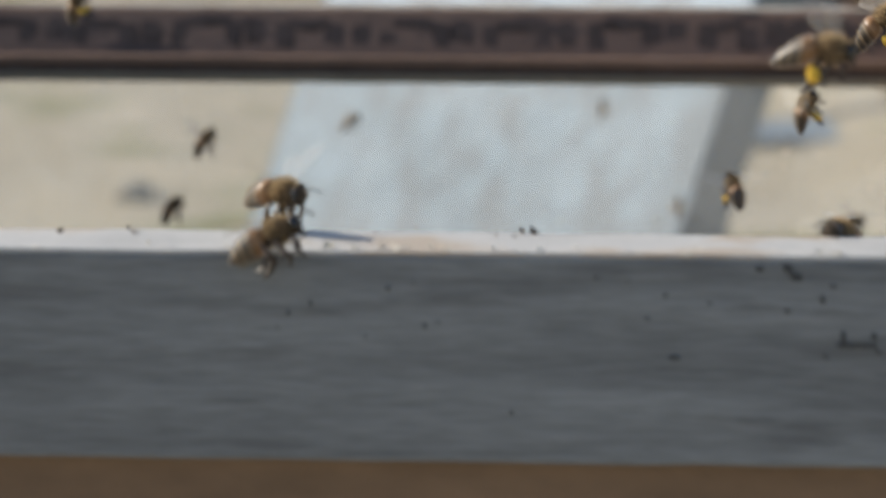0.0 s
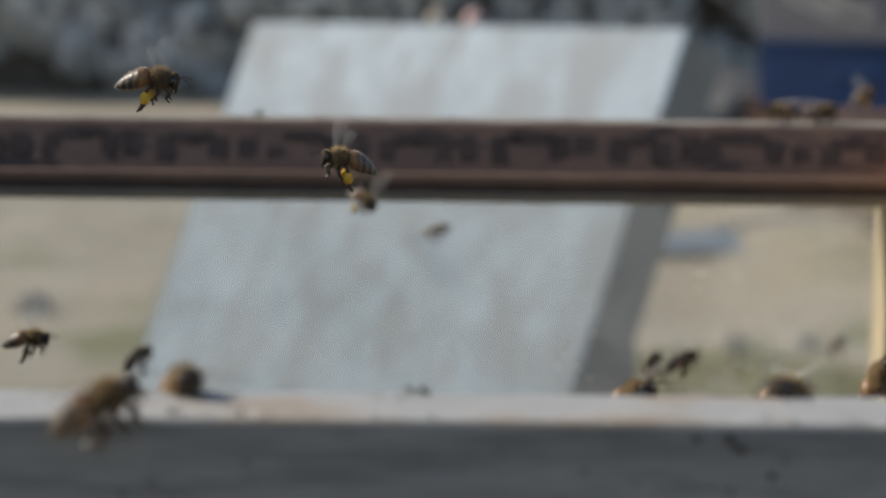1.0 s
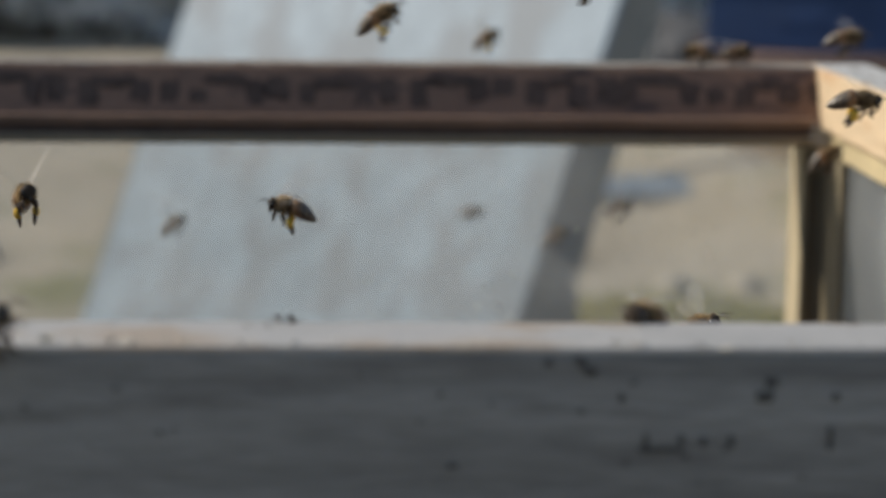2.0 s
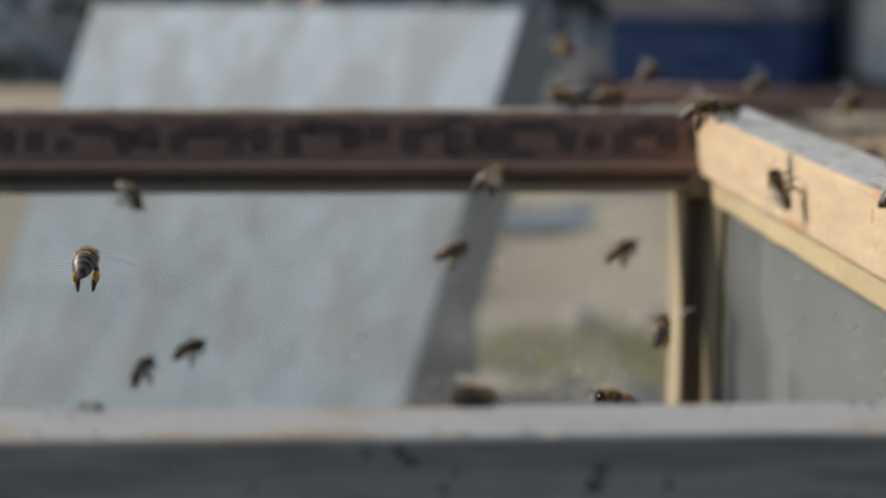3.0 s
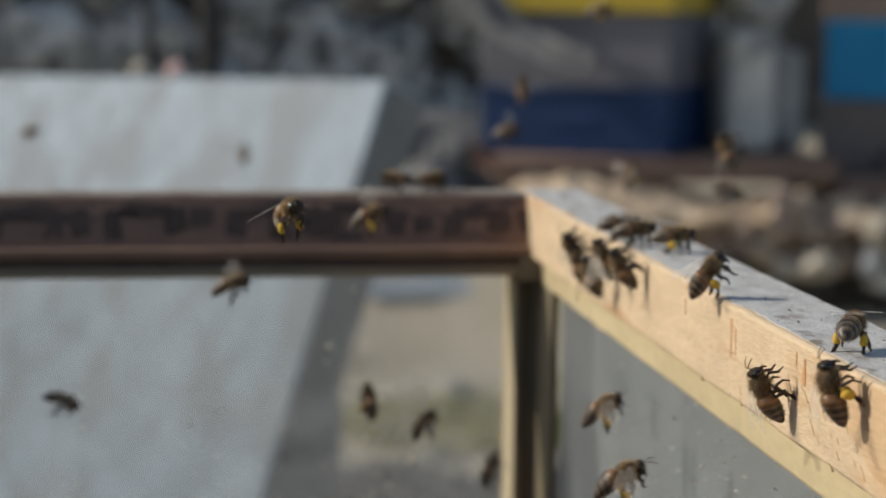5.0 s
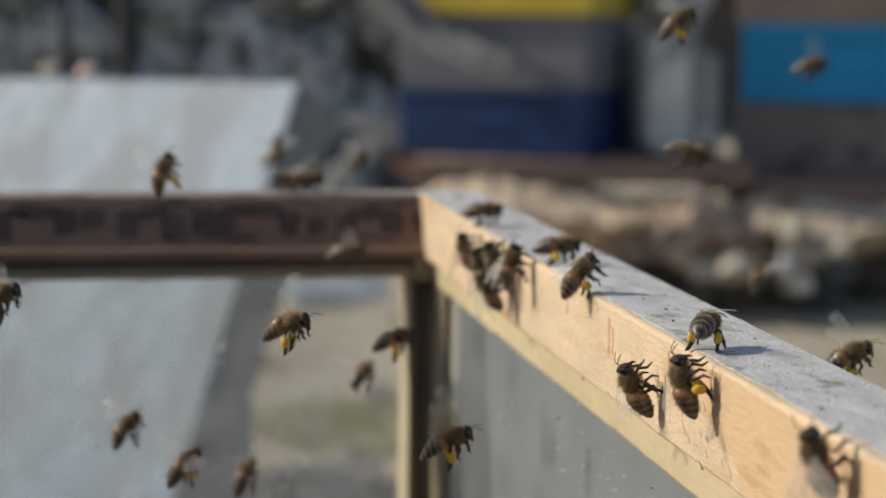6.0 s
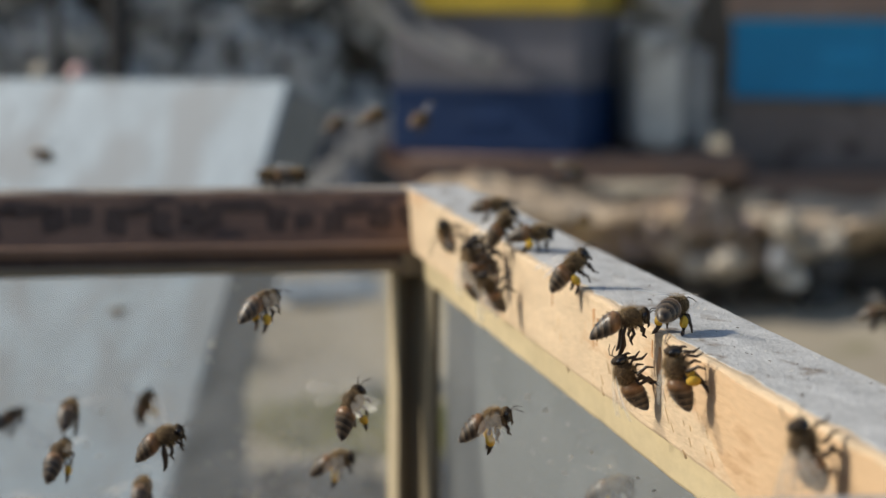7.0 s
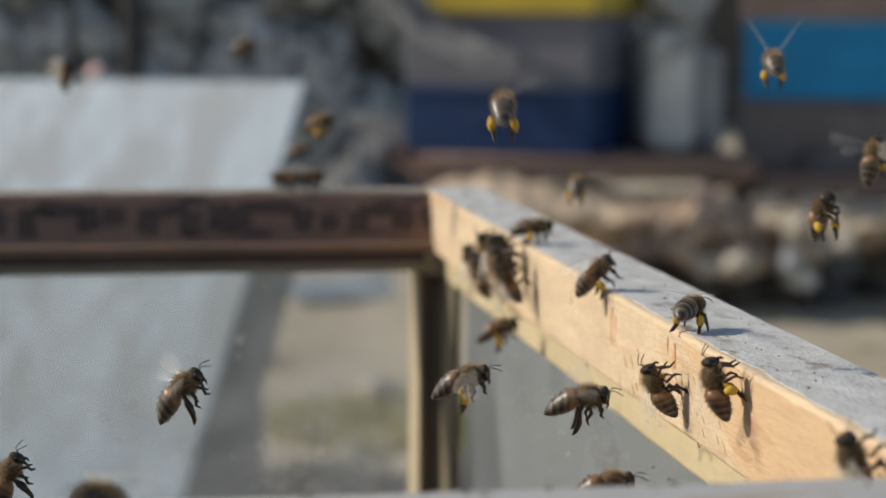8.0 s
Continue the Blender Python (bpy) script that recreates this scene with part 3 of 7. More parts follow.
for i in range(14):
    chunk(1.11 + heap.gauss(0, 0.06), 3.38 + heap.uniform(-0.03, 0.03), -0.49 - 0.08 * heap.random(), heap.uniform(0.03, 0.055), 360 + i, SOIL_SHADE, "earth clod under the heap of stones, coloured dark as shade")
chunk(1.09, 3.285, -0.452, 0.034, 341, PALE_STONE, "pale broken stone in the heap")
chunk(1.15, 3.275, -0.446, 0.05, 342, PALE_STONE, "pale broken stone in the heap")
chunk(1.38, 3.31, -0.405, 0.05, 343, PALE_STONE, "pale flat stone on the bank", 0.6)
chunk(1.38, 3.34, -0.46, 0.055, 344, FIELD_STONE, "grey stone at the foot of the earth bank")
chunk(1.38, 3.36, -0.53, 0.06, 345, FIELD_STONE, "grey stone at the foot of the earth bank")
for i, (x, y, r) in enumerate(((0.62, 6.3, 0.17), (0.84, 6.1, 0.24), (1.0, 6.4, 0.2), (0.74, 6.9, 0.22), (0.98, 7.2, 0.24), (0.55, 7.3, 0.2), (1.2, 6.0, 0.16))):
    boulder("stone", x, y, GROUND_Z + r * 0.3, r, 240 + i, FIELD_STONE, "grey field stone lying before the wall", 0.8)
peak = rock(0.2, 164, 0.9, 4)
for v in peak.verts:
    k = max(0.12, min(1.0, 1 - (v.co.z + 0.06) / 0.24))
    v.co = Vector((v.co.x * k, v.co.y * k, v.co.z * 1.15))
peak_ob = part("stone", peak, GREY_ROCK)
peak_ob.matrix_world = pose(0.665, 5.5, GROUND_Z + 0.07, 0, 4, 30)
smooth_faces(peak_ob)
tagged(peak_ob, "grey pointed stone standing behind the box", "stone", "loose stones")
for x, y, r in ((-0.107, 1.52, 0.011), (-0.145, 1.57, 0.0115)):
    boulder("pebble", x, y + 0.03, -0.0125, r, 171 + x, PINK if x > -0.12 else PALE_STONE, "small pale pebble on the cover's top edge", 0.9, 2)

boulder("stone", 1.17, Y2 + 0.12, 0.085, 0.085, 311, STONE, "pale grey stone lying over the white block", 0.75)
pile = random.Random(91)
for i in range(150):
    x = pile.gauss(1.1, 0.085)
    z = -0.3 - 0.12 * abs(x - 1.1) / 0.12 * 0.6 - 0.07 * pile.random()
    chunk(x, 3.36 + pile.uniform(-0.05, 0.03), z, pile.uniform(0.009, 0.022), 500 + i, (PINK_GRAVEL, PINK_GRAVEL, RUBBLE)[i % 3], "pinkish grey pebble in a heap before the stand")
for i, (x, z, r) in enumerate(((1.27, -0.375, 0.045), (1.31, -0.42, 0.05), (1.255, -0.44, 0.045), (1.29, -0.475, 0.04))):
    chunk(x, 3.27 + 0.01 * i, z, r, 700 + i, (PALE_STONE, PALE_STONE, STONE, WHITE_BLOCK)[i], "weathered pale stone stacked against the bank", 0.9)

rnd = random.Random(44)
for i, (x, y, r) in enumerate(((0.37, 2.86, 0.035), (0.34, 2.26, 0.03), (0.27, 2.4, 0.02), (0.47, 2.3, 0.022), (0.5, 2.9, 0.028), (-0.9, 3.2, 0.04), (-0.6, 2.7, 0.03), (0.2, 3.3, 0.03), (0.62, 3.2, 0.025))):
    boulder("stone", x, y, GROUND_Z + r * 0.4, r, 200 + i, PALE_STONE, "small pale stone lying on the dry ground", 0.7, 2)
GRASS = material("dry_olive_grass", (0.3, 0.28, 0.07), 0.8, 0.35, 20, 200, 0.0, island=0.4)
blades = bmesh.new()
for _ in range(3200):
    a, q = rnd.uniform(0, 2 * math.pi), math.sqrt(rnd.random())
    base = Vector((0.35 + 0.2 * q * math.cos(a), 2.58 + 0.22 * q * math.sin(a), GROUND_Z - 0.005))
    side = Vector((rnd.gauss(0, 1), rnd.gauss(0, 1), 0)).normalized() * rnd.uniform(0.0015, 0.003)
    tip = base + Vector((rnd.gauss(0, 0.018), rnd.gauss(0, 0.018), rnd.uniform(0.012, 0.045)))
    blades.faces.new([blades.verts.new(p) for p in (base - side, base + side, tip)])
tagged(part("grass", blades, GRASS), "thin olive grass tuft on the dry ground", "grass", kind="stuff")

GRAVEL = material("grey_gravel", (0.17, 0.165, 0.16), 0.95, 0.4, 20, 120, 0.5, island=0.4, bump_at=0.003)
gravel = bmesh.new()
for _ in range(2600):
    a, q = rnd.uniform(0, 2 * math.pi), math.sqrt(rnd.random())
    c = Vector((0.34 + 0.36 * q * math.cos(a), 2.08 + 0.3 * q * math.sin(a), GROUND_Z + 0.004))
    r = rnd.uniform(0.006, 0.014)
    vs = [gravel.verts.new(c + Vector((rnd.gauss(0, 1), rnd.gauss(0, 1), rnd.gauss(0, 0.45))) * r) for _ in range(4)]
    for tri in ((0, 1, 2), (0, 1, 3), (0, 2, 3), (1, 2, 3)):
        gravel.faces.new([vs[k] for k in tri])
bmesh.ops.recalc_face_normals(gravel, faces=gravel.faces[:])
tagged(part("gravel", gravel, GRAVEL), "patch of dark grey gravel on the dry ground", "gravel", kind="stuff")

# Added flat board: gives the bluish smear of reflection in the window pane.
sheet = thing("ground_board", "added pale blue grey board, stands for the pane's bluish reflection", "board", at=pose(0.34, 3.98, GROUND_Z + 0.016, 1, 0, 8))
part("board", wobble(slab(0, 0.36, 0, 0.3, 0, 0.006, 0.002), 0.004, 9), PANEL, sheet)

pole = thing("dark_pole", "thin dark upright pole before the stone wall", "pole")
for x, r in ((-0.013, 0.03), (-0.165, 0.016)):
    bm = bmesh.new()
    bmesh.ops.create_cone(bm, cap_ends=True, segments=12, radius1=r, radius2=r * 0.85, depth=1.6)
    bmesh.ops.translate(bm, verts=bm.verts[:], vec=(x, 4.6, GROUND_Z + 0.78))
    part("post", bm, POST, pole)

# A strip of pale cloth hangs down across the stack.
bm = bmesh.new()
prev = None
for i in range(19):
    t = i / 18
    x = 0.525 + 0.07 * t + 0.145 * t * t
    c = Vector((x, 3.655 - 0.51 * (x - 0.54) + 0.012 * math.sin(t * 5), 0.12 - 0.26 * t + 0.078 * t * t))
    row = []
    for j in range(7):
        w = (j / 6 - 0.5) * (0.075 - 0.03 * t)
        row.append(bm.verts.new(c + Vector((w * 0.6, 0.012 * math.sin(j * 2.1 + t * 6), w * 0.9))))
    if prev:
        for a, b in zip(range(6), range(1, 7)):
            bm.faces.new((prev[a], prev[b], row[b], row[a]))
    prev = row
bmesh.ops.solidify(bm, geom=bm.faces[:], thickness=0.003)
cloth = part("cloth_strip", bm, CLOTH)
smooth_faces(cloth)
tagged(cloth, "pale grey cloth strip hanging across the hive stack", "cloth")

# ---- rubble wall behind ----
wall = thing("stone_wall", "rough grey rubble stone wall", "wall", kind="structure")
random.seed(4)
bm = slab(-9, 11, 9.6, 10.0, GROUND_Z - 0.1, 1.2, 0.02)
part("core", bm, SOIL_SHADE, wall)
random.seed(5)
for i in range(280):
    r = random.choice((0.06, 0.085, 0.11, 0.14, 0.18, 0.24)) * random.uniform(0.85, 1.2)
    ob = part("stone", rock(r, random.random() * 50, random.uniform(0.55, 1.2), 3), STONE, wall)
    smooth_faces(ob)
    ob.matrix_world = pose(random.uniform(-2.4, 2.9), 9.5 + random.uniform(-0.12, 0.12), random.uniform(GROUND_Z, 0.7),
                           random.uniform(-40, 40), random.uniform(-40, 40), random.uniform(0, 360))

# ---- bees ----
def plain(name, base, rough, spec=0.5):
    return material(name, base, rough, 0.3, 900, 4000, 0.4, spec=spec, bump_at=0.0002)


def abdomen_material():
    m = bpy.data.materials.new("banded_abdomen")
    m.use_nodes = True
    n, l = m.node_tree.nodes, m.node_tree.links
    b = n["Principled BSDF"]
    b.inputs["Roughness"].default_value = 0.42
    b.inputs["Sheen Weight"].default_value = 0.5
    b.inputs["Sheen Roughness"].default_value = 0.4
    b.inputs["Sheen Tint"].default_value = (1.0, 0.94, 0.84, 1)
    tc = n.new("ShaderNodeTexCoord")
    sep = n.new("ShaderNodeSeparateXYZ")
    l.new(tc.outputs["Object"], sep.inputs[0])
    mul = n.new("ShaderNodeMath")
    mul.operation = "MULTIPLY_ADD"
    l.new(sep.outputs[0], mul.inputs[0])
    mul.inputs[1].default_value = 800.0
    ns = n.new("ShaderNodeTexNoise")
    ns.inputs["Scale"].default_value = 1500
    l.new(tc.outputs["Object"], ns.inputs["Vector"])
    sc = n.new("ShaderNodeMath")
    sc.operation = "MULTIPLY"
    sc.inputs[1].default_value = 0.35
    l.new(ns.outputs["Fac"], sc.inputs[0])
    l.new(sc.outputs[0], mul.inputs[2])
    fr = n.new("ShaderNodeMath")
    fr.operation = "FRACT"
    l.new(mul.outputs[0], fr.inputs[0])
    ramp = n.new("ShaderNodeValToRGB")
    e = ramp.color_ramp.elements
    e[0].position, e[0].color = 0.0, (0.02, 0.015, 0.012, 1)
    e[1].position, e[1].color = 1.0, (0.02, 0.015, 0.012, 1)
    for p, c in ((0.3, (0.024, 0.017, 0.013, 1)), (0.52, (0.085, 0.06, 0.04, 1)), (0.8, (0.165, 0.125, 0.085, 1)), (0.94, (0.12, 0.088, 0.06, 1))):
        k = e.new(p)
        k.color = c
    l.new(fr.outputs[0], ramp.inputs[0])
    near = n.new("ShaderNodeMapRange")
    near.inputs["From Min"].default_value = -0.0044
    near.inputs["From Max"].default_value = -0.0031
    near.inputs["To Max"].default_value = 0.8
    l.new(sep.outputs[0], near.inputs["Value"])
    amber = n.new("ShaderNodeMix")
    amber.data_type = "RGBA"
    l.new(near.outputs[0], amber.inputs[0])
    l.new(ramp.outputs[0], amber.inputs[6])
    amber.inputs[7].default_value = (0.3, 0.145, 0.05, 1)
    l.new(amber.outputs[2], b.inputs["Base Color"])
    return m


def wing_material(name, vein, film):
    m = bpy.data.materials.new(name)
    m.use_nodes = True
    n, l = m.node_tree.nodes, m.node_tree.links
    b = n["Principled BSDF"]
    b.inputs["Base Color"].default_value = (0.72, 0.66, 0.57, 1)
    b.inputs["Roughness"].default_value = 0.25
    tc = n.new("ShaderNodeTexCoord")
    vor = n.new("ShaderNodeTexVoronoi")
    vor.feature = "DISTANCE_TO_EDGE"
    vor.inputs["Scale"].default_value = 480
    l.new(tc.outputs["Object"], vor.inputs["Vector"])
    ramp = n.new("ShaderNodeValToRGB")
    ramp.color_ramp.elements[0].color = (vein, vein, vein, 1)
    ramp.color_ramp.elements[1].color = (film, film, film, 1)
    ramp.color_ramp.elements[1].position = 0.08
    l.new(vor.outputs["Distance"], ramp.inputs[0])
    l.new(ramp.outputs[0], b.inputs["Alpha"])
    return m




def hair_material():
    """Pale hair that glows a little with light from behind."""
    m = material("tan_hair", (0.4, 0.29, 0.16), 0.8, 0.3, 900, 4000, 0.0, spec=0.1, island=0.5)
    n, l = m.node_tree.nodes, m.node_tree.links
    thin = n.new("ShaderNodeBsdfTranslucent")
    l.new(n["Principled BSDF"].inputs["Base Color"].links[0].from_socket, thin.inputs[0])
    mix = n.new("ShaderNodeMixShader")
    mix.inputs[0].default_value = 0.45
    l.new(n["Principled BSDF"].outputs[0], mix.inputs[1])
    l.new(thin.outputs[0], mix.inputs[2])
    l.new(mix.outputs[0], n["Material Output"].inputs[0])
    return m


FUZZ = hair_material()
THORAX = plain("dark_thorax", (0.1, 0.068, 0.04), 0.8, 0.2)
HEAD = plain("dark_head", (0.05, 0.037, 0.026), 0.8, 0.2)
EYE = plain("black_eye", (0.008, 0.006, 0.006), 0.2, 0.7)
LEG = plain("dark_brown_leg", (0.045, 0.027, 0.016), 0.45)
POLLEN = plain("yellow_pollen", (0.66, 0.41, 0.06), 0.9, 0.1)
BANDS = abdomen_material()
WING = wing_material("clear_wing", 0.45, 0.28)
WING_BEATING = wing_material("clear_beating_wing", 0.2, 0.13)
MM = 0.001


def smooth(ob):
    for f in ob.data.polygons:
        f.use_smooth = True
    return ob


def lathe(profile, bend=0.0, sides=14):
    """A body of rings along x: (x, radius, flattening), in millimetres; bend lowers it towards the tail."""
    bm = bmesh.new()
    rings = []
    for x, r, flat in profile:
        drop = bend * x * x
        rings.append([bm.verts.new((x * MM, r * math.cos(2 * math.pi * i / sides) * MM, (r * flat * math.sin(2 * math.pi * i / sides) - drop) * MM)) for i in range(sides)])
    for a, b in zip(rings, rings[1:]):
        for i in range(sides):
            bm.faces.new((a[i], b[i], b[(i + 1) % sides], a[(i + 1) % sides]))
    bm.faces.new(rings[0])
    bm.faces.new(rings[-1][::-1])
    bmesh.ops.recalc_face_normals(bm, faces=bm.faces[:])
    return bm


def hairs(bm, count, radius, length, seed, squash=(1, 1, 1)):
    """Short hairs standing out of a rounded body, in millimetres."""
    rnd = random.Random(seed)
    for _ in range(count):
        d = Vector((rnd.gauss(0, 1), rnd.gauss(0, 1), rnd.gauss(0, 1))).normalized()
        base = Vector((d.x * squash[0], d.y * squash[1], d.z * squash[2])) * radius
        side = d.orthogonal().normalized() * 0.04
        tip = base + (d + Vector((rnd.gauss(0, 0.3), rnd.gauss(0, 0.3), rnd.gauss(0, 0.3)))) * length * rnd.uniform(0.6, 1.2)
        bm.faces.new([bm.verts.new(p * MM) for p in (base * 0.95 - side, base * 0.95 + side, tip)])
    return bm


def abdomen_hair(bm, bend):
    """Short pale hairs in fringes along the abdomen."""
    rnd = random.Random(17)
    for x, r in ((-2.1, 1.6), (-2.8, 2.05), (-3.9, 2.24), (-4.8, 2.16), (-5.7, 1.95), (-6.5, 1.55)):
        for _ in range(110):
            a = rnd.uniform(0, 2 * math.pi)
            d = Vector((-0.75, math.cos(a), math.sin(a)))
            base = Vector((x + rnd.uniform(-0.25, 0.25), math.cos(a) * r * 0.97, math.sin(a) * r * 0.93 - bend * x * x))
            side = d.orthogonal().normalized() * 0.03
            bm.faces.new([bm.verts.new(p * MM) for p in (base - side, base + side, base + d * rnd.uniform(0.16, 0.42))])
    return bm


def tube(points, radii, sides=6):
    """A jointed limb through the points, in millimetres."""
    bm = bmesh.new()
    rings = []
    pts = [Vector(p) for p in points]
    for i, p in enumerate(pts):
        d = (pts[min(i + 1, len(pts) - 1)] - pts[max(i - 1, 0)]).normalized()
        u = d.orthogonal().normalized()
        w = d.cross(u)
        rings.append([bm.verts.new((p + (u * math.cos(2 * math.pi * k / sides) + w * math.sin(2 * math.pi * k / sides)) * radii[i]) * MM) for k in range(sides)])
    for a, b in zip(rings, rings[1:]):
        for i in range(sides):
            bm.faces.new((a[i], b[i], b[(i + 1) % sides], a[(i + 1) % sides]))
    bm.faces.new(rings[0])
    bm.faces.new(rings[-1][::-1])
    bmesh.ops.recalc_face_normals(bm, faces=bm.faces[:])
    return bm


def wing_mesh(length, width, side):
    """A thin rounded blade that runs out along y."""
    bm = bmesh.new()
    out = []
    for i in range(15):
        t = i / 14
        y = length * t
        w = width * (math.sin(math.pi * min(1, t * 0.62 + 0.06)) ** 0.8) * (1 if t < 0.85 else math.sqrt(max(0, 1 - ((t - 0.85) / 0.15) ** 2)) * 0.95 + 0.05)
        z = 0.25 * math.sin(t * 3)
        out.append((bm.verts.new((w * 0.28 * MM, side * y * MM, z * MM)), bm.verts.new((-w * 0.25 * MM, side * y * MM, (z + 0.12) * MM)), bm.verts.new((-w * 0.72 * MM, side * y * MM, z * MM))))
    for a, b in zip(out, out[1:]):
        bm.faces.new((a[0], b[0], b[1], a[1]))
        bm.faces.new((a[1], b[1], b[2], a[2]))
    return bm


def wing_pose(side, flying, lift):
    """The forewing's place on the thorax, in the bee's space."""
    if flying:
        return pose(0.9 * MM, side * 1.3 * MM, 1.5 * MM, side * lift, 0, side * 8)
    return pose(0.4 * MM, side * 1.0 * MM, 2.0 * MM, side * 8, 0, side * lift)


def make_bee(flying, pollen, lift):
    bee = thing("honey_bee", "banded honey bee", "bee", "honey bees round the box")
    what = "banded honey bee " + ("in flight" if flying else "standing on the wooden rim") + (" with yellow pollen" if pollen else "")
    tagged(bee, what + (" and clear wings" if not pollen else " loads"))
    thorax = smooth(part("thorax", lathe([(-2.2, 0.6, 1), (-1.9, 1.15, 1), (-1.2, 1.65, 1), (0.0, 1.85, 1), (1.1, 1.65, 1), (1.8, 1.15, 1), (2.2, 0.6, 1)]), THORAX, bee, "dark thorax"))
    part("thorax_hair", hairs(bmesh.new(), 2100, 1.78, 0.85, 3, (1.12, 1, 1)), FUZZ, thorax, "tan hair")
    abdomen = smooth(part("abdomen", lathe([(-1.6, 0.56, 1), (-1.86, 1.22, 1), (-2.3, 1.82, 0.98), (-3.01, 2.15, 0.97), (-3.89, 2.27, 0.95), (-3.99, 2.19, 0.95), (-4.86, 2.17, 0.93), (-4.96, 2.1, 0.93), (-5.82, 1.87, 0.92), (-5.93, 1.8, 0.92), (-6.7, 1.45, 0.92), (-6.81, 1.37, 0.92), (-7.58, 0.85, 0.9), (-8.02, 0.25, 0.9)], 0.045 if flying else 0.022), BANDS, bee, "brown and black banded abdomen"))
    part("abdomen_hair", abdomen_hair(bmesh.new(), 0.045 if flying else 0.022), FUZZ, abdomen, "pale bands of short hair")
    head = smooth(part("head", lathe([(1.9, 0.5, 1), (2.1, 1.05, 1.1), (2.6, 1.5, 1.1), (3.1, 1.4, 1.15), (3.5, 0.9, 1.2), (3.7, 0.35, 1.2)]), HEAD, bee))
    fuzz = bmesh.new()
    rnd = random.Random(8)
    for _ in range(420):
        d = Vector((rnd.uniform(-0.7, 1), rnd.gauss(0, 0.6), rnd.gauss(0.2, 0.8))).normalized()
        c = Vector((2.6, 0, 0)) + Vector((d.x * 0.85, d.y * 1.3, d.z * 1.5))
        sd = d.orthogonal().normalized() * 0.03
        fuzz.faces.new([fuzz.verts.new(p * MM) for p in (c - sd, c + sd, c + d * 0.32)])
    part("face_hair", fuzz, FUZZ, head)
    part("tongue", tube([(3.2, 0, -1.2), (3.3, 0, -1.9), (3.0, 0, -2.4)], [0.35, 0.25, 0.12]), LEG, head)
    for sd in (1, -1):
        eye = bmesh.new()
        bmesh.ops.create_icosphere(eye, subdivisions=2, radius=1.0 * MM)
        for v in eye.verts:
            v.co = Vector((v.co.x * 0.65 + 2.65 * MM, v.co.y * 0.42 + sd * 1.25 * MM, v.co.z * 1.0))
        smooth(part("eye", eye, EYE, head, "glossy black eye"))
        if flying:
            part("antenna", tube([(3.5, sd * 0.3, 0.4), (4.2, sd * 0.7, 1.0), (5.1, sd * 1.2, 0.7), (5.9, sd * 1.6, 0.2)], [0.1, 0.09, 0.1, 0.08]), LEG, head)
        else:
            part("antenna", tube([(3.5, sd * 0.3, 0.4), (4.2, sd * 0.8, 1.2), (5.1, sd * 1.4, 0.8), (5.9, sd * 1.9, 0.1)], [0.1, 0.09, 0.1, 0.08]), LEG, head)
        if flying:
            legs = ([(1.3, sd * 0.9, -1.3), (2.2, sd * 1.5, -2.2), (1.9, sd * 1.3, -3.3), (2.5, sd * 1.2, -3.9)],
                    [(0.0, sd * 1.1, -1.6), (0.2, sd * 2.0, -2.6), (-0.6, sd * 1.8, -3.8), (-0.3, sd * 1.7, -4.8)],
                    [(-1.2, sd * 1.1, -1.3), (-1.8, sd * 2.0, -2.4), (-2.0, sd * 1.7, -4.5), (-2.6, sd * 1.6, -5.9), (-3.2, sd * 1.5, -6.6)])
        else:
            legs = ([(1.2, sd * 0.9, -1.2), (2.1, sd * 1.7, -2.0), (1.7, sd * 2.3, -3.6), (2.3, sd * 2.5, -4.8)],
                    [(0.0, sd * 1.0, -1.4), (-0.7, sd * 2.3, -1.7), (0.1, sd * 3.0, -3.6), (-0.5, sd * 3.4, -4.8)],
                    [(-1.2, sd * 1.0, -1.2), (-2.6, sd * 2.0, -1.5), (-2.2, sd * 2.4, -3.3), (-3.7, sd * 2.7, -4.5), (-4.6, sd * 2.9, -4.8)])
        for i, pts in enumerate(legs):
            rr = [0.3, 0.36, 0.3 if i < 2 else 0.6, 0.24 if i < 2 else 0.42, 0.14][:len(pts)]
            rr[-1] = 0.14
            part("leg", tube(pts, rr), LEG, bee)
        if pollen:
            ball = bmesh.new()
            bmesh.ops.create_icosphere(ball, subdivisions=2, radius=1.0 * MM)
            a, b = Vector(legs[2][1]), Vector(legs[2][2])
            mid = a.lerp(b, 0.6)
            for v in ball.verts:
                d = v.co.normalized()
                v.co = (mid + Vector((d.x * 0.95, d.y * 0.8 + sd * 0.2, d.z * 1.3)) * (1 + 0.15 * noise.noise(d * 2.5))) * MM
            smooth(part("pollen_load", ball, POLLEN, bee, "yellow pollen load"))
        fore = part("forewing", wing_mesh(9.2, 3.1, sd), WING_BEATING if flying else WING, bee, "clear veined wing")
        fore.matrix_basis = wing_pose(sd, flying, lift)
        hind = part("hindwing", wing_mesh(6.4, 2.2, sd), WING_BEATING if flying else WING, fore)
        hind.matrix_basis = pose(-1.5 * MM, 0, -0.25 * MM, 0, 0, -sd * -14 if flying else sd * 6)
    return bee


KINDS = {"flying": make_bee(True, False, 35), "flying_pollen": make_bee(True, True, 20),
         "resting": make_bee(False, False, 64), "resting_pollen": make_bee(False, True, 52)}

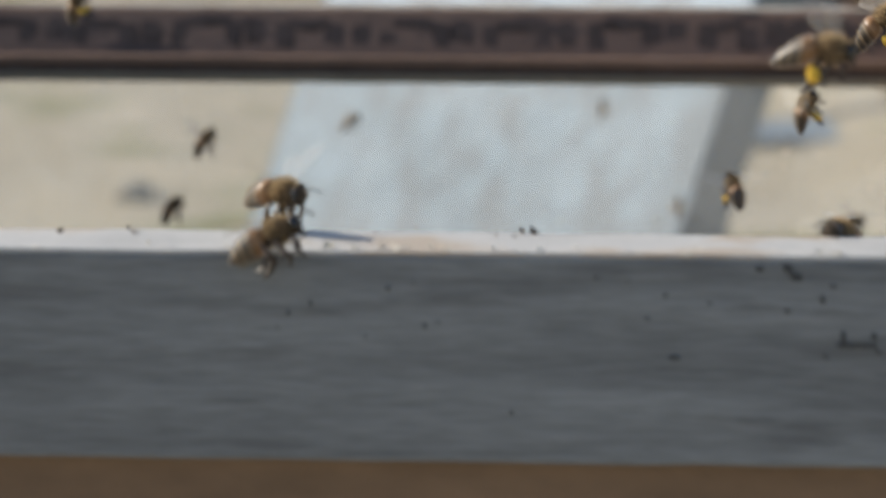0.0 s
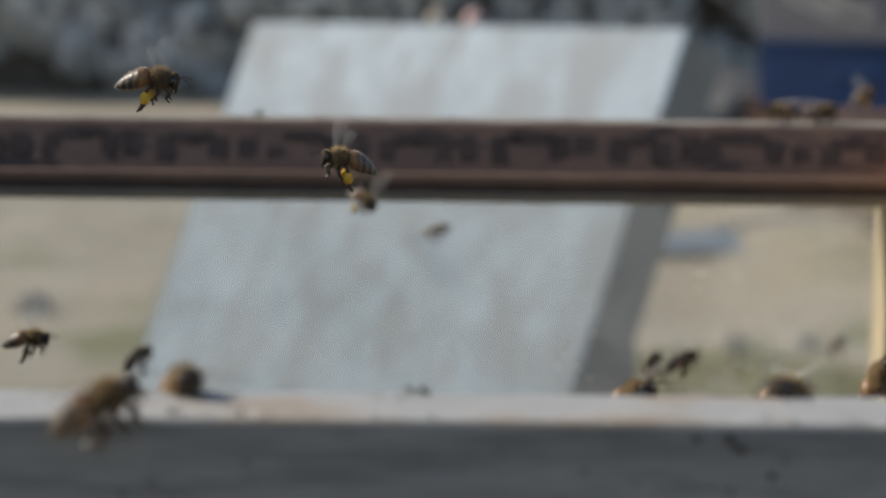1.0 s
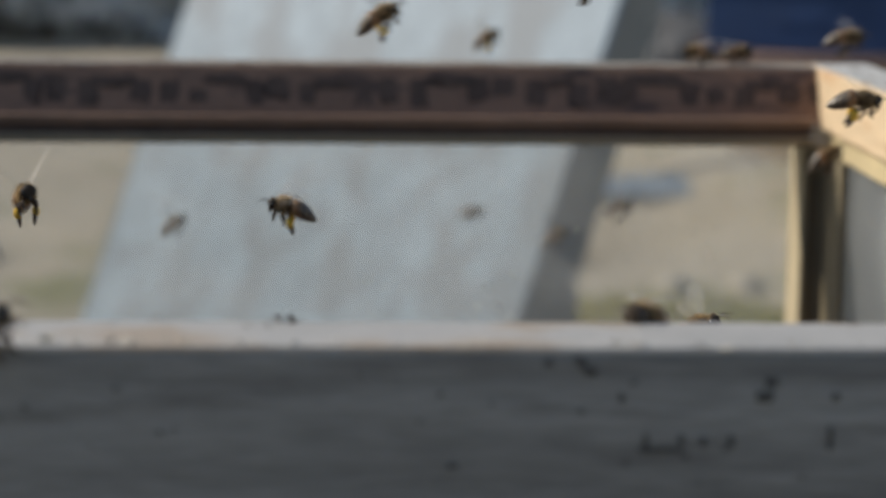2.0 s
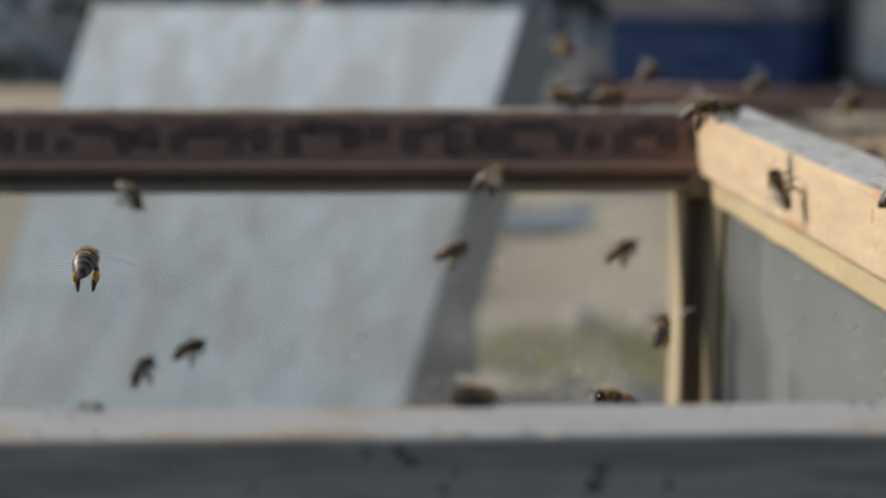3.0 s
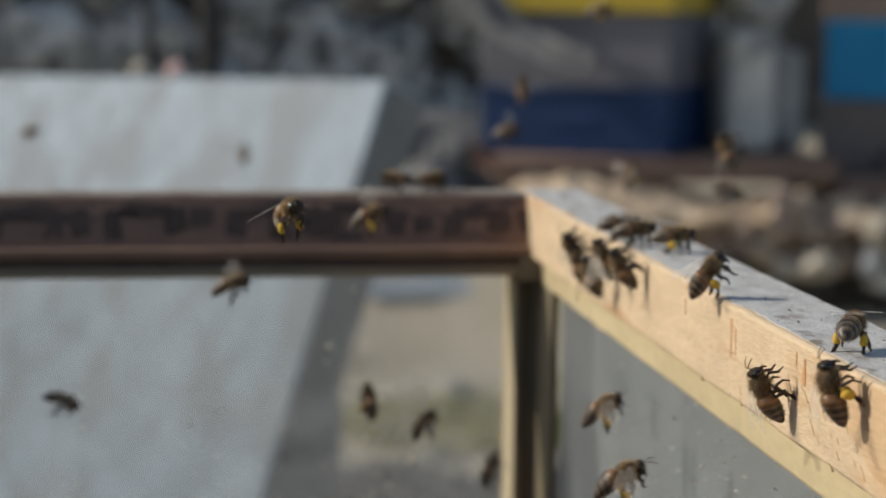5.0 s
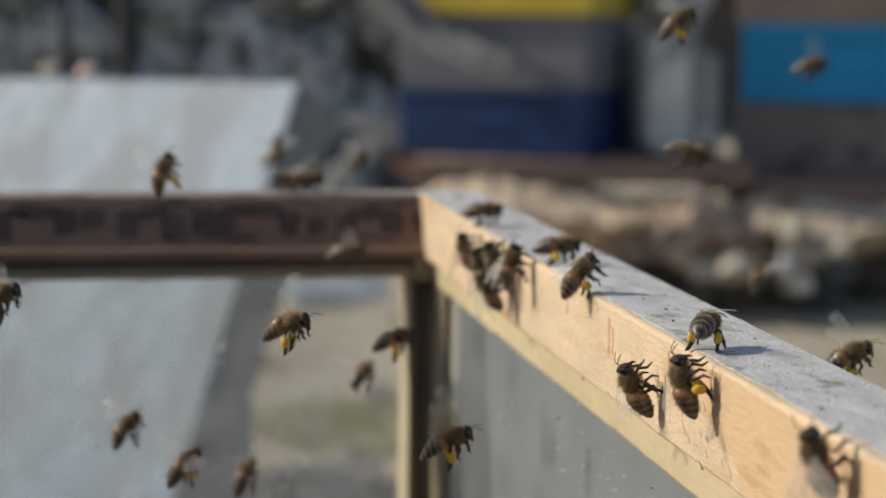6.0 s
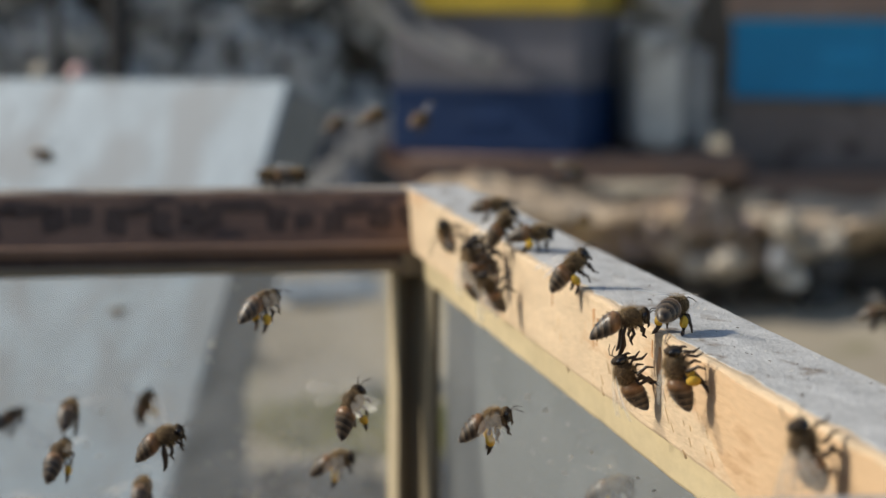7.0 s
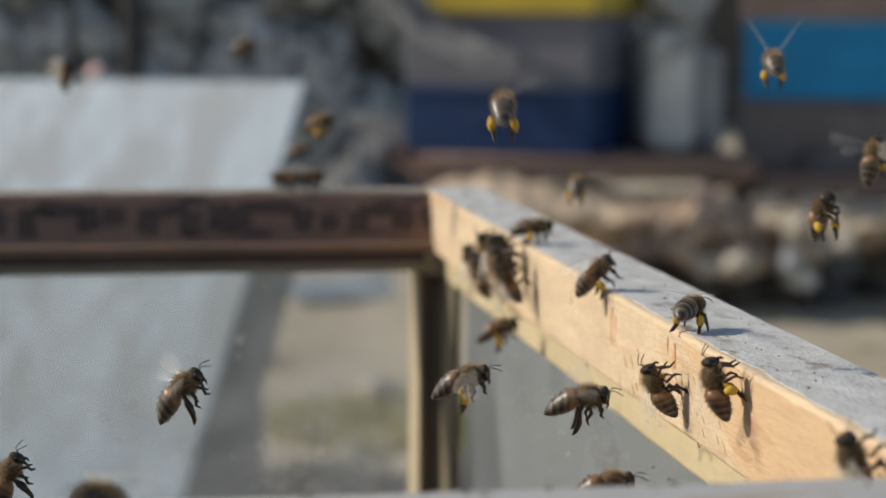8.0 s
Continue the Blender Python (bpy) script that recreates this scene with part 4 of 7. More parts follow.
# Each bee: its kind, and its way as seconds, place and turn.
BEES = [
    ("flying", [(0, -0.1947, -0.4321, 0.0062, 0, 2, -34), (0.1, -0.1949, -0.4274, 0.0051, 0, 3, -33), (0.4, -0.1984, -0.3427, -0.0144, 0, 14, -23), (0.5, -0.1986, -0.338, -0.0155, 0, 15, -22), (0.6667, -0.1741, -0.3497, -0.0143, 0, 3, -31), (0.8333, -0.1497, -0.3615, -0.013, 2, -8, -41), (1, -0.1252, -0.3732, -0.0118, 6, -19, -51), (1.5, -0.0931, -0.3873, -0.0044, 6, -19, -51), (2, -0.0486, -0.3341, 0.0265, 6, -19, -51), (2.5, 0.0017, -0.3487, 0.0514, 6, -19, -51), (2.6, -0.0194, -0.3363, 0.0449, 6, -19, -51), (2.9, -0.2435, -0.2091, -0.018, 6, -19, -51), (3, -0.2647, -0.1963, -0.0235, 6, -19, -51), (3.1, -0.2545, -0.1937, -0.0205, 6, -18, -47), (3.4, -0.1542, -0.1797, 0.0109, 7, -7, -8), (3.5, -0.1441, -0.177, 0.0139, 8, -6, -4), (3.6, -0.1564, -0.1607, 0.009, 8, -6, -4), (3.9, -0.2753, -0.0215, -0.0384, 8, -6, -4), (4, -0.2833, -0.0215, -0.0407, 8, -6, -4), (4.1, -0.281, -0.0243, -0.0386, 8, -6, -4), (4.4, -0.2274, -0.1175, -0.0041, 8, -6, -4), (4.5, -0.2221, -0.133, 0, 8, -6, -4), (4.6, -0.2118, -0.1281, -0.0013, 8, -6, -4), (4.9, -0.1074, -0.0905, -0.0149, 9, -10, -6), (5, -0.0971, -0.0855, -0.0162, 9, -10, -6), (5.5, -0.0965, -0.0924, -0.0277, 12, -27, -3), (6, -0.0967, -0.1246, -0.0481, 14, -43, -1), (6.5, -0.0852, -0.1317, -0.0584, 16, -60, 1), (6.733, -0.097, -0.1333, -0.0507, -3, -38, 47), (7, -0.1088, -0.1347, -0.0428, 0, -13, 77), (7.267, -0.0782, -0.1159, -0.0424, 5, -15, 34), (7.5, -0.0476, -0.097, -0.042, 9, -13, -8), (7.6, -0.0244, -0.0937, -0.0371, 9, -13, -8), (7.9, 0.2141, -0.0726, 0.0149, 9, -13, -8), (8, 0.2372, -0.0692, 0.0202, 9, -13, -8)]),
    ("flying_pollen", [(0, -0.1168, -0.4452, 0.0292, 0, 6, -7), (0.1, -0.1091, -0.4214, 0.0292, 0, 6, -7), (0.4, 0.0299, 0.0079, 0.0285, 5, 8, 1), (0.5, 0.0376, 0.0318, 0.0285, 5, 8, 1), (0.6, 0.0368, 0.0475, 0.0172, 4, 4, -1), (0.9, 0.0262, 0.2053, -0.1007, 9, -37, -18), (1, 0.0252, 0.2206, -0.1124, 10, -41, -21), (1.5, 0.0222, 0.1016, -0.1011, 10, -41, -21), (2, 0.0763, -0.0244, -0.064, 10, -41, -21), (2.5, 0.0891, -0.14, -0.0238, 10, -41, -21), (2.6, 0.0897, -0.1183, -0.0242, 9, -38, -19), (2.9, 0.0948, 0.1056, -0.0262, 7, -12, -4), (3, 0.0954, 0.1275, -0.0264, 7, -10, -3), (3.1, 0.0669, 0.1188, -0.024, 7, -10, -3), (3.4, -0.2403, 0.0144, 0.0011, 7, -10, -3), (3.5, -0.2688, 0.0058, 0.0036, 7, -10, -3), (3.6, -0.2482, 0.0345, 0.0039, 8, -14, -2), (3.9, -0.03, 0.3415, 0.0047, 13, -56, 7), (4, -0.0096, 0.37, 0.0047, 14, -59, 7), (4.1, -0.0009, 0.367, 0.0033, 14, -55, 6), (4.4, 0.0946, 0.364, -0.0178, 9, -5, -5), (4.5, 0.1033, 0.3607, -0.0193, 8, 0, -7), (4.6, 0.1011, 0.3465, -0.0184, 9, -5, -6), (4.9, 0.0747, 0.1832, -0.0072, 15, -55, 3), (5, 0.0725, 0.169, -0.0061, 16, -60, 4), (5.5, -0.0291, 0.0024, 0.0052, 16, -60, 4), (6, -0.0876, -0.1338, 0.02, 16, -60, 4), (6.5, -0.1641, -0.2918, 0.0337, 16, -60, 4), (6.6, -0.1686, -0.27, 0.0337, 16, -60, 4), (6.9, -0.2148, -0.0417, 0.0345, 16, -60, 4), (7, -0.2191, -0.0199, 0.0348, 16, -60, 4), (7.1, -0.1944, -0.0422, 0.0379, 16, -60, 4), (7.4, 0.0664, -0.2737, 0.0703, 16, -60, 4), (7.5, 0.0913, -0.2957, 0.073, 16, -60, 4), (7.6, 0.0894, -0.2898, 0.0698, 15, -60, 7), (7.9, 0.0673, -0.2408, 0.0334, 8, -58, 42), (8, 0.0655, -0.2349, 0.0301, 7, -57, 45)]),
    ("flying_pollen", [(0, -0.0953, -0.3651, 0.0275, 5, -32, -15), (0.1, -0.0933, -0.3584, 0.0249, 5, -32, -15), (0.4, -0.0658, -0.2856, 0, 5, -32, -15), (0.5, -0.0637, -0.2787, -0.0026, 5, -32, -15), (0.6, -0.0652, -0.2859, -0.0031, 5, -33, -18), (0.9, -0.0862, -0.3657, -0.0082, 8, -47, -53), (1, -0.0876, -0.3728, -0.0086, 8, -48, -56), (1.5, -0.0681, -0.3755, -0.0037, 2, -35, -35), (2, -0.0911, -0.3436, -0.0183, 2, -21, -19), (2.5, -0.0904, -0.3568, -0.0021, 6, -7, -3), (2.6, -0.0708, -0.3288, 0.0012, 6, -7, -3), (2.9, 0.1328, -0.0399, 0.0396, 6, -7, -3), (3, 0.1526, -0.0121, 0.043, 6, -7, -3), (3.1, 0.1501, -0.0179, 0.0391, 6, -7, -3), (3.4, 0.1165, -0.0923, 0.0002, 6, -7, -3), (3.5, 0.114, -0.0981, -0.0036, 6, -7, -3), (3.6, 0.1095, -0.0687, -0.0043, 7, -9, -3), (3.9, 0.0642, 0.247, -0.0122, 9, -28, -1), (4, 0.0596, 0.2763, -0.013, 9, -30, -1), (4.1, 0.0609, 0.2773, -0.0131, 9, -28, -2), (4.4, 0.0793, 0.3183, -0.0188, 8, -3, -6), (4.5, 0.0807, 0.3193, -0.0188, 8, 0, -7), (4.6, 0.0811, 0.3173, -0.0126, 8, 0, -7), (4.9, 0.0826, 0.2819, 0.054, 9, 0, -7), (5, 0.0831, 0.2799, 0.0602, 9, 0, -8), (5.5, 0.1112, 0.1559, 0.0648, 9, 0, -8), (6, 0.1679, 0.0654, 0.0795, 9, 0, -8), (6.5, 0.2051, -0.0408, 0.0515, 9, 0, -8), (6.6, 0.201, -0.0068, 0.0431, 9, 0, -8), (6.9, 0.1578, 0.3519, -0.0415, 9, 0, -10), (7, 0.1539, 0.3859, -0.0496, 9, 0, -10), (7.1, 0.1543, 0.3865, -0.0423, 9, -1, -10), (7.4, 0.1619, 0.3923, 0.0359, 9, -1, -10), (7.5, 0.1623, 0.3928, 0.0431, 9, -1, -10), (7.6, 0.1617, 0.3465, 0.0428, 9, -1, -10), (7.9, 0.1516, -0.1537, 0.0389, 9, -1, -10), (8, 0.1509, -0.2001, 0.0388, 9, -1, -10)]),
    ("flying_pollen", [(0, -0.0867, -0.2041, -0.0074, 9, -61, 1), (0.1, -0.0859, -0.1983, -0.0076, 10, -61, -1), (0.4, -0.0723, -0.1364, -0.0072, 19, -67, -30), (0.5, -0.0715, -0.1305, -0.0074, 20, -68, -34), (0.6667, -0.1062, -0.1768, -0.0004, 36, -40, -92), (0.8333, -0.1407, -0.2231, 0.0067, 20, -14, -130), (1, -0.1751, -0.2696, 0.0139, -8, -3, -171), (1.5, -0.1643, -0.261, -0.0171, -7, -5, -176), (2, -0.1688, -0.2124, -0.0164, -7, -6, 179), (2.5, -0.1465, -0.2199, -0.039, -6, -8, 175), (2.6, -0.1399, -0.221, -0.0392, -6, -8, 175), (2.9, -0.0709, -0.2373, -0.0419, -7, -8, 174), (3, -0.0642, -0.2384, -0.0425, -7, -8, 174), (3.167, -0.0655, -0.2152, -0.041, -3, -14, 115), (3.333, -0.0671, -0.1919, -0.0398, 5, -13, 55), (3.5, -0.0685, -0.1687, -0.0383, 8, -7, -4), (3.6, -0.0511, -0.1587, -0.0371, 8, -7, -4), (3.9, 0.1355, -0.0462, -0.0246, 8, -7, -4), (4, 0.153, -0.036, -0.0234, 8, -7, -4), (4.1, 0.123, -0.0463, -0.0168, 8, -7, -4), (4.4, -0.1845, -0.12, 0.0483, 8, -7, -4), (4.5, -0.2144, -0.1297, 0.0548, 8, -7, -4), (4.6, -0.2016, -0.1252, 0.0506, 8, -7, -4), (4.9, -0.0712, -0.0927, 0.0077, 9, -15, -6), (5, -0.0585, -0.0882, 0.0035, 9, -15, -6), (5.5, -0.0453, -0.0896, -0.0133, 5, -15, 23), (6, -0.0305, -0.0951, -0.0402, 1, -12, 52), (6.5, -0.0237, -0.101, -0.0534, 0, -9, 80), (6.733, -0.0531, 0.012, -0.0724, -5, -36, 50), (7, -0.0865, -0.024, -0.0625, 16, -60, 2), (7.267, -0.0857, 0.0546, -0.0336, -4, -38, 49), (7.5, -0.0887, -0.0158, 0.0236, -1, -13, 79), (7.733, -0.066, -0.0243, 0.0249, 0, -13, 24), (8, -0.04, -0.034, 0.0263, 0, -12, -39)]),
    ("flying_pollen", [(0, -0.1019, -0.1758, -0.0331, -2, -31, 109), (0.1, -0.1047, -0.1821, -0.0303, -2, -30, 108), (0.4, -0.1557, -0.2955, 0.0193, 0, -3, 91), (0.5, -0.1585, -0.3018, 0.0221, 0, -2, 90), (0.7333, -0.1811, -0.3011, 0.0263, 6, 1, 47), (1, -0.2069, -0.3002, 0.0311, 8, 9, -2), (1.5, -0.1274, -0.2436, 0.0393, 8, 9, -2), (2, -0.0399, -0.2408, 0.0118, 8, 9, -2), (2.5, 0.0385, -0.2061, 0.0213, 8, 9, -2), (2.733, 0.0027, -0.1684, -0.0128, 9, -5, 33), (3, -0.0335, -0.1303, -0.0463, 2, -18, 70), (3.267, -0.035, -0.1518, -0.0516, 4, -20, 34), (3.5, -0.0369, -0.174, -0.0571, 8, -20, -2), (3.6, -0.037, -0.1721, -0.0519, 8, -24, -3), (3.9, -0.0341, -0.1462, 0.0021, 14, -58, -11), (4, -0.0342, -0.1444, 0.0072, 16, -61, -12), (4.1, -0.0362, -0.1492, 0.0047, 15, -58, -11), (4.4, -0.0514, -0.1685, -0.0258, 9, -28, -4), (4.5, -0.0536, -0.1731, -0.0284, 9, -25, -3), (4.733, -0.054, -0.1023, -0.0439, 11, -40, 44), (5, -0.0544, -0.0309, -0.0596, -5, -50, 104), (5.5, -0.06, -0.0908, -0.0502, 10, -43, 60), (6, -0.0831, -0.1661, -0.0492, 14, -32, 24), (6.5, -0.1025, -0.2151, -0.0206, 10, -20, -8), (6.6, -0.1076, -0.2088, -0.0145, 10, -20, -8), (6.9, -0.1605, -0.1432, 0.05, 10, -20, -8), (7, -0.1654, -0.1369, 0.0562, 10, -20, -8), (7.1, -0.1457, -0.15, 0.0542, 10, -20, -8), (7.4, 0.0626, -0.285, 0.033, 10, -20, -8), (7.5, 0.0824, -0.2979, 0.0307, 10, -20, -8), (7.733, 0.0588, -0.2921, 0.0266, 3, -31, -43), (8, 0.0354, -0.2856, 0.0224, 5, -44, -82)]),
    ("flying_pollen", [(0, -0.0443, -0.024, -0.0701, 5, -10, 4), (0.1, -0.0482, -0.024, -0.0661, 5, -11, 4), (0.4, -0.083, -0.024, -0.026, 8, -20, 4), (0.5, -0.0866, -0.024, -0.0227, 8, -21, 4), (0.6, -0.0885, 0.0413, -0.028, 7, -24, 2), (0.9, -0.2057, 0.0404, -0.0053, 14, -60, -26), (1, -0.2167, 0.0406, -0.0036, 17, -63, -31), (1.5, -0.2038, 0.0377, -0.0194, 11, -56, -16), (2, -0.1562, 0.0459, -0.0083, 8, -47, -6), (2.5, -0.1576, 0.0359, -0.0157, 8, -39, 3), (2.6, -0.1513, 0.0315, -0.0176, 8, -37, 3), (2.9, -0.0875, -0.02, -0.039, 7, -12, -2), (3, -0.0812, -0.0246, -0.041, 7, -10, -3), (3.1, -0.08, -0.0263, -0.0419, 7, -10, -3), (3.4, -0.0744, -0.0575, -0.0526, 8, -6, -4), (3.5, -0.0732, -0.0592, -0.0534, 8, -6, -4), (3.6, -0.0705, -0.0624, -0.049, 8, -6, -4), (3.9, -0.0389, -0.0886, -0.002, 8, -10, -4), (4, -0.0362, -0.0917, 0.0025, 8, -10, -4), (4.1, -0.0348, -0.1027, 0.0064, 8, -10, -5), (4.4, -0.0141, -0.187, 0.0449, 8, -10, -5), (4.5, -0.0129, -0.1979, 0.0489, 8, -10, -5), (4.6, -0.0025, -0.1978, 0.0473, 8, -10, -5), (4.9, 0.1028, -0.2102, 0.0295, 8, -10, -5), (5, 0.1133, -0.21, 0.0279, 8, -10, -5), (5.5, 0.0594, -0.2308, 0.0184, 9, -14, -6), (6, 0.0476, -0.2676, -0.0079, 9, -18, -7), (6.5, -0.0072, -0.2879, 0.0001, 10, -22, -7), (6.6, -0.0108, -0.285, -0.0018, 10, -24, -5), (6.9, -0.0471, -0.2535, -0.0191, 10, -48, 29), (7, -0.0506, -0.2505, -0.0209, 9, -51, 33), (7.1, -0.0522, -0.2457, -0.0219, 10, -48, 29), (7.4, -0.0673, -0.1946, -0.0317, 10, -18, -5), (7.5, -0.0689, -0.1897, -0.0328, 9, -16, -8), (7.733, -0.0233, -0.1859, -0.0361, 15, -38, 17), (8, 0.0226, -0.1814, -0.0391, 6, -60, 53)]),
    ("flying", [(0, -0.2341, 0.1771, -0.0623, 5, -30, 8), (0.1, -0.2346, 0.1828, -0.0642, 5, -30, 8), (0.4, -0.2338, 0.2435, -0.0849, 8, -30, 6), (0.5, -0.2344, 0.2492, -0.0869, 8, -30, 6), (0.6, -0.2187, 0.2481, -0.083, 9, -27, 5), (0.9, -0.0558, 0.2339, -0.0375, 9, 15, -3), (1, -0.0402, 0.233, -0.0337, 8, 19, -4), (1.5, -0.0722, 0.2484, -0.0661, 8, 13, -4), (2, -0.1018, 0.2649, -0.0881, 7, 7, -4), (2.5, -0.1052, 0.2547, -0.0981, 6, 0, -4), (2.6, -0.0908, 0.2531, -0.0903, 6, 0, -4), (2.9, 0.0599, 0.2305, -0.0127, 7, 0, -4), (3, 0.0746, 0.2288, -0.0054, 7, 0, -4), (3.1, 0.0618, 0.2488, -0.0071, 7, -2, -4), (3.4, -0.0805, 0.4439, -0.0249, 8, -19, -2), (3.5, -0.0933, 0.4637, -0.0263, 8, -20, -2), (3.6, -0.0977, 0.4568, -0.0235, 8, -19, -2), (3.9, -0.1392, 0.3909, 0.0063, 8, -7, -5), (4, -0.1436, 0.3838, 0.0091, 8, -5, -5), (4.1, -0.136, 0.3848, 0.0069, 8, -5, -5), (4.4, -0.054, 0.4244, -0.0217, 8, -1, -6), (4.5, -0.0466, 0.4254, -0.024, 8, 0, -7), (4.733, -0.061, 0.4508, -0.0217, 21, -38, 9), (5, -0.0752, 0.4769, -0.0197, 23, -78, 27), (5.5, -0.0301, 0.4479, -0.0228, 24, -58, 12), (6, -0.0169, 0.366, -0.0125, 18, -39, 2), (6.5, -0.0075, 0.3373, -0.0047, 10, -20, -8), (6.6, -0.0163, 0.3316, -0.0048, 10, -16, -8), (6.9, -0.1113, 0.2728, -0.0063, 10, 25, -13), (7, -0.1202, 0.2673, -0.0063, 10, 29, -13), (7.267, -0.0489, 0.3081, -0.0635, 35, -26, 18), (7.5, 0.0221, 0.3492, -0.1211, -8, -83, 88), (7.6, 0.0307, 0.3042, -0.1057, -8, -83, 88), (7.9, 0.1163, -0.1812, 0.057, -8, -83, 88), (8, 0.1246, -0.2261, 0.0728, -8, -83, 88)]),
    ("flying", [(0, -0.2685, -0.024, -0.0429, 6, -44, 13), (0.2667, -0.3042, 0.1034, -0.0696, 10, -7, 4), (0.5, -0.2963, -0.024, -0.0573, 9, 31, -4), (0.6, -0.2926, -0.024, -0.0588, 9, 26, -3), (0.9, -0.2526, -0.024, -0.0722, 9, -25, 3), (1, -0.2488, -0.024, -0.0739, 9, -30, 4), (1.5, -0.2559, 0.0779, -0.0759, 8, -30, 3), (2, -0.2225, 0.0793, -0.065, 8, -30, 2), (2.5, -0.2288, 0.0875, -0.0211, 7, -29, 1), (2.733, -0.2109, 0.1029, -0.0324, 14, 15, -9), (3, -0.1829, -0.0213, -0.0257, 13, 59, -19), (3.267, -0.1889, 0.0949, -0.0467, 27, -6, 0), (3.5, -0.1787, -0.0214, -0.0364, 17, -71, 19), (3.733, -0.1843, 0.0867, -0.0657, 26, -8, 1), (4, -0.1742, -0.0215, -0.0592, 13, 54, -17), (4.267, -0.1769, 0.094, -0.0825, 13, 14, -10), (4.5, -0.1617, -0.0354, -0.0603, 9, -25, -3), (4.6, -0.1597, -0.0332, -0.057, 9, -23, -4), (4.9, -0.1444, 0.0643, -0.0283, 9, -2, -7), (5, -0.1418, 0.0635, -0.0238, 9, 0, -8), (5.5, -0.0155, 0.026, -0.0092, 9, 0, -8), (6, 0.1322, -0.0026, 0.0439, 9, 0, -8), (6.5, 0.2398, -0.0273, 0.0753, 9, 0, -8), (6.6, 0.2268, -0.0187, 0.0689, 9, 3, -8), (6.9, 0.0886, 0.0733, 0.0055, 11, 36, -15), (7, 0.0755, 0.0821, -0.0005, 11, 39, -15), (7.167, 0.077, 0.0774, -0.0281, -16, 27, -72), (7.333, 0.0783, 0.0728, -0.0557, -22, 2, -116), (7.5, 0.0796, 0.0682, -0.0834, -8, -20, -160), (7.6, 0.0795, 0.0359, -0.071, -8, -20, -160), (7.9, 0.0729, -0.3164, 0.0595, -8, -20, -160), (8, 0.0725, -0.3486, 0.0722, -8, -20, -160)]),
    ("flying", [(0, -0.2803, -0.024, -0.0667, 6, -44, 13), (0.1, -0.2744, -0.024, -0.0604, 7, -46, 12), (0.4, -0.224, 0.1031, -0.0113, 19, -69, -3), (0.5, -0.219, 0.1102, -0.0059, 22, -71, -6), (0.6, -0.2134, 0.1149, -0.0102, 19, -66, -4), (0.9, -0.157, -0.024, -0.0289, 8, -14, 1), (1, -0.1513, 0.1644, -0.0564, 8, -9, 0), (1.5, -0.1824, 0.1152, -0.0709, 4, 20, 9), (2, -0.177, 0.0773, -0.0591, 4, 48, 19), (2.5, -0.164, -0.0254, -0.0514, 25, 76, 47), (2.733, -0.1672, 0.0444, -0.0741, 2, 31, 12), (3, -0.1651, -0.0214, -0.0729, 7, -15, -2), (3.1, -0.1649, -0.0214, -0.0725, 7, -15, -2), (3.4, -0.1698, -0.0215, -0.0706, 8, -11, -3), (3.5, -0.1696, -0.0215, -0.0701, 8, -10, -4), (3.6, -0.1706, -0.0215, -0.0616, 8, -9, -4), (3.9, -0.181, 0.0134, 0.0309, 8, 8, -7), (4, -0.1819, 0.0102, 0.0408, 8, 10, -7), (4.1, -0.1899, 0.0089, 0.0346, 8, 10, -7), (4.4, -0.2556, -0.0327, -0.0261, 8, 10, -7), (4.5, -0.2624, -0.0353, -0.0316, 8, 10, -7), (4.733, -0.1403, 0.0296, -0.0688, 14, -20, 12), (5, -0.0142, -0.024, -0.0837, 9, -50, 36), (5.5, 0.0637, 0.0089, -0.0576, 9, -50, 36), (6, 0.1031, -0.0385, -0.0204, 9, -50, 36), (6.5, 0.1844, -0.0849, 0.0112, 9, -50, 36), (6.6, 0.1809, -0.0832, 0.0074, 11, -47, 31), (6.9, 0.1431, -0.063, -0.0298, 10, -4, -6), (7, 0.1395, -0.0611, -0.0337, 9, 0, -10), (7.267, 0.07, -0.0427, -0.0475, 17, -35, 0), (7.5, 0.0006, -0.0244, -0.0608, 20, -70, 9), (7.733, -0.0572, 0.0388, -0.0926, 17, -35, 0), (8, -0.114, -0.024, -0.0948, 9, -1, -9)]),
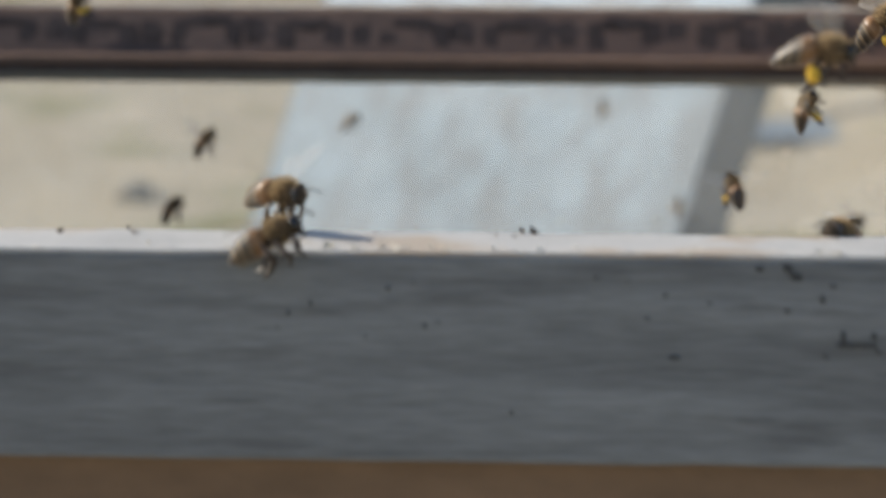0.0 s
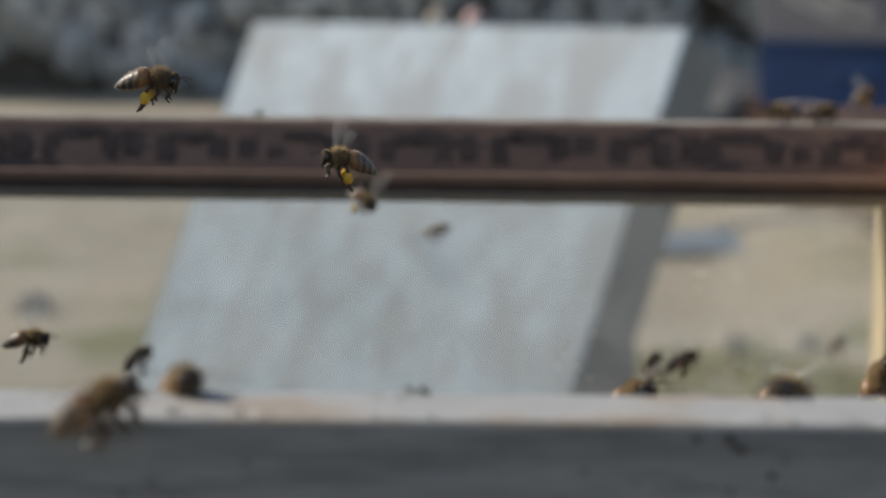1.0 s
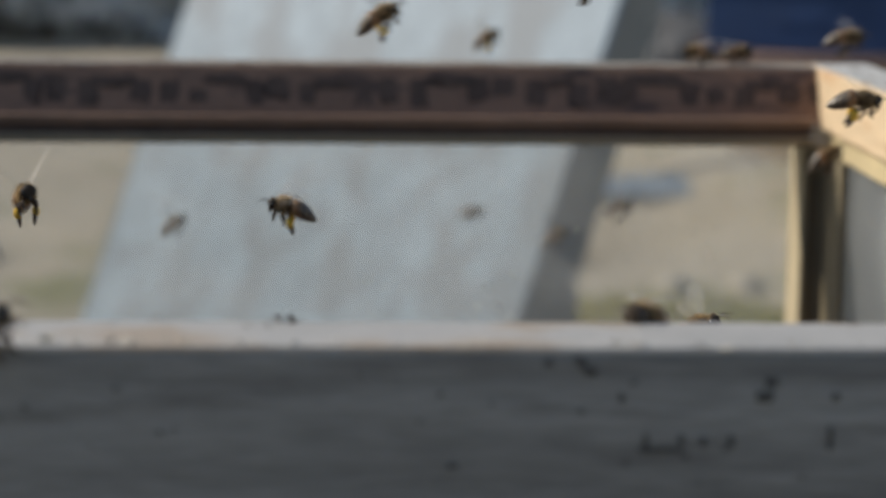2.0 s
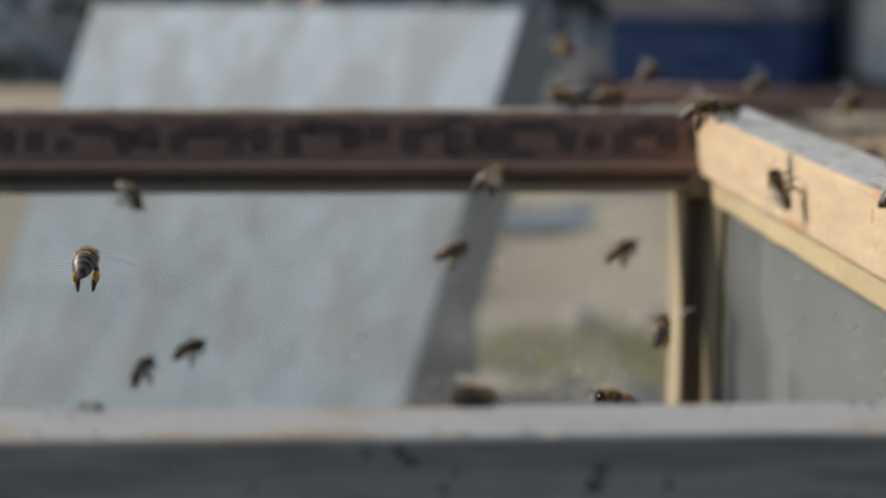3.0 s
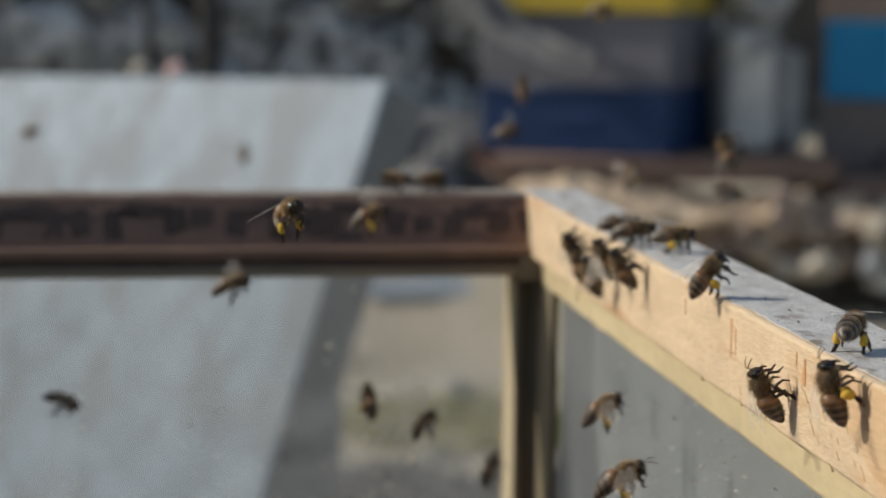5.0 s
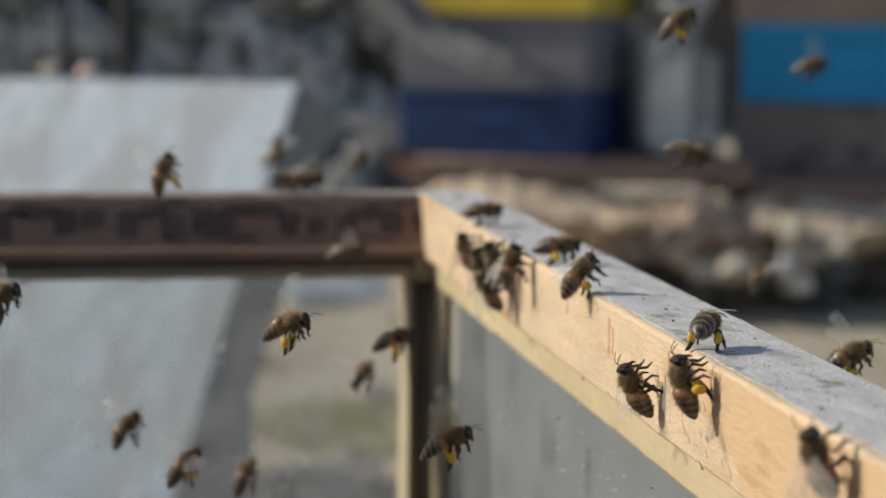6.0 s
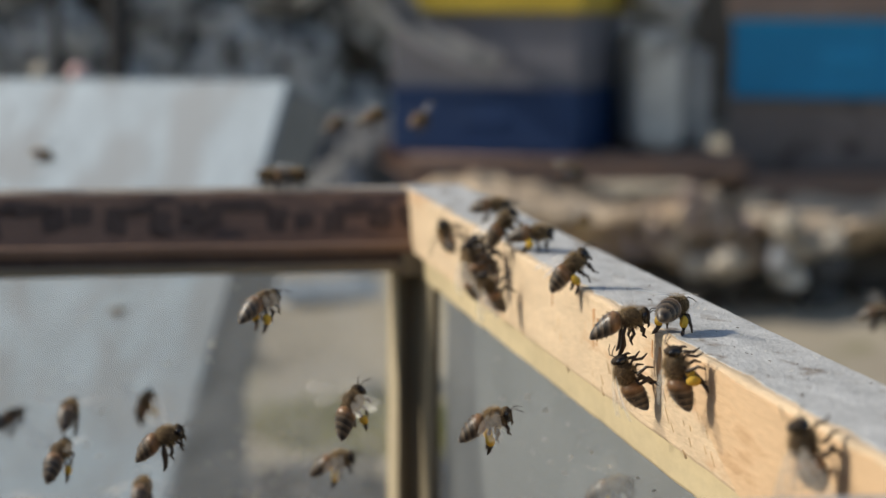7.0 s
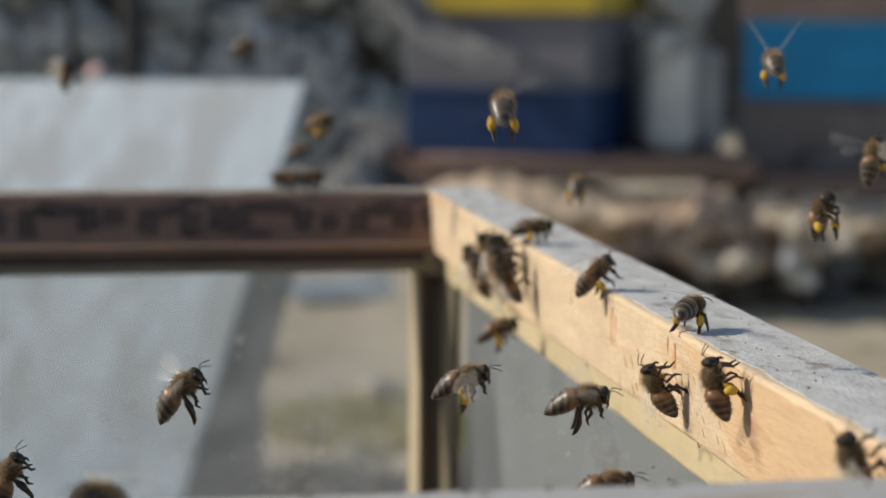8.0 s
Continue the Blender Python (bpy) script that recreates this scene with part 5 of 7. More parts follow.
    ("flying_pollen", [(0, -0.2875, -0.1399, 0.0134, 9, -60, -19), (0.2667, -0.2599, -0.1224, -0.0103, 5, -24, -8), (0.5, -0.2323, -0.1048, -0.0341, 8, 11, 0), (0.6, -0.2274, -0.1022, -0.0329, 8, 13, -4), (0.9, -0.1797, -0.0776, -0.0187, 8, 31, -40), (1, -0.1748, -0.075, -0.0175, 7, 32, -44), (1.5, -0.0866, -0.0666, -0.0303, 7, 32, -44), (2, 0.0346, -0.0475, -0.0299, 7, 32, -44), (2.5, 0.1355, -0.03, -0.0369, 7, 32, -44), (2.6, 0.1312, -0.019, -0.0345, 8, 29, -40), (2.9, 0.0856, 0.0929, -0.0066, 8, -7, -6), (3, 0.0815, 0.1039, -0.004, 7, -10, -3), (3.1, 0.0827, 0.1048, -0.0056, 7, -10, -3), (3.4, 0.0877, 0.1006, -0.0232, 8, -10, -3), (3.5, 0.0888, 0.1015, -0.0249, 8, -10, -4), (3.6, 0.0894, 0.1062, -0.0241, 8, -11, -3), (3.9, 0.0995, 0.1631, -0.0152, 8, -19, -3), (4, 0.1001, 0.1679, -0.0145, 8, -20, -3), (4.1, 0.0999, 0.1413, -0.0124, 8, -20, -3), (4.4, 0.1023, -0.1074, 0.0037, 8, -20, -3), (4.5, 0.1018, -0.134, 0.0055, 8, -20, -3), (4.6, 0.1007, -0.1096, -0.0029, 8, -19, -3), (4.9, 0.0842, 0.1319, -0.0933, 9, -2, -7), (5, 0.0829, 0.1563, -0.102, 9, 0, -8), (5.5, 0.1172, 0.0527, -0.0593, 9, 0, -8), (6, 0.1521, -0.0954, -0.0138, 9, 0, -8), (6.5, 0.1593, -0.1844, 0.0338, 9, 0, -8), (6.6, 0.13, -0.1668, 0.036, 9, 0, -8), (6.9, -0.1774, 0.0196, 0.0662, 9, 0, -8), (7, -0.2065, 0.0375, 0.0693, 9, 0, -8), (7.1, -0.2042, 0.0193, 0.065, 9, 0, -8), (7.4, -0.1793, -0.1704, 0.0188, 9, 0, -8), (7.5, -0.177, -0.1886, 0.0144, 9, 0, -8), (7.6, -0.166, -0.1972, 0.0126, 9, -1, -8), (7.9, -0.0531, -0.3015, -0.0051, 9, -10, -8), (8, -0.0421, -0.3102, -0.0066, 9, -11, -8)]),
    ("flying", [(0, -0.1146, 0.4012, -0.0833, 9, -75, 50), (0.1, -0.1118, 0.4036, -0.0776, 13, -72, 43), (0.4, -0.0755, 0.4295, -0.0186, 10, -34, 8), (0.5, -0.0726, 0.4318, -0.0131, 8, -30, 6), (0.6, -0.0668, 0.4223, -0.0163, 9, -33, 6), (0.9, -0.0049, 0.3178, -0.0441, 13, -57, 12), (1, 0.0011, 0.3083, -0.0473, 13, -60, 13), (1.5, 0.0151, 0.2881, -0.0295, 13, -40, 7), (2, 0.0003, 0.2371, -0.0145, 11, -19, 2), (2.5, 0.0094, 0.2643, 0.0069, 6, 0, -4), (2.6, 0.0082, 0.2652, 0.0054, 6, 0, -4), (2.9, -0.0087, 0.2706, -0.011, 7, 0, -4), (3, -0.01, 0.2715, -0.0124, 7, 0, -4), (3.267, -0.0388, 0.2572, -0.0076, 27, -40, 24), (3.5, -0.0679, 0.2425, -0.0028, -4, -82, 89), (3.733, -0.076, 0.218, 0.018, 28, -40, 23), (4, -0.0843, 0.1933, 0.0387, 8, 0, -6), (4.267, -0.1021, 0.1761, -0.025, 10, -15, 27), (4.5, -0.1198, 0.1606, -0.089, 3, -27, 62), (4.733, -0.0482, 0.1686, -0.0392, 10, -15, 26), (5, 0.0237, 0.1774, 0.0104, 9, 0, -8), (5.5, 0.0214, 0.2055, -0.0038, 9, 0, -8), (6, -0.0133, 0.2128, -0.0083, 9, 0, -9), (6.5, -0.0105, 0.2234, -0.0129, 9, 0, -10), (6.6, -0.0065, 0.222, -0.0109, 9, -1, -13), (6.9, 0.034, 0.2072, 0.0104, 7, -4, -46), (7, 0.0381, 0.2057, 0.0124, 7, -5, -50), (7.267, 0.003, 0.1976, 0.0373, 38, -40, -9), (7.5, -0.032, 0.1895, 0.0623, -8, -83, 88), (7.733, -0.0283, 0.1911, 0.0319, 29, -41, 18), (8, -0.0244, 0.1931, 0.0015, 9, -1, -9)]),
    ("flying_pollen", [(0, -0.0803, 0.2936, -0.1188, -179, -81, -89), (0.2667, -0.1005, 0.2002, -0.0777, 51, -60, -19), (0.5, -0.1297, -0.024, -0.0221, 8, -36, -43), (0.6, -0.1183, 0.1074, -0.0349, 7, -34, -42), (0.9, -0.0961, 0.1109, -0.0114, 7, -15, -31), (1, -0.0939, 0.1116, -0.0095, 7, -13, -30), (1.5, -0.0989, 0.0865, -0.0079, 8, -18, -20), (2, -0.105, 0.0969, 0.0042, 8, -24, -10), (2.5, -0.0926, 0.0844, 0.0166, 7, -29, 1), (2.733, -0.059, 0.1142, 0.0172, 6, -38, 58), (3, -0.0251, 0.1441, 0.0174, -5, -42, 121), (3.267, -0.0543, 0.1471, 0.0156, 26, -10, 50), (3.5, -0.0837, 0.1495, 0.0139, 9, 29, -9), (3.733, -0.1438, 0.1523, -0.0519, 30, -16, 45), (4, -0.1874, -0.0215, -0.0802, -7, -56, 120), (4.1, -0.1731, -0.0243, -0.0777, -7, -56, 120), (4.4, 0.0377, -0.2384, -0.0063, -7, -56, 120), (4.5, 0.0578, -0.2753, 0.0036, -7, -56, 120), (4.733, 0.0152, -0.2766, -0.0126, 16, -41, 47), (5, -0.0274, -0.2774, -0.0287, 9, -20, -5), (5.5, -0.0415, -0.283, -0.0263, 9, -18, -6), (6, -0.0329, -0.2547, -0.0262, 9, -15, -7), (6.5, -0.0141, -0.2484, -0.0348, 9, -12, -9), (6.6, -0.0151, -0.2502, -0.0338, 9, -12, -9), (6.9, -0.0241, -0.269, -0.0222, 9, -15, -8), (7, -0.025, -0.2709, -0.0212, 9, -15, -8), (7.1, -0.0246, -0.2627, -0.0169, 9, -15, -4), (7.4, -0.0184, -0.1758, 0.0297, 5, -14, 41), (7.5, -0.0179, -0.1677, 0.034, 4, -14, 46), (7.6, -0.0167, -0.1662, 0.0297, 5, -14, 41), (7.9, -0.0079, -0.1642, -0.0161, 9, -13, -4), (8, -0.0067, -0.1627, -0.0204, 9, -13, -8)]),
    ("flying_pollen", [(0, -0.0577, -0.3344, 0.0366, 0, -6, 11), (0.1, -0.054, -0.3214, 0.0372, 0, -6, 11), (0.4, -0.0094, -0.1838, 0.0475, 0, -6, 11), (0.5, -0.0058, -0.1708, 0.0483, 0, -6, 11), (0.7333, -0.097, -0.3013, 0.0246, 0, -11, -27), (1, -0.1873, -0.4321, 0.0015, 4, -16, -67), (1.5, -0.2072, -0.3467, -0.011, 4, -16, -67), (2, -0.2212, -0.256, -0.0079, 4, -16, -67), (2.5, -0.2719, -0.1456, -0.0188, 4, -16, -67), (2.6, -0.2493, -0.1587, -0.0128, 4, -16, -67), (2.9, -0.0132, -0.3012, 0.0444, 4, -16, -67), (3, 0.0095, -0.3144, 0.0494, 4, -16, -67), (3.267, -0.0531, -0.2867, 0.0228, 2, -15, -112), (3.5, -0.1078, -0.2625, -0.0003, 0, -16, -151), (3.6, -0.0949, -0.2518, -0.0025, 0, -16, -151), (3.9, 0.1397, -0.0576, -0.0417, -7, -24, -150), (4, 0.1525, -0.047, -0.0439, -7, -24, -150), (4.1, 0.1222, -0.0631, -0.0357, -7, -24, -150), (4.4, -0.1902, -0.1993, 0.046, -7, -24, -150), (4.5, -0.2207, -0.2149, 0.054, -7, -24, -150), (4.6, -0.1881, -0.2034, 0.0482, -7, -24, -150), (4.9, 0.1496, -0.0978, -0.012, -7, -24, -150), (5, 0.1822, -0.0863, -0.0177, -7, -24, -150), (5.5, 0.1519, -0.1655, 0.0009, -7, -24, -150), (6, 0.1079, -0.2395, 0.0027, -7, -24, -150), (6.5, 0.0793, -0.2938, 0.0127, -7, -24, -150), (6.6, 0.0607, -0.2932, 0.0129, -7, -24, -150), (6.9, -0.1346, -0.2865, 0.0188, -7, -24, -150), (7, -0.1532, -0.2859, 0.0194, -7, -24, -150), (7.167, -0.1182, -0.3213, 0.014, -8, -14, -102), (7.333, -0.0832, -0.3566, 0.0084, -1, -6, -55), (7.5, -0.0636, -0.4648, 0.0174, 9, -6, -9), (7.6, -0.0459, -0.3876, 0.0011, 9, -6, -9), (7.9, -0.0266, -0.3548, -0.0169, 9, -6, -9), (8, -0.0244, -0.3504, -0.0184, 9, -6, -9)]),
    ("flying", [(0, -0.3632, -0.1894, 0.0267, 0, -6, 11), (0.1, -0.3319, -0.1779, 0.0284, 0, -6, 11), (0.4, 0.0025, -0.0564, 0.047, 0, -6, 11), (0.5, 0.0337, -0.0451, 0.0485, 0, -6, 11), (0.6, 0.0357, -0.0427, 0.0486, 0, -6, 11), (0.9, 0.0527, -0.0244, 0.0511, 0, -6, 11), (1, 0.0546, -0.0221, 0.0511, 0, -6, 11), (1.5, 0.0389, -0.1243, 0.0487, 0, -6, 11), (2, 0.034, -0.1708, 0.0652, 0, -6, 11), (2.5, 0.0278, -0.2522, 0.0512, 0, -6, 11), (2.6, 0.024, -0.2416, 0.0478, 1, -6, 10), (2.9, -0.018, -0.1349, 0.0154, 7, -8, -2), (3, -0.0218, -0.1243, 0.0124, 7, -8, -3), (3.1, -0.0158, -0.1208, 0.0102, 8, -12, -2), (3.4, 0.0395, -0.099, -0.0118, 13, -55, 8), (3.5, 0.0455, -0.0957, -0.0139, 13, -60, 9), (3.6, 0.0474, -0.0696, -0.0141, 14, -55, 7), (3.9, 0.0708, 0.2113, -0.0147, 9, -5, -5), (4, 0.0726, 0.2373, -0.015, 8, 0, -6), (4.1, 0.0693, 0.2356, -0.0148, 8, 0, -6), (4.4, 0.0366, 0.2486, -0.0181, 8, 0, -6), (4.5, 0.0331, 0.2469, -0.018, 8, 0, -7), (4.6, 0.0313, 0.2506, -0.0185, 8, 1, -7), (4.9, 0.0095, 0.2764, -0.0209, 9, 18, -10), (5, 0.0077, 0.2802, -0.0213, 9, 19, -10), (5.5, 0.0225, 0.2851, -0.0101, 13, -7, -6), (6, 0.0134, 0.2596, -0.0061, 15, -33, -2), (6.5, 0.0054, 0.2581, 0.0098, 16, -60, 1), (6.6, 0.006, 0.2601, 0.0096, 16, -57, 0), (6.9, 0.0109, 0.2817, 0.0072, 10, -23, -7), (7, 0.0115, 0.2837, 0.007, 9, -20, -7), (7.267, -0.0191, 0.2687, 0.0053, 17, -43, 28), (7.5, -0.0496, 0.2537, 0.0038, -2, -63, 82), (7.733, -0.0483, 0.2276, 0.0247, 19, -35, 26), (8, -0.0468, 0.2021, 0.0454, 9, -6, -9)]),
    ("flying_pollen", [(0, -0.2965, -0.3374, 0.0212, 0, -6, 11), (0.1, -0.2746, -0.3259, 0.0233, 0, -6, 11), (0.4, -0.0392, -0.2047, 0.0464, 0, -6, 11), (0.5, -0.0173, -0.1933, 0.0483, 0, -6, 11), (0.6, -0.0239, -0.2072, 0.0434, 0, -7, 6), (0.9, -0.0963, -0.3594, -0.0069, 5, -15, -50), (1, -0.1026, -0.3735, -0.0116, 5, -15, -56), (1.5, -0.1456, -0.3724, 0.0135, 5, -15, -56), (2, -0.2176, -0.3502, 0.0145, 5, -15, -56), (2.5, -0.2387, -0.3416, 0.0305, 5, -15, -56), (2.6, -0.2199, -0.3426, 0.0322, 5, -15, -56), (2.9, -0.0247, -0.358, 0.0482, 5, -15, -56), (3, -0.0059, -0.3592, 0.0494, 5, -15, -56), (3.1, -0.0087, -0.3566, 0.047, 5, -15, -53), (3.4, -0.063, -0.3094, 0.001, 0, -8, -7), (3.5, -0.0659, -0.3068, -0.0013, 0, -8, -4), (3.6, -0.0641, -0.3087, -0.0009, 0, -8, -4), (3.9, -0.0305, -0.3404, 0.0082, 8, -10, -4), (4, -0.0288, -0.3422, 0.0087, 8, -10, -4), (4.1, -0.0412, -0.3438, 0.0134, 8, -10, -4), (4.4, -0.1636, -0.3293, 0.0618, 8, -10, -4), (4.5, -0.176, -0.3308, 0.0667, 8, -10, -4), (4.6, -0.1515, -0.3142, 0.0676, 8, -10, -4), (4.9, 0.1015, -0.1545, 0.0781, 8, -10, -4), (5, 0.1261, -0.138, 0.079, 8, -10, -4), (5.5, 0.0756, -0.1381, 0.0696, 9, -19, -5), (6, 0.0436, -0.1488, 0.0592, 10, -27, -5), (6.5, -0.014, -0.1887, 0.0278, 11, -35, -5), (6.6, -0.0118, -0.1915, 0.0217, 11, -33, -6), (6.9, 0.011, -0.2198, -0.041, 9, -11, -8), (7, 0.0131, -0.2225, -0.0472, 9, -8, -9), (7.1, 0.0144, -0.218, -0.0484, 9, -9, -9), (7.4, 0.0296, -0.17, -0.0599, 9, -11, -8), (7.5, 0.0308, -0.1655, -0.0611, 9, -11, -8), (7.733, -0.0021, -0.2411, -0.0114, 3, -9, 33), (8, -0.0399, -0.3278, 0.0456, 0, -3, 80)]),
    ("flying", [(0, -0.316, -0.2918, -0.0294, 0, -6, 11), (0.1, -0.3199, -0.278, -0.0259, 0, -6, 11), (0.4, -0.3534, -0.1324, 0.0129, 0, -6, 11), (0.5, -0.3572, -0.1187, 0.0165, 0, -6, 11), (0.6, -0.3283, -0.128, 0.0188, 0, -6, 11), (0.9, -0.0292, -0.2272, 0.0455, 0, -6, 11), (1, -0.0003, -0.236, 0.0481, 0, -6, 11), (1.5, 0.0136, -0.2707, 0.0346, 0, -6, 11), (2, -0.0059, -0.3, 0.0505, 0, -6, 11), (2.5, -0.0089, -0.3453, 0.0512, 0, -6, 11), (2.6, -0.0055, -0.3394, 0.0508, 0, -6, 11), (2.9, 0.0267, -0.2804, 0.0498, 0, -6, 11), (3, 0.0299, -0.2743, 0.0494, 0, -6, 11), (3.1, 0.0083, -0.2695, 0.0497, 0, -6, 11), (3.4, -0.2261, -0.2314, 0.0536, 0, -6, 11), (3.5, -0.2475, -0.2264, 0.0541, 0, -6, 11), (3.6, -0.2488, -0.2136, 0.0487, 0, -6, 11), (3.9, -0.259, -0.0712, -0.0087, 0, -6, 11), (4, -0.2603, -0.0583, -0.0142, 0, -6, 11), (4.1, -0.2603, -0.056, -0.0114, 0, -6, 11), (4.4, -0.2544, -0.0021, 0.0162, 0, -6, 11), (4.5, -0.2544, 0.0002, 0.0192, 0, -6, 11), (4.6, -0.2489, 0.0407, 0.0169, 1, -5, 10), (4.9, -0.1953, 0.4527, -0.0065, 8, -1, -6), (5, -0.1899, 0.4932, -0.0092, 9, 0, -8), (5.5, -0.1126, 0.223, -0.0031, 9, 0, -8), (6, -0.0293, -0.0551, -0.0109, 9, 0, -8), (6.5, 0.0577, -0.3455, 0.0151, 9, 0, -8), (6.6, 0.0525, -0.3419, 0.0139, 9, -1, -8), (6.9, 0.0002, -0.3025, 0.0038, 9, -8, -9), (7, -0.0049, -0.2987, 0.0026, 9, -8, -9), (7.1, -0.0048, -0.2975, 0.0015, 9, -8, -9), (7.4, -0.0037, -0.2841, -0.0095, 9, -6, -9), (7.5, -0.0038, -0.2829, -0.0106, 9, -6, -9), (7.6, -0.0109, -0.2852, -0.01, 9, -8, -9), (7.9, -0.0891, -0.3231, -0.0049, 11, -36, -5), (8, -0.0963, -0.3254, -0.0043, 11, -38, -4)]),
    ("flying_pollen", [(0, 0.024, -0.1436, 0.05, 0, -6, 169), (0.1667, -0.015, 0.0661, 0.0329, -4, -12, 115), (0.3333, -0.0538, 0.2759, 0.0161, 0, -19, 61), (0.5, -0.0927, 0.4857, -0.0001, 8, -21, 4), (0.6, -0.0808, 0.4475, 0.0009, 8, -21, 4), (0.9, 0.0468, 0.0426, 0.0202, 8, -21, 4), (1, 0.0593, 0.0047, 0.022, 8, -21, 4), (1.5, -0.0378, -0.0925, 0.0649, 8, -21, 4), (2, -0.1455, -0.1919, 0.0274, 8, -21, 4), (2.5, -0.2457, -0.2878, 0.0243, 8, -21, 4), (2.733, -0.2125, -0.2759, 0.0099, 0, -12, 43), (3, -0.175, -0.2619, -0.0071, 0, 1, 85), (3.1, -0.1741, -0.2586, -0.0065, 0, 0, 85), (3.4, -0.1612, -0.1989, 0.0015, 0, -20, 77), (3.5, -0.1603, -0.1956, 0.002, 0, -21, 77), (3.6, -0.1475, -0.2099, 0.0067, 0, -21, 77), (3.9, -0.0106, -0.3539, 0.0556, 0, -21, 77), (4, 0.0023, -0.3683, 0.0602, 0, -21, 77), (4.1, -0.014, -0.3642, 0.0593, 0, -21, 77), (4.4, -0.1754, -0.2908, 0.0474, 0, -21, 77), (4.5, -0.1915, -0.2865, 0.0464, 0, -21, 77), (4.667, -0.158, -0.272, 0.0376, 5, -20, 27), (4.833, -0.1244, -0.2575, 0.0286, 7, -15, -22), (5, -0.0909, -0.2431, 0.0197, 5, -11, -70), (5.5, -0.0776, -0.2281, 0.0159, 6, -11, -49), (6, -0.0652, -0.2449, -0.0036, 8, -11, -29), (6.5, -0.0677, -0.2497, 0.0028, 9, -12, -9), (6.6, -0.0676, -0.2484, 0.0025, 9, -12, -7), (6.9, -0.0662, -0.2254, -0.0029, 0, -11, 31), (7, -0.0661, -0.2241, -0.0032, 0, -11, 33), (7.1, -0.0619, -0.2178, -0.0008, 1, -11, 31), (7.4, 0.0143, -0.1045, 0.0421, 9, -4, -7), (7.5, 0.0185, -0.0982, 0.0445, 9, -3, -9), (7.733, 0.0283, -0.1635, 0.0476, 5, -5, 32), (8, 0.0396, -0.2384, 0.0512, 0, -3, 80)]),
    ("flying", [(0, -0.3216, -0.328, -0.0135, 0, -6, 11), (0.1, -0.2977, -0.3123, -0.0077, 0, -6, 11), (0.4, -0.0403, -0.1475, 0.0542, 0, -6, 11), (0.5, -0.0164, -0.132, 0.0598, 0, -6, 11), (0.6, -0.012, -0.1293, 0.0588, 0, -6, 11), (0.9, 0.0302, -0.1064, 0.0487, 0, -6, 11), (1, 0.0345, -0.1036, 0.0476, 0, -6, 11), (1.5, 0.0169, -0.1218, -0.0002, 2, -14, 8), (2, -0.0137, -0.0879, -0.0181, 4, -21, 5), (2.5, -0.0488, -0.1089, -0.0629, 7, -29, 1), (2.6, -0.0508, -0.1068, -0.0586, 7, -28, 1), (2.9, -0.0731, -0.09, -0.0142, 7, -16, -2), (3, -0.075, -0.088, -0.01, 7, -15, -2), (3.1, -0.0797, -0.0844, -0.0159, 7, -14, -2), (3.4, -0.1373, -0.0614, -0.079, 8, -2, -5), (3.5, -0.1421, -0.0578, -0.0851, 8, -1, -5), (3.6, -0.1423, -0.03, -0.0788, 8, -2, -5), (3.9, -0.1406, 0.2689, -0.0145, 8, -19, -3), (4, -0.1409, 0.2966, -0.0084, 8, -20, -3), (4.1, -0.1215, 0.2592, -0.0012, 8, -20, -3), (4.4, 0.085, -0.1049, 0.0685, 8, -20, -3), (4.5, 0.104, -0.1425, 0.0754, 8, -20, -3), (4.6, 0.1029, -0.1253, 0.0691, 9, -16, -4), (4.9, 0.0869, 0.0415, 0.0018, 10, 25, -11), (5, 0.0858, 0.0587, -0.0047, 10, 29, -11), (5.5, 0.003, 0.0504, 0.0045, 10, 29, -11), (6, -0.0848, 0.0112, -0.0245, 10, 29, -11), (6.5, -0.1729, -0.0053, -0.0163, 10, 29, -11), (6.6, -0.1694, 0.0018, -0.0219, 11, 26, -7), (6.9, -0.1298, -0.024, -0.0623, 8, -8, 30), (7, -0.1268, -0.024, -0.0659, 6, -11, 33), (7.267, -0.1194, 0.0432, -0.0389, 2, -21, 99), (7.5, -0.1079, 0.002, 0.0091, -10, -21, 168), (7.667, -0.1126, 0.0333, 0.0186, 15, -25, -150), (7.833, -0.1173, 0.0647, 0.0282, 33, -44, -108), (8, -0.1219, 0.096, 0.0376, 23, -67, -47)]),
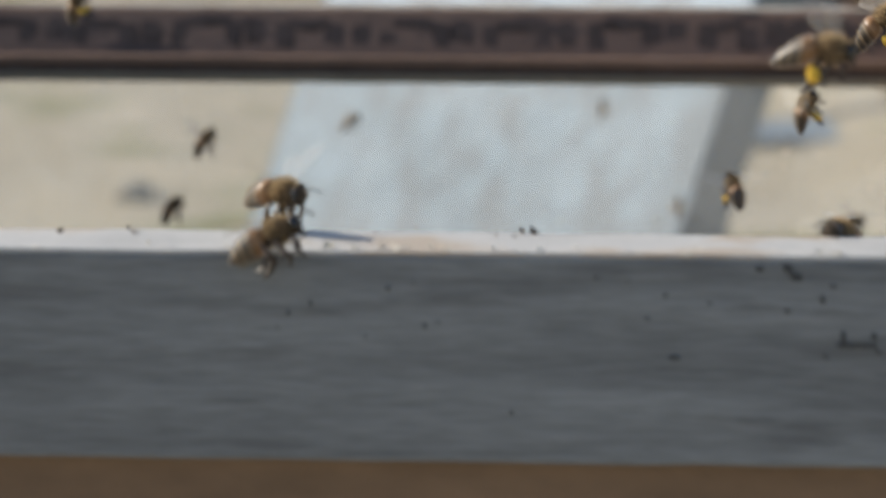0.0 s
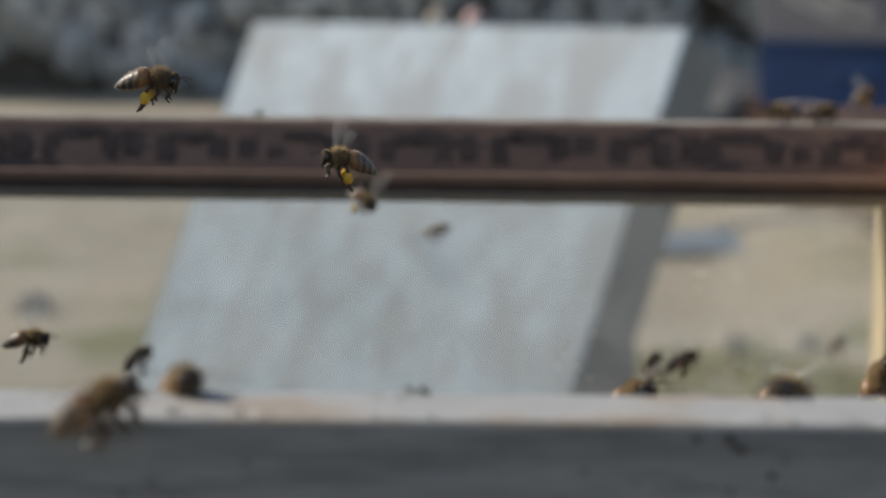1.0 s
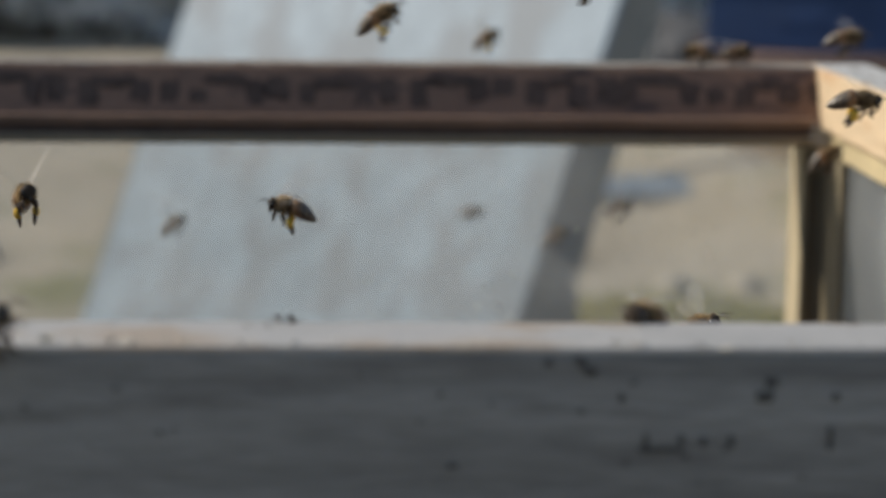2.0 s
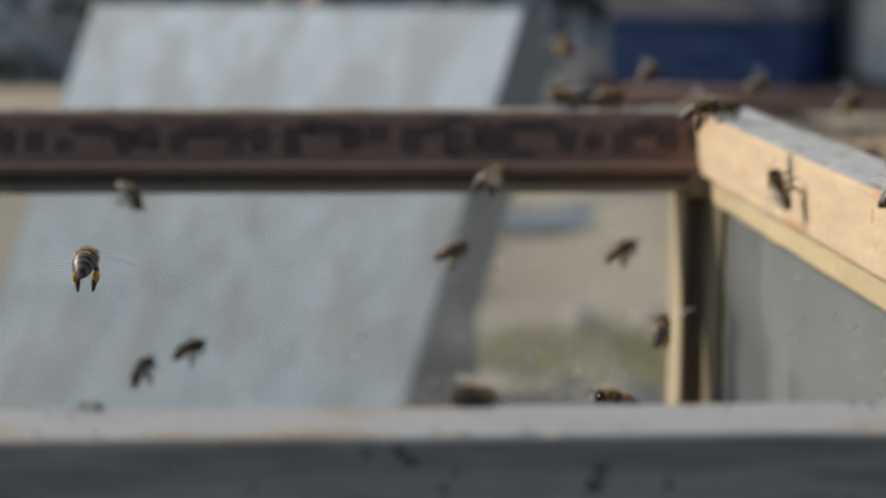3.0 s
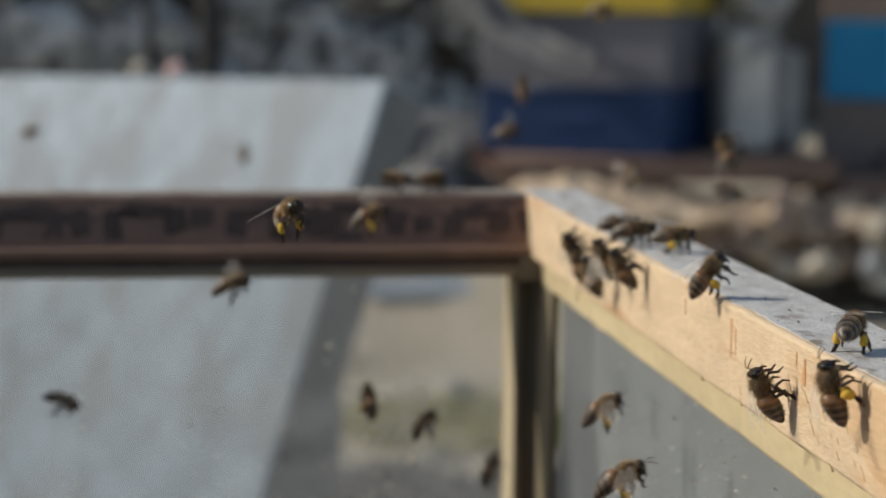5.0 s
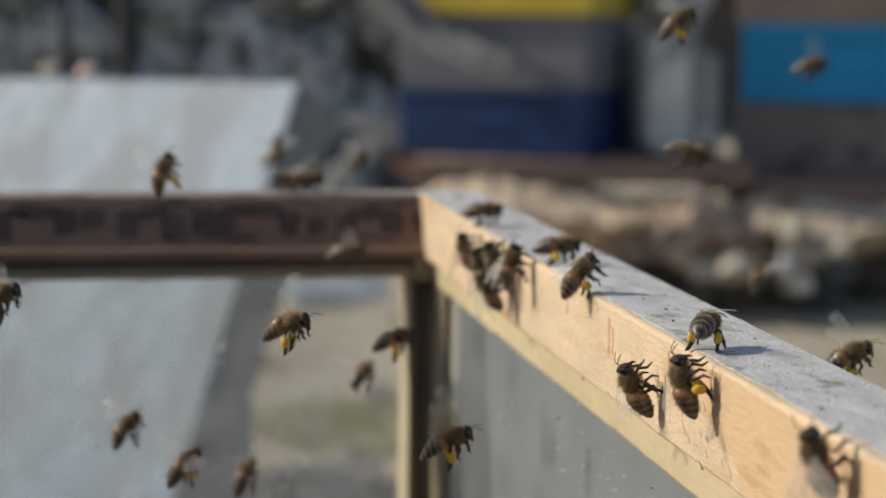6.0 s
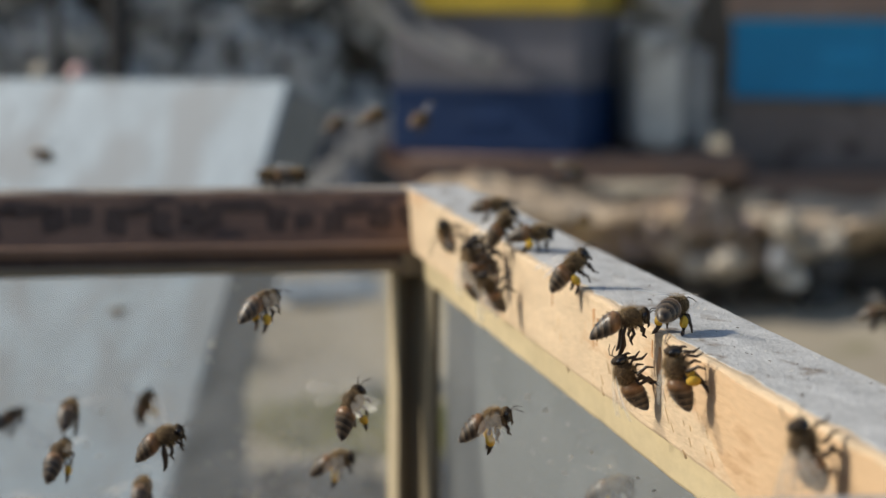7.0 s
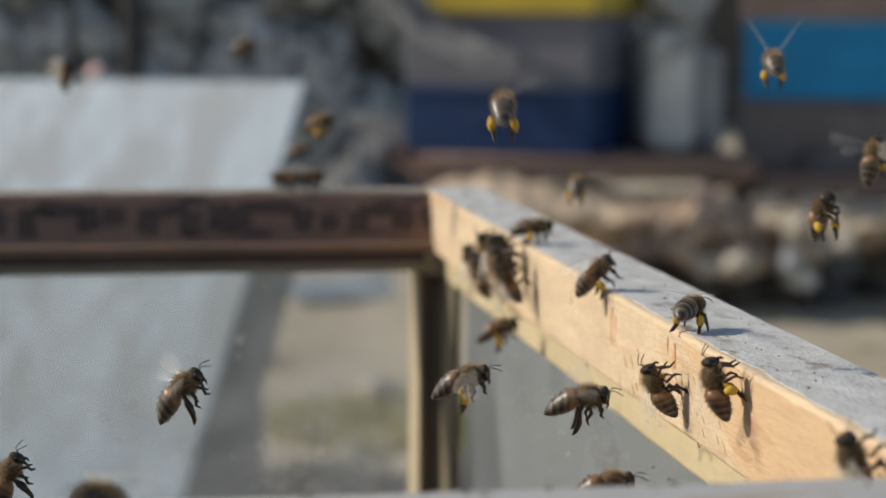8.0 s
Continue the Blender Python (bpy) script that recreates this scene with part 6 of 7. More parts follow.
    ("flying", [(0, 0.0033, -0.1422, 0.05, 0, -6, 11), (0.1, -0.0086, -0.1315, 0.0395, 1, -6, 11), (0.4, -0.1283, -0.024, -0.0669, 7, -10, 3), (0.5, -0.1407, -0.024, -0.0751, 8, -11, 3), (0.6, -0.1355, -0.024, -0.075, 8, -15, 4), (0.9, -0.0878, -0.024, -0.0745, 13, -56, 12), (1, -0.0837, -0.024, -0.0749, 13, -60, 13), (1.5, -0.0897, 0.0907, -0.086, 13, -41, 7), (2, -0.0798, 0.0693, -0.0674, 10, -23, 2), (2.5, -0.1206, -0.0254, -0.0397, 6, -4, -3), (2.6, -0.1254, -0.0246, -0.0431, 7, -8, -3), (2.9, -0.1763, -0.0223, -0.0764, 9, -41, 3), (3, -0.1809, -0.0214, -0.0793, 10, -44, 4), (3.1, -0.1741, -0.0214, -0.078, 11, -40, 2), (3.4, -0.1039, -0.0214, -0.0661, 9, 13, -16), (3.5, -0.096, -0.0214, -0.0647, 8, 17, -18), (3.6, -0.0986, -0.0214, -0.0675, 8, 16, -17), (3.9, -0.1204, -0.0215, -0.0947, 8, 1, -7), (4, -0.1228, -0.0215, -0.0972, 8, 0, -6), (4.1, -0.127, -0.0243, -0.0954, 8, -3, -6), (4.4, -0.1675, -0.0326, -0.0752, 9, -26, -3), (4.5, -0.1723, -0.0354, -0.0731, 9, -28, -3), (4.6, -0.1702, -0.0331, -0.0722, 10, -23, -4), (4.9, -0.1494, -0.0263, -0.0625, 10, 25, -11), (5, -0.147, -0.024, -0.0617, 10, 29, -11), (5.5, -0.0722, -0.0513, -0.0262, 10, 29, -11), (6, 0.047, -0.1526, 0.0246, 10, 29, -11), (6.5, 0.1577, -0.2034, 0.0441, 10, 29, -11), (6.6, 0.1382, -0.1494, 0.0315, 10, 27, -11), (6.9, -0.0665, 0.4195, -0.0948, 9, 2, -10), (7, -0.0857, 0.4738, -0.1065, 9, 0, -10), (7.1, -0.0837, 0.4727, -0.1095, 9, -1, -10), (7.4, -0.0584, 0.4623, -0.1408, 9, -1, -10), (7.5, -0.0564, 0.4612, -0.1436, 9, -1, -10), (7.6, -0.0403, 0.4081, -0.1269, 9, -1, -10), (7.9, 0.1222, -0.162, 0.053, 9, -1, -10), (8, 0.1379, -0.2149, 0.0705, 9, -1, -10)]),
    ("flying_pollen", [(0, -0.426, -0.0742, -0.0788, 0, -6, 169), (0.1667, -0.3542, 0.1113, -0.0556, 4, -7, 113), (0.3333, -0.2822, 0.2968, -0.0324, 7, -5, 57), (0.5, -0.2101, 0.4822, -0.0089, 7, -1, 1), (0.6, -0.1963, 0.4226, -0.0053, 7, -1, 1), (0.9, -0.0479, -0.2062, 0.0433, 7, -1, 1), (1, -0.0331, -0.2655, 0.0482, 7, -1, 1), (1.5, -0.0327, -0.3006, 0.0644, 7, -1, 1), (2, -0.0158, -0.3499, 0.0493, 7, -1, 1), (2.5, -0.012, -0.3635, 0.0513, 7, -1, 1), (2.6, -0.0086, -0.3559, 0.0513, 7, -1, 1), (2.9, 0.0247, -0.2794, 0.0545, 7, -1, 1), (3, 0.0282, -0.2717, 0.0546, 7, -1, 1), (3.267, -0.0053, -0.2623, 0.0443, 10, -18, 44), (3.5, -0.039, -0.2536, 0.0339, -2, -31, 93), (3.6, -0.0384, -0.2551, 0.0317, -2, -30, 92), (3.9, -0.0251, -0.2807, -0.0089, 0, -3, 84), (4, -0.0246, -0.2821, -0.0111, 0, -2, 84), (4.267, -0.0117, -0.2637, -0.0035, -3, -24, 43), (4.5, -0.0006, -0.2477, 0.0032, 11, -40, -1), (4.6, -0.0011, -0.2415, 0.0004, 11, -39, -1), (4.9, -0.0113, -0.1914, -0.0302, 10, -26, -4), (5, -0.0118, -0.1853, -0.0331, 10, -25, -4), (5.5, -0.0112, -0.1596, -0.0294, 10, -17, -6), (6, -0.0288, -0.1518, -0.0217, 10, -9, -8), (6.5, -0.0413, -0.1446, -0.0008, 9, 0, -10), (6.6, -0.0416, -0.1477, -0.0046, 9, -1, -10), (6.9, -0.0446, -0.1795, -0.0441, 9, -10, -9), (7, -0.045, -0.1825, -0.048, 9, -10, -9), (7.267, -0.0389, -0.1488, -0.0571, 12, -28, 30), (7.5, -0.0327, -0.1151, -0.066, 0, -43, 76), (7.6, -0.0423, -0.1307, -0.0571, 0, -43, 76), (7.9, -0.1473, -0.3084, 0.036, 0, -43, 76), (8, -0.1571, -0.3241, 0.0449, 0, -43, 76)]),
    ("flying", [(0, 0.0003, -0.2367, 0.05, 0, -6, 11), (0.1, -0.0248, -0.2371, 0.0474, 0, -6, 11), (0.4, -0.2827, -0.24, 0.0226, 0, -6, 11), (0.5, -0.3078, -0.2404, 0.0201, 0, -6, 11), (0.6, -0.3029, -0.2359, 0.0154, 1, -5, 10), (0.9, -0.2569, -0.1917, -0.0336, 7, 3, 0), (1, -0.252, -0.1872, -0.0385, 8, 4, -1), (1.5, -0.1279, -0.1462, -0.0149, 8, 4, -1), (2, -0.0106, -0.0965, 0.0167, 8, 4, -1), (2.5, 0.1235, -0.0683, 0.0442, 8, 4, -1), (2.6, 0.1117, -0.0649, 0.0371, 8, 2, -1), (2.9, -0.0154, -0.0322, -0.0336, 8, -18, -1), (3, -0.0273, -0.0284, -0.0403, 7, -20, -1), (3.1, -0.0251, -0.0224, -0.0402, 8, -21, -1), (3.4, -0.0175, -0.0212, -0.0329, 9, -29, 0), (3.5, -0.0164, -0.0212, -0.032, 9, -30, 0), (3.6, -0.0158, -0.0213, -0.0356, 9, -29, -1), (3.9, -0.0073, -0.0214, -0.0664, 8, -12, -4), (4, 0.0269, 0.1626, -0.1051, 8, -10, -4), (4.1, -0.0191, -0.0242, -0.063, 8, -10, -4), (4.4, -0.1996, -0.1437, 0.0362, 8, -10, -4), (4.5, -0.22, -0.1728, 0.0486, 8, -10, -4), (4.6, -0.2177, -0.1727, 0.0477, 8, -10, -4), (4.9, -0.1982, -0.1852, 0.0398, 8, -10, -4), (5, -0.196, -0.1852, 0.0391, 8, -10, -4), (5.5, -0.1453, -0.2197, 0.0152, 8, -14, -5), (6, -0.1244, -0.2227, 0, 9, -17, -7), (6.5, -0.1063, -0.2473, -0.0346, 10, -20, -8), (6.6, -0.105, -0.2472, -0.0341, 10, -20, -8), (6.9, -0.0897, -0.2457, -0.0284, 9, -20, -7), (7, -0.0884, -0.2456, -0.028, 9, -20, -7), (7.1, -0.0826, -0.252, -0.0261, 9, -19, -7), (7.4, -0.0208, -0.3178, -0.0051, 9, 0, -10), (7.5, -0.015, -0.3241, -0.0033, 9, 2, -10), (7.6, -0.0157, -0.3245, -0.0033, 9, 2, -10), (7.9, -0.0263, -0.3424, -0.0047, 9, -2, -9), (8, -0.0271, -0.3429, -0.0047, 9, -3, -9)]),
    ("flying_pollen", [(0, -0.0229, -0.2653, 0.05, 0, -6, 11), (0.1, -0.0197, -0.2428, 0.0497, 0, -6, 11), (0.4, 0.0193, -0.0051, 0.049, 0, -6, 11), (0.5, 0.0225, 0.0174, 0.0487, 0, -6, 11), (0.6, 0.0229, 0.0302, 0.0448, 1, -7, 11), (0.9, 0.0232, 0.1581, 0.0049, 7, -19, 3), (1, 0.0233, 0.1707, 0.0006, 8, -21, 2), (1.5, -0.0377, 0.2167, -0.0569, 8, -17, 1), (2, -0.1503, 0.2181, -0.0468, 7, -13, -1), (2.5, -0.2143, 0.2593, -0.1158, 6, -9, -3), (2.6, -0.215, 0.2144, -0.1021, 6, -9, -3), (2.9, -0.2236, -0.2633, 0.0347, 6, -9, -3), (3, -0.2241, -0.3083, 0.0478, 6, -9, -3), (3.267, -0.1926, -0.2934, 0.0131, 1, -6, 45), (3.5, -0.1652, -0.2802, -0.0171, 0, -2, 86), (3.6, -0.1525, -0.2731, -0.0128, 0, -4, 86), (3.9, 0.0761, -0.1429, 0.0616, -2, -31, 92), (4, 0.0887, -0.1358, 0.0656, -2, -32, 92), (4.1, 0.0638, -0.1434, 0.0602, -2, -32, 92), (4.4, -0.1917, -0.1921, 0.0004, -2, -32, 92), (4.5, -0.2167, -0.1995, -0.0052, -2, -32, 92), (4.6, -0.2182, -0.1882, -0.0047, -2, -32, 92), (4.9, -0.2376, -0.0828, 0.0011, -2, -32, 92), (5, -0.2391, -0.0714, 0.0015, -2, -32, 92), (5.5, -0.172, -0.1447, 0.0087, -8, -26, 119), (6, -0.1476, -0.2052, -0.0123, -10, -19, 144), (6.5, -0.0968, -0.2678, -0.0173, -9, -12, 169), (6.733, -0.1036, -0.2332, -0.029, -8, -23, 116), (7, -0.1105, -0.1986, -0.0405, 3, -28, 59), (7.1, -0.1016, -0.1852, -0.0339, 3, -31, 62), (7.4, -0.0068, -0.0436, 0.0374, -4, -59, 97), (7.5, 0.0021, -0.0302, 0.0441, -7, -61, 102), (7.6, 0.0032, -0.0341, 0.0425, -6, -58, 100), (7.9, 0.0238, -0.1039, 0.0141, 0, -8, 83), (8, 0.0249, -0.1078, 0.0125, 0, -5, 82)]),
    ("flying", [(0, 0.0001, -0.1922, 0.05, 0, -6, 11), (0.1, -0.001, -0.183, 0.0504, 0, -6, 11), (0.4, -0.0066, -0.0854, 0.0565, 0, -6, 11), (0.5, -0.0077, -0.0762, 0.0568, 0, -6, 11), (0.6, -0.0326, -0.0815, 0.0538, 0, -6, 11), (0.9, -0.2964, -0.1448, 0.0242, 0, -6, 11), (1, -0.321, -0.1507, 0.0212, 0, -6, 11), (1.5, -0.2355, -0.1919, 0.0276, 0, -6, 11), (2, -0.1063, -0.3012, 0.0414, 0, -6, 11), (2.5, -0.0059, -0.3655, 0.0513, 0, -6, 11), (2.6, 0.0012, -0.3473, 0.0515, 0, -6, 11), (2.9, 0.0739, -0.1588, 0.0564, 0, -6, 11), (3, 0.0811, -0.1406, 0.0565, 0, -6, 11), (3.267, 0.0256, -0.0517, 0.01, 14, 30, -7), (3.5, -0.0386, -0.0212, -0.0287, 18, 68, -25), (3.6, -0.0384, -0.0213, -0.03, 17, 67, -24), (3.9, -0.0333, -0.0214, -0.0439, 13, 55, -17), (4, -0.0331, -0.0214, -0.0454, 13, 54, -17), (4.167, -0.0373, 0.0217, -0.0428, -21, 40, -83), (4.333, -0.0508, 0.0005, -0.0304, -23, 14, -126), (4.5, -0.0643, -0.0207, -0.0179, -8, -7, -167), (4.667, -0.0543, -0.0196, -0.0353, 11, -9, -114), (4.833, -0.0446, -0.0186, -0.0528, 21, -25, -62), (5, -0.0355, -0.024, -0.069, 11, -42, -2), (5.5, -0.0531, -0.0638, -0.0679, 4, -37, 26), (6, -0.0651, -0.1154, -0.0636, 0, -31, 52), (6.5, -0.077, -0.1432, -0.0599, 1, -23, 75), (6.6, -0.0783, -0.1456, -0.0596, 0, -22, 75), (6.9, -0.0903, -0.1708, -0.0555, 0, -14, 80), (7, -0.0916, -0.1732, -0.0551, -1, -13, 80), (7.267, -0.0818, -0.1648, -0.0423, 0, -26, 40), (7.5, -0.0718, -0.1563, -0.0294, 11, -36, -5), (7.6, -0.076, -0.166, -0.0291, 11, -38, -4), (7.9, -0.124, -0.2816, -0.0267, 15, -58, 1), (8, -0.1282, -0.2913, -0.0264, 16, -60, 2)]),
    ("flying", [(0, 0.0499, -0.0316, -0.0056, 0, -6, 11), (0.1, 0.0407, -0.0277, -0.0089, 1, -2, 10), (0.4, -0.0575, -0.024, -0.0367, 9, 35, -4), (0.5, -0.0668, -0.024, -0.0393, 10, 39, -5), (0.6, -0.0675, -0.024, -0.0423, 10, 34, -5), (0.9, -0.0724, -0.024, -0.0703, 8, -11, 1), (1, -0.0728, -0.024, -0.0731, 8, -16, 1), (1.5, -0.0624, 0.096, -0.0832, 8, -10, 0), (2, -0.053, 0.0914, -0.0603, 7, -5, -2), (2.5, -0.0813, 0.1029, -0.0242, 6, 0, -4), (2.6, -0.0734, 0.1086, -0.0217, 6, -1, -4), (2.9, 0.0067, 0.1625, 0.0018, 7, -18, -2), (3, 0.0145, 0.168, 0.0041, 7, -20, -1), (3.1, 0.0089, 0.1671, 0.0026, 7, -20, -3), (3.4, -0.058, 0.144, -0.0125, 8, -22, -22), (3.5, -0.0636, 0.1432, -0.014, 8, -22, -23), (3.6, -0.0574, 0.1404, -0.0152, 8, -22, -22), (3.9, 0.012, 0.1187, -0.0282, 8, -20, -5), (4, 0.0182, 0.1159, -0.0295, 8, -20, -3), (4.267, -0.0088, 0.1107, -0.0043, 1, -32, -40), (4.5, -0.0358, 0.1071, 0.0205, 4, -45, -83), (4.667, -0.0161, 0.1213, 0.0236, 27, -53, -50), (4.833, 0.0039, 0.1355, 0.0268, 44, -69, -12), (5, 0.0236, 0.1498, 0.03, -3, -83, 86), (5.5, -0.0105, 0.1582, 0.02, -1, -73, 82), (6, -0.0322, 0.1644, 0.0058, 0, -63, 81), (6.5, -0.0452, 0.1718, 0.0192, -1, -54, 80), (6.733, -0.0211, 0.1345, 0.0196, 15, -33, 29), (7, 0.003, 0.0971, 0.0197, 9, -10, -9), (7.1, 0.0104, 0.1017, 0.0159, 9, -7, -9), (7.4, 0.0901, 0.1525, -0.0243, 10, 26, -13), (7.5, 0.0974, 0.1572, -0.0283, 10, 29, -13), (7.6, 0.1074, 0.1411, -0.0209, 10, 29, -13), (7.9, 0.2077, -0.0425, 0.056, 10, 29, -13), (8, 0.2175, -0.0586, 0.0636, 10, 29, -13)]),
    ("resting", [(0, -0.1941, -0.4482, 0.0032, -20, -24, 6), (0.5, -0.1941, -0.4482, 0.0032, -20, -24, 6), (8, -0.1941, -0.4482, 0.0032, -20, -24, 6)]),
    ("resting", [(0, -0.112, -0.4275, 0.0002, 3, -13, -119), (2.5, -0.112, -0.4275, 0.0002, 3, -13, -119), (8, -0.112, -0.4275, 0.0002, 3, -13, -119)]),
    ("resting", [(0, -0.006, -0.2959, -0.009, -163, -67, 165), (4.5, -0.006, -0.2959, -0.009, -163, -67, 165), (5, -0.006, -0.294, -0.009, -167, -68, 168), (6.5, -0.006, -0.2912, -0.0085, -169, -68, 171), (7, -0.006, -0.2994, -0.0078, -166, -68, 168), (7.5, -0.006, -0.2952, -0.0104, -154, -66, 157), (8, -0.006, -0.3085, -0.009, -154, -66, 157)]),
    ("resting_pollen", [(0, -0.006, -0.3169, -0.0025, -153, -80, 143), (4.5, -0.006, -0.3169, -0.0025, -153, -80, 143), (5, -0.006, -0.3341, -0.0008, -158, -80, 148), (6.5, -0.006, -0.3223, -0.0019, 171, -82, 179), (7, -0.006, -0.3326, -0.0008, 177, -82, 173), (7.5, -0.006, -0.3346, -0.0008, -157, -80, 147), (8, -0.006, -0.3468, -0.0013, -153, -80, 144)]),
    ("resting_pollen", [(0, 0.0068, -0.3083, 0.0049, 0, 0, 59), (5, 0.0068, -0.3083, 0.0049, 0, 0, 59), (6.5, 0.0032, -0.3059, 0.0049, 0, 0, 58), (7, 0.0033, -0.3006, 0.0049, 0, 0, 54), (7.5, 0.0017, -0.2907, 0.0049, 0, 0, 98), (8, 0.0033, -0.3024, 0.0049, 0, 0, 53)]),
    ("resting_pollen", [(0, -0.001, -0.2444, 0.0045, 3, -20, -3), (4, -0.001, -0.2444, 0.0045, 3, -20, -3), (4.5, -0.0011, -0.2432, 0.0065, 3, -25, -3), (5, -0.0016, -0.2397, 0.0067, 0, -48, 0), (6.5, -0.0015, -0.2324, 0.0052, 2, -46, -3), (7, -0.0014, -0.239, 0.0056, 3, -42, -4), (7.5, -0.0014, -0.2362, 0.0056, 3, -43, -4), (8, -0.0014, -0.2446, 0.005, 3, -42, -3)]),
    ("resting_pollen", [(0, 0.1562, 0.0053, 0.0945, 0, 0, -2), (2.9, 0.1462, 0.0153, 0.0895, 0, 0, -2), (3.5, 0.0112, -0.1749, 0.0049, 0, 0, -2), (4, 0.0092, -0.1778, 0.0049, 0, 0, -6), (4.5, 0.0116, -0.1599, 0.0049, 0, 0, -7), (5, 0.0114, -0.1609, 0.0049, 0, 0, -6), (6.5, 0.0042, -0.1909, 0.0049, 0, 0, -8), (7, 0.0053, -0.1737, 0.0049, 0, 0, -9), (7.5, 0.0052, -0.1735, 0.0049, 0, 0, -8), (8, 0.0042, -0.1549, 0.0049, 0, 0, -7)]),
    ("resting", [(0, 0.1514, 0.0196, 0.1138, 0, 0, -3), (2.4, 0.1414, 0.0296, 0.1088, 0, 0, -3), (3, 0.0042, -0.0344, 0.0049, 0, 0, -3), (4, 0.0042, -0.1105, 0.0049, 0, 0, -4), (4.5, 0.0054, -0.1413, 0.0049, 0, 0, -7), (5, 0.0045, -0.1473, 0.0049, 0, 0, -7), (5.733, -0.0021, -0.1658, 0.002, 2, -48, -2), (6.5, -0.0087, -0.1842, -0.0008, -160, -83, 165), (7, -0.0016, -0.1658, 0.0071, 1, -50, -2), (7.5, 0.0114, -0.1218, 0.0049, 0, 0, -12), (7.733, 0.0013, -0.1398, 0.002, 5, -48, -7), (8, -0.0087, -0.1579, -0.0008, -175, -84, 180)]),
    ("resting", [(0, -0.0072, -0.1508, -0.0037, -125, -71, 153), (2.5, -0.0072, -0.1508, -0.0037, -125, -71, 153), (3, -0.0072, -0.147, -0.006, -131, -72, 158), (3.5, -0.0072, -0.1466, -0.0066, -146, -73, 173), (4, -0.0072, -0.148, -0.0018, -144, -73, 171), (4.5, -0.0072, -0.1455, -0.0027, -148, -73, 174), (5, -0.0072, -0.1521, -0.0008, -145, -73, 172), (6.5, -0.0072, -0.1481, -0.0039, -151, -73, 178), (7, -0.0072, -0.147, -0.0044, -154, -73, -180), (7.5, -0.0072, -0.1153, -0.0099, -163, -73, -171), (8, -0.0072, -0.1155, -0.0081, -160, -73, -174)]),
    ("resting", [(0, 0.1618, 0.0324, 0.094, -147, -64, 169), (2.9, 0.1518, 0.0424, 0.089, -147, -64, 169), (3.5, -0.0081, -0.1706, -0.0008, -147, -64, 169), (4, -0.0081, -0.1084, -0.0158, -154, -65, 176), (4.5, -0.0081, -0.1266, -0.011, -162, -65, -177), (5, -0.0081, -0.116, -0.0027, 146, -51, -132), (6.5, -0.0081, -0.1735, -0.011, -148, -64, 170), (7, -0.0081, -0.1758, -0.0077, -147, -64, 170), (7.5, -0.0081, -0.1769, -0.006, -151, -64, 173), (8, -0.0081, -0.1705, -0.0067, -151, -64, 173)]),
    ("resting", [(0, 0.1748, 0.0204, 0.0919, 150, -76, 171), (4.4, 0.1648, 0.0304, 0.0869, 150, -76, 171), (5, -0.0071, -0.1364, -0.0069, 150, -76, 171), (6.5, -0.0071, -0.1115, -0.0011, 75, -59, -118), (7, -0.0071, -0.1105, -0.0013, 67, -49, -111), (7.5, -0.0071, -0.1252, -0.0028, 52, -5, -104), (7.733, -0.0071, -0.1275, -0.0066, 65, -46, -110), (8, -0.0071, -0.1299, -0.0104, 138, -76, -177)]),
    ("resting", [(0, 0.1581, 0.0083, 0.0861, 0, 0, -6), (4.4, 0.1481, 0.0183, 0.0811, 0, 0, -6), (5, 0.0042, -0.1305, 0.0049, 0, 0, -6), (6.5, 0.0042, -0.0849, 0.0049, 0, 0, -9), (7, 0.0093, -0.1014, 0.0049, 0, 0, -9), (7.267, 0.0016, -0.131, 0.002, 0, -53, -3), (7.5, -0.006, -0.1606, -0.0008, -163, -74, 164), (8, -0.006, -0.1546, -0.0008, -159, -74, 160)]),
    ("resting", [(0, -0.0058, -0.3923, -0.0008, -144, -72, -174), (6.5, -0.0058, -0.3923, -0.0008, -144, -72, -174), (7, -0.0058, -0.396, -0.0008, -142, -72, -175), (7.5, -0.0058, -0.3991, -0.0008, -134, -72, 177), (8, -0.0058, -0.4138, -0.0008, -133, -72, 176)]),
    ("resting", [(0, 0.1519, 0.0272, 0.1119, -178, -65, 171), (3.4, 0.1419, 0.0372, 0.1069, -178, -65, 171), (4, -0.0068, -0.1582, -0.0008, -178, -65, 171), (5, -0.0068, -0.1713, -0.0008, 177, -65, 175), (6.5, -0.0068, -0.1532, -0.0008, 179, -65, 173), (7, -0.0068, -0.1575, -0.0008, 175, -65, 177), (7.5, -0.0068, -0.1463, -0.0027, 166, -65, -176), (8, -0.0068, -0.1373, -0.0022, 164, -65, -173)]),
    ("resting", [(0, -0.0404, 0.009, 0.0049, 0, 0, 171), (2.5, -0.0404, 0.009, 0.0049, 0, 0, 171), (3.5, -0.0449, 0.009, 0.0049, 0, 0, 171), (5, -0.0435, 0.009, 0.0049, 0, 0, 170), (6.5, -0.0437, 0.009, 0.0049, 0, 0, 169), (8, -0.0491, 0.009, 0.0049, 0, 0, 170)]),
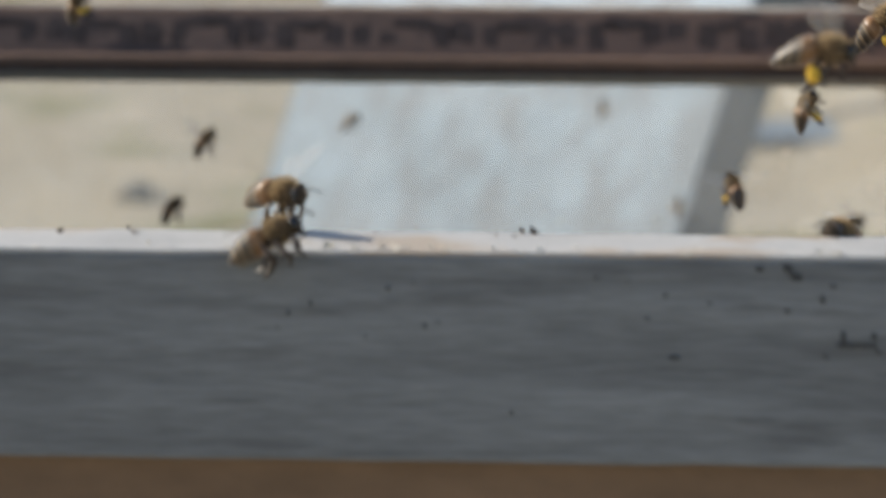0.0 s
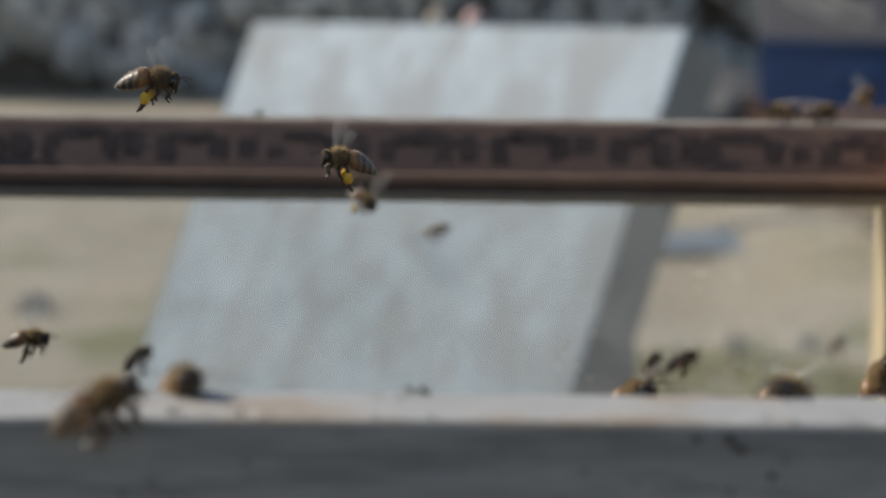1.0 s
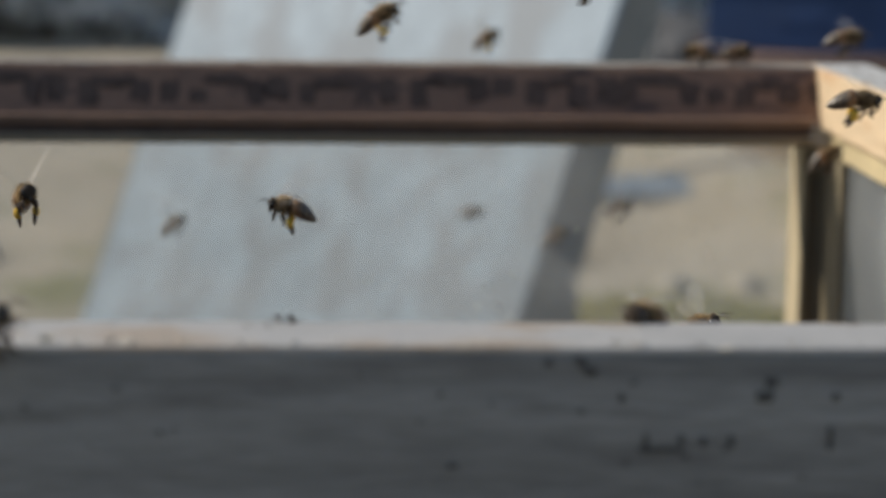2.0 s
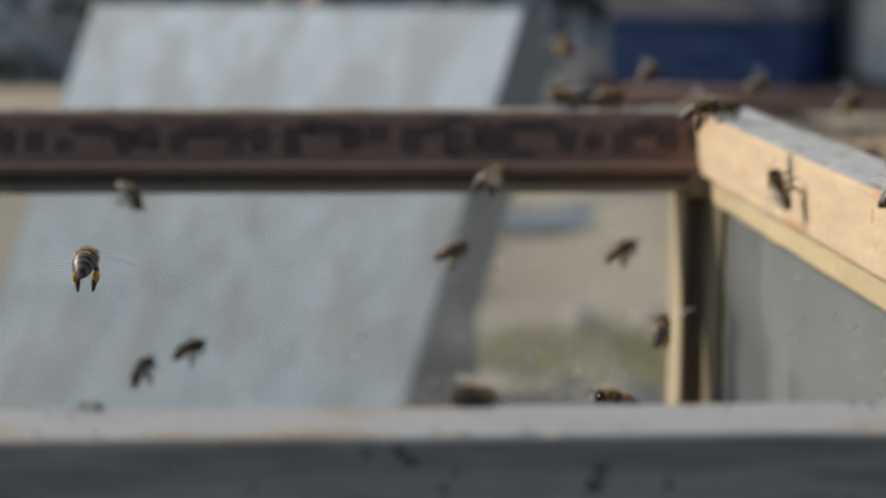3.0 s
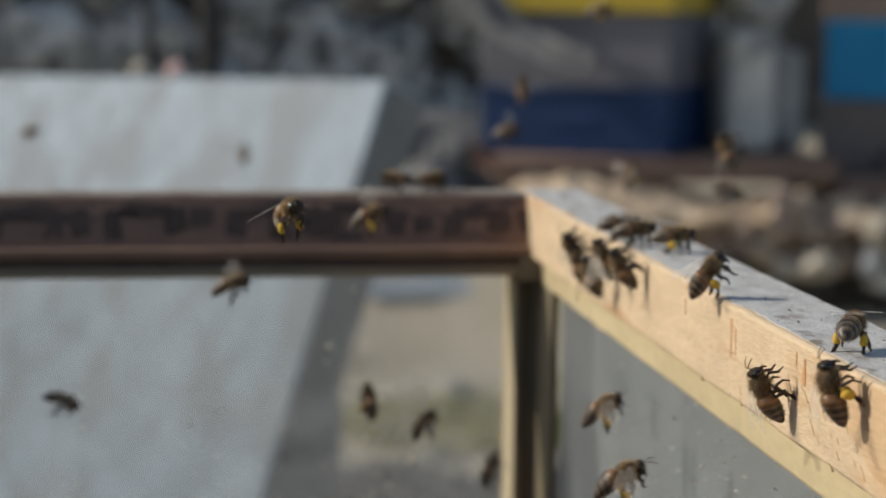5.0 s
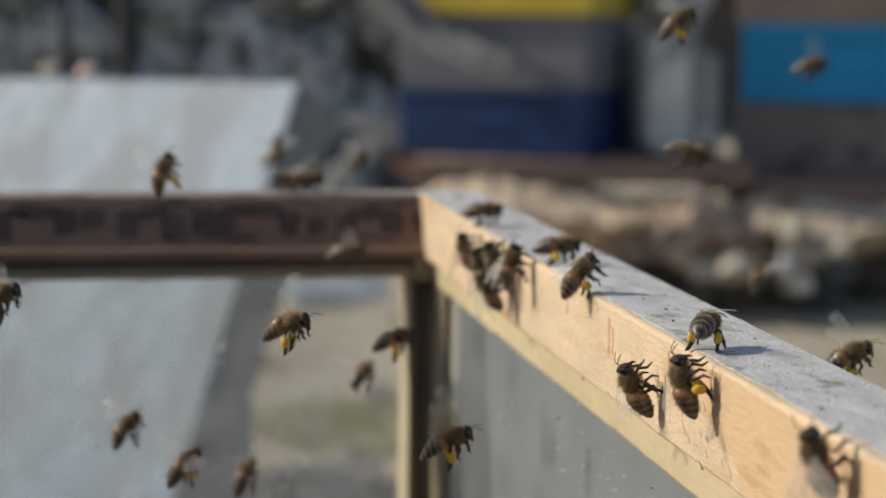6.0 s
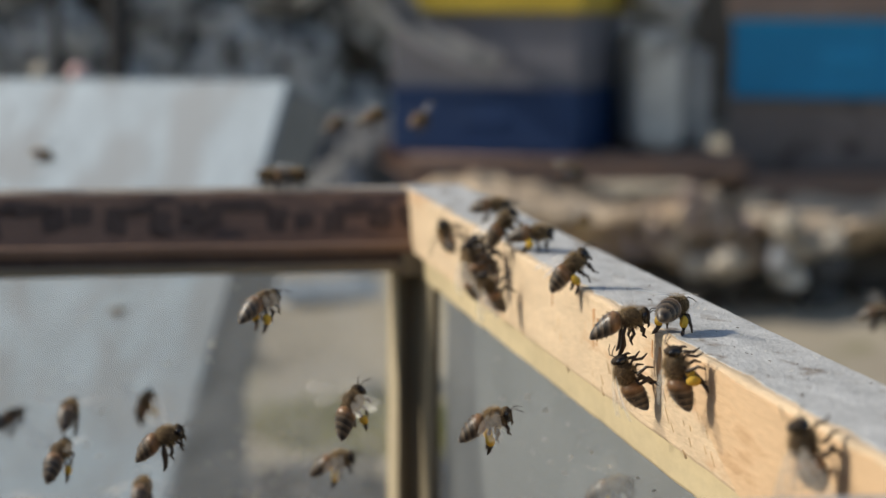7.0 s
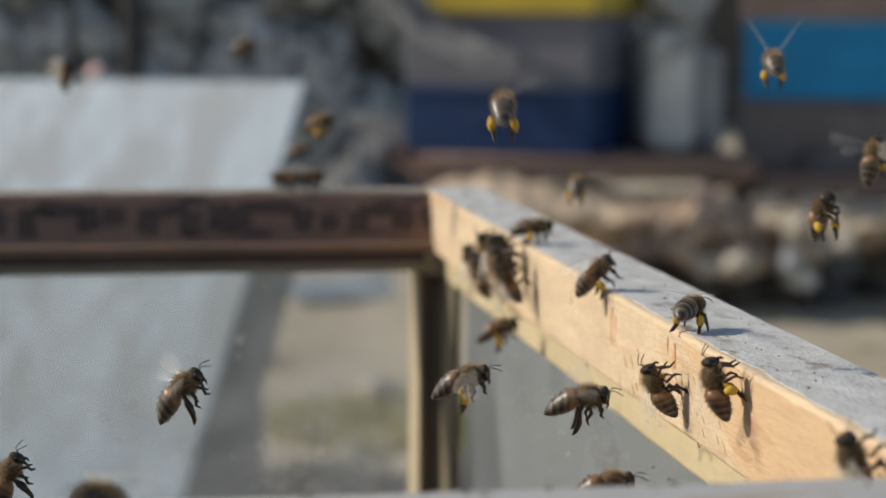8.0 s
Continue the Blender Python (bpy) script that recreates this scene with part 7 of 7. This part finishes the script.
    ("resting", [(0, -0.024, 0.009, 0.0049, 0, 0, -1), (2.5, -0.024, 0.009, 0.0049, 0, 0, -1), (3.5, -0.0285, 0.009, 0.0049, 0, 0, -3), (4, -0.0277, 0.009, 0.0049, 0, 0, -4), (4.5, -0.0242, 0.009, 0.0049, 0, 0, -6), (5, -0.029, 0.009, 0.0049, 0, 0, -8), (6.5, -0.0346, 0.009, 0.0049, 0, 0, -9), (8, -0.0386, 0.009, 0.0049, 0, 0, -7)]),
    ("resting_pollen", [(0, 0.158, 0.0132, 0.0919, -159, -82, 151), (4.4, 0.148, 0.0232, 0.0869, -159, -82, 151), (5, -0.0063, -0.1178, -0.0063, -159, -82, 151), (6.5, -0.0063, -0.1465, -0.0073, -180, -83, 171), (7, -0.0063, -0.1441, -0.0085, 160, -83, -168), (7.5, -0.0063, -0.1289, -0.0097, 134, -81, -142), (8, -0.0063, -0.1214, -0.0093, -172, -83, 164)]),
    ("resting", [(0, 0.1788, 0.0243, 0.1076, 159, -73, 173), (4.6, 0.1688, 0.0343, 0.1026, 159, -73, 173), (5.2, -0.0089, -0.1563, -0.0039, 159, -73, 173), (6.5, -0.0089, -0.1475, -0.0025, 155, -73, 178), (7, -0.0089, -0.161, -0.0019, 160, -73, 172), (7.5, -0.0089, -0.1608, -0.0064, 159, -73, 173), (8, -0.0089, -0.1671, -0.0025, 173, -72, 160)]),
]
# end of bee ways


bees = []
for kind, ways in BEES:
    taken = any(k == kind for k, _, _ in bees)
    bees.append((kind, copy_thing(KINDS[kind], Matrix()) if taken else KINDS[kind], ways))


def motions():
    rnd = random.Random(11)
    for kind, bee, ways in bees:
        walk(bee, [(t, pose(x, y, z, rx, ry, rz)) for t, x, y, z, rx, ry, rz in ways])
        if kind.startswith("flying"):
            phase = rnd.randrange(4)
            for wing in [c for c in bee.children if c.name.startswith("forewing")]:
                sd = 1 if wing.matrix_basis.translation.y > 0 else -1
                lifts = (55, 12, -20, 30)
                walk(wing, [(i / 30, wing_pose(sd, True, lifts[(i + phase) % 4])) for i in range(241)])


motions()
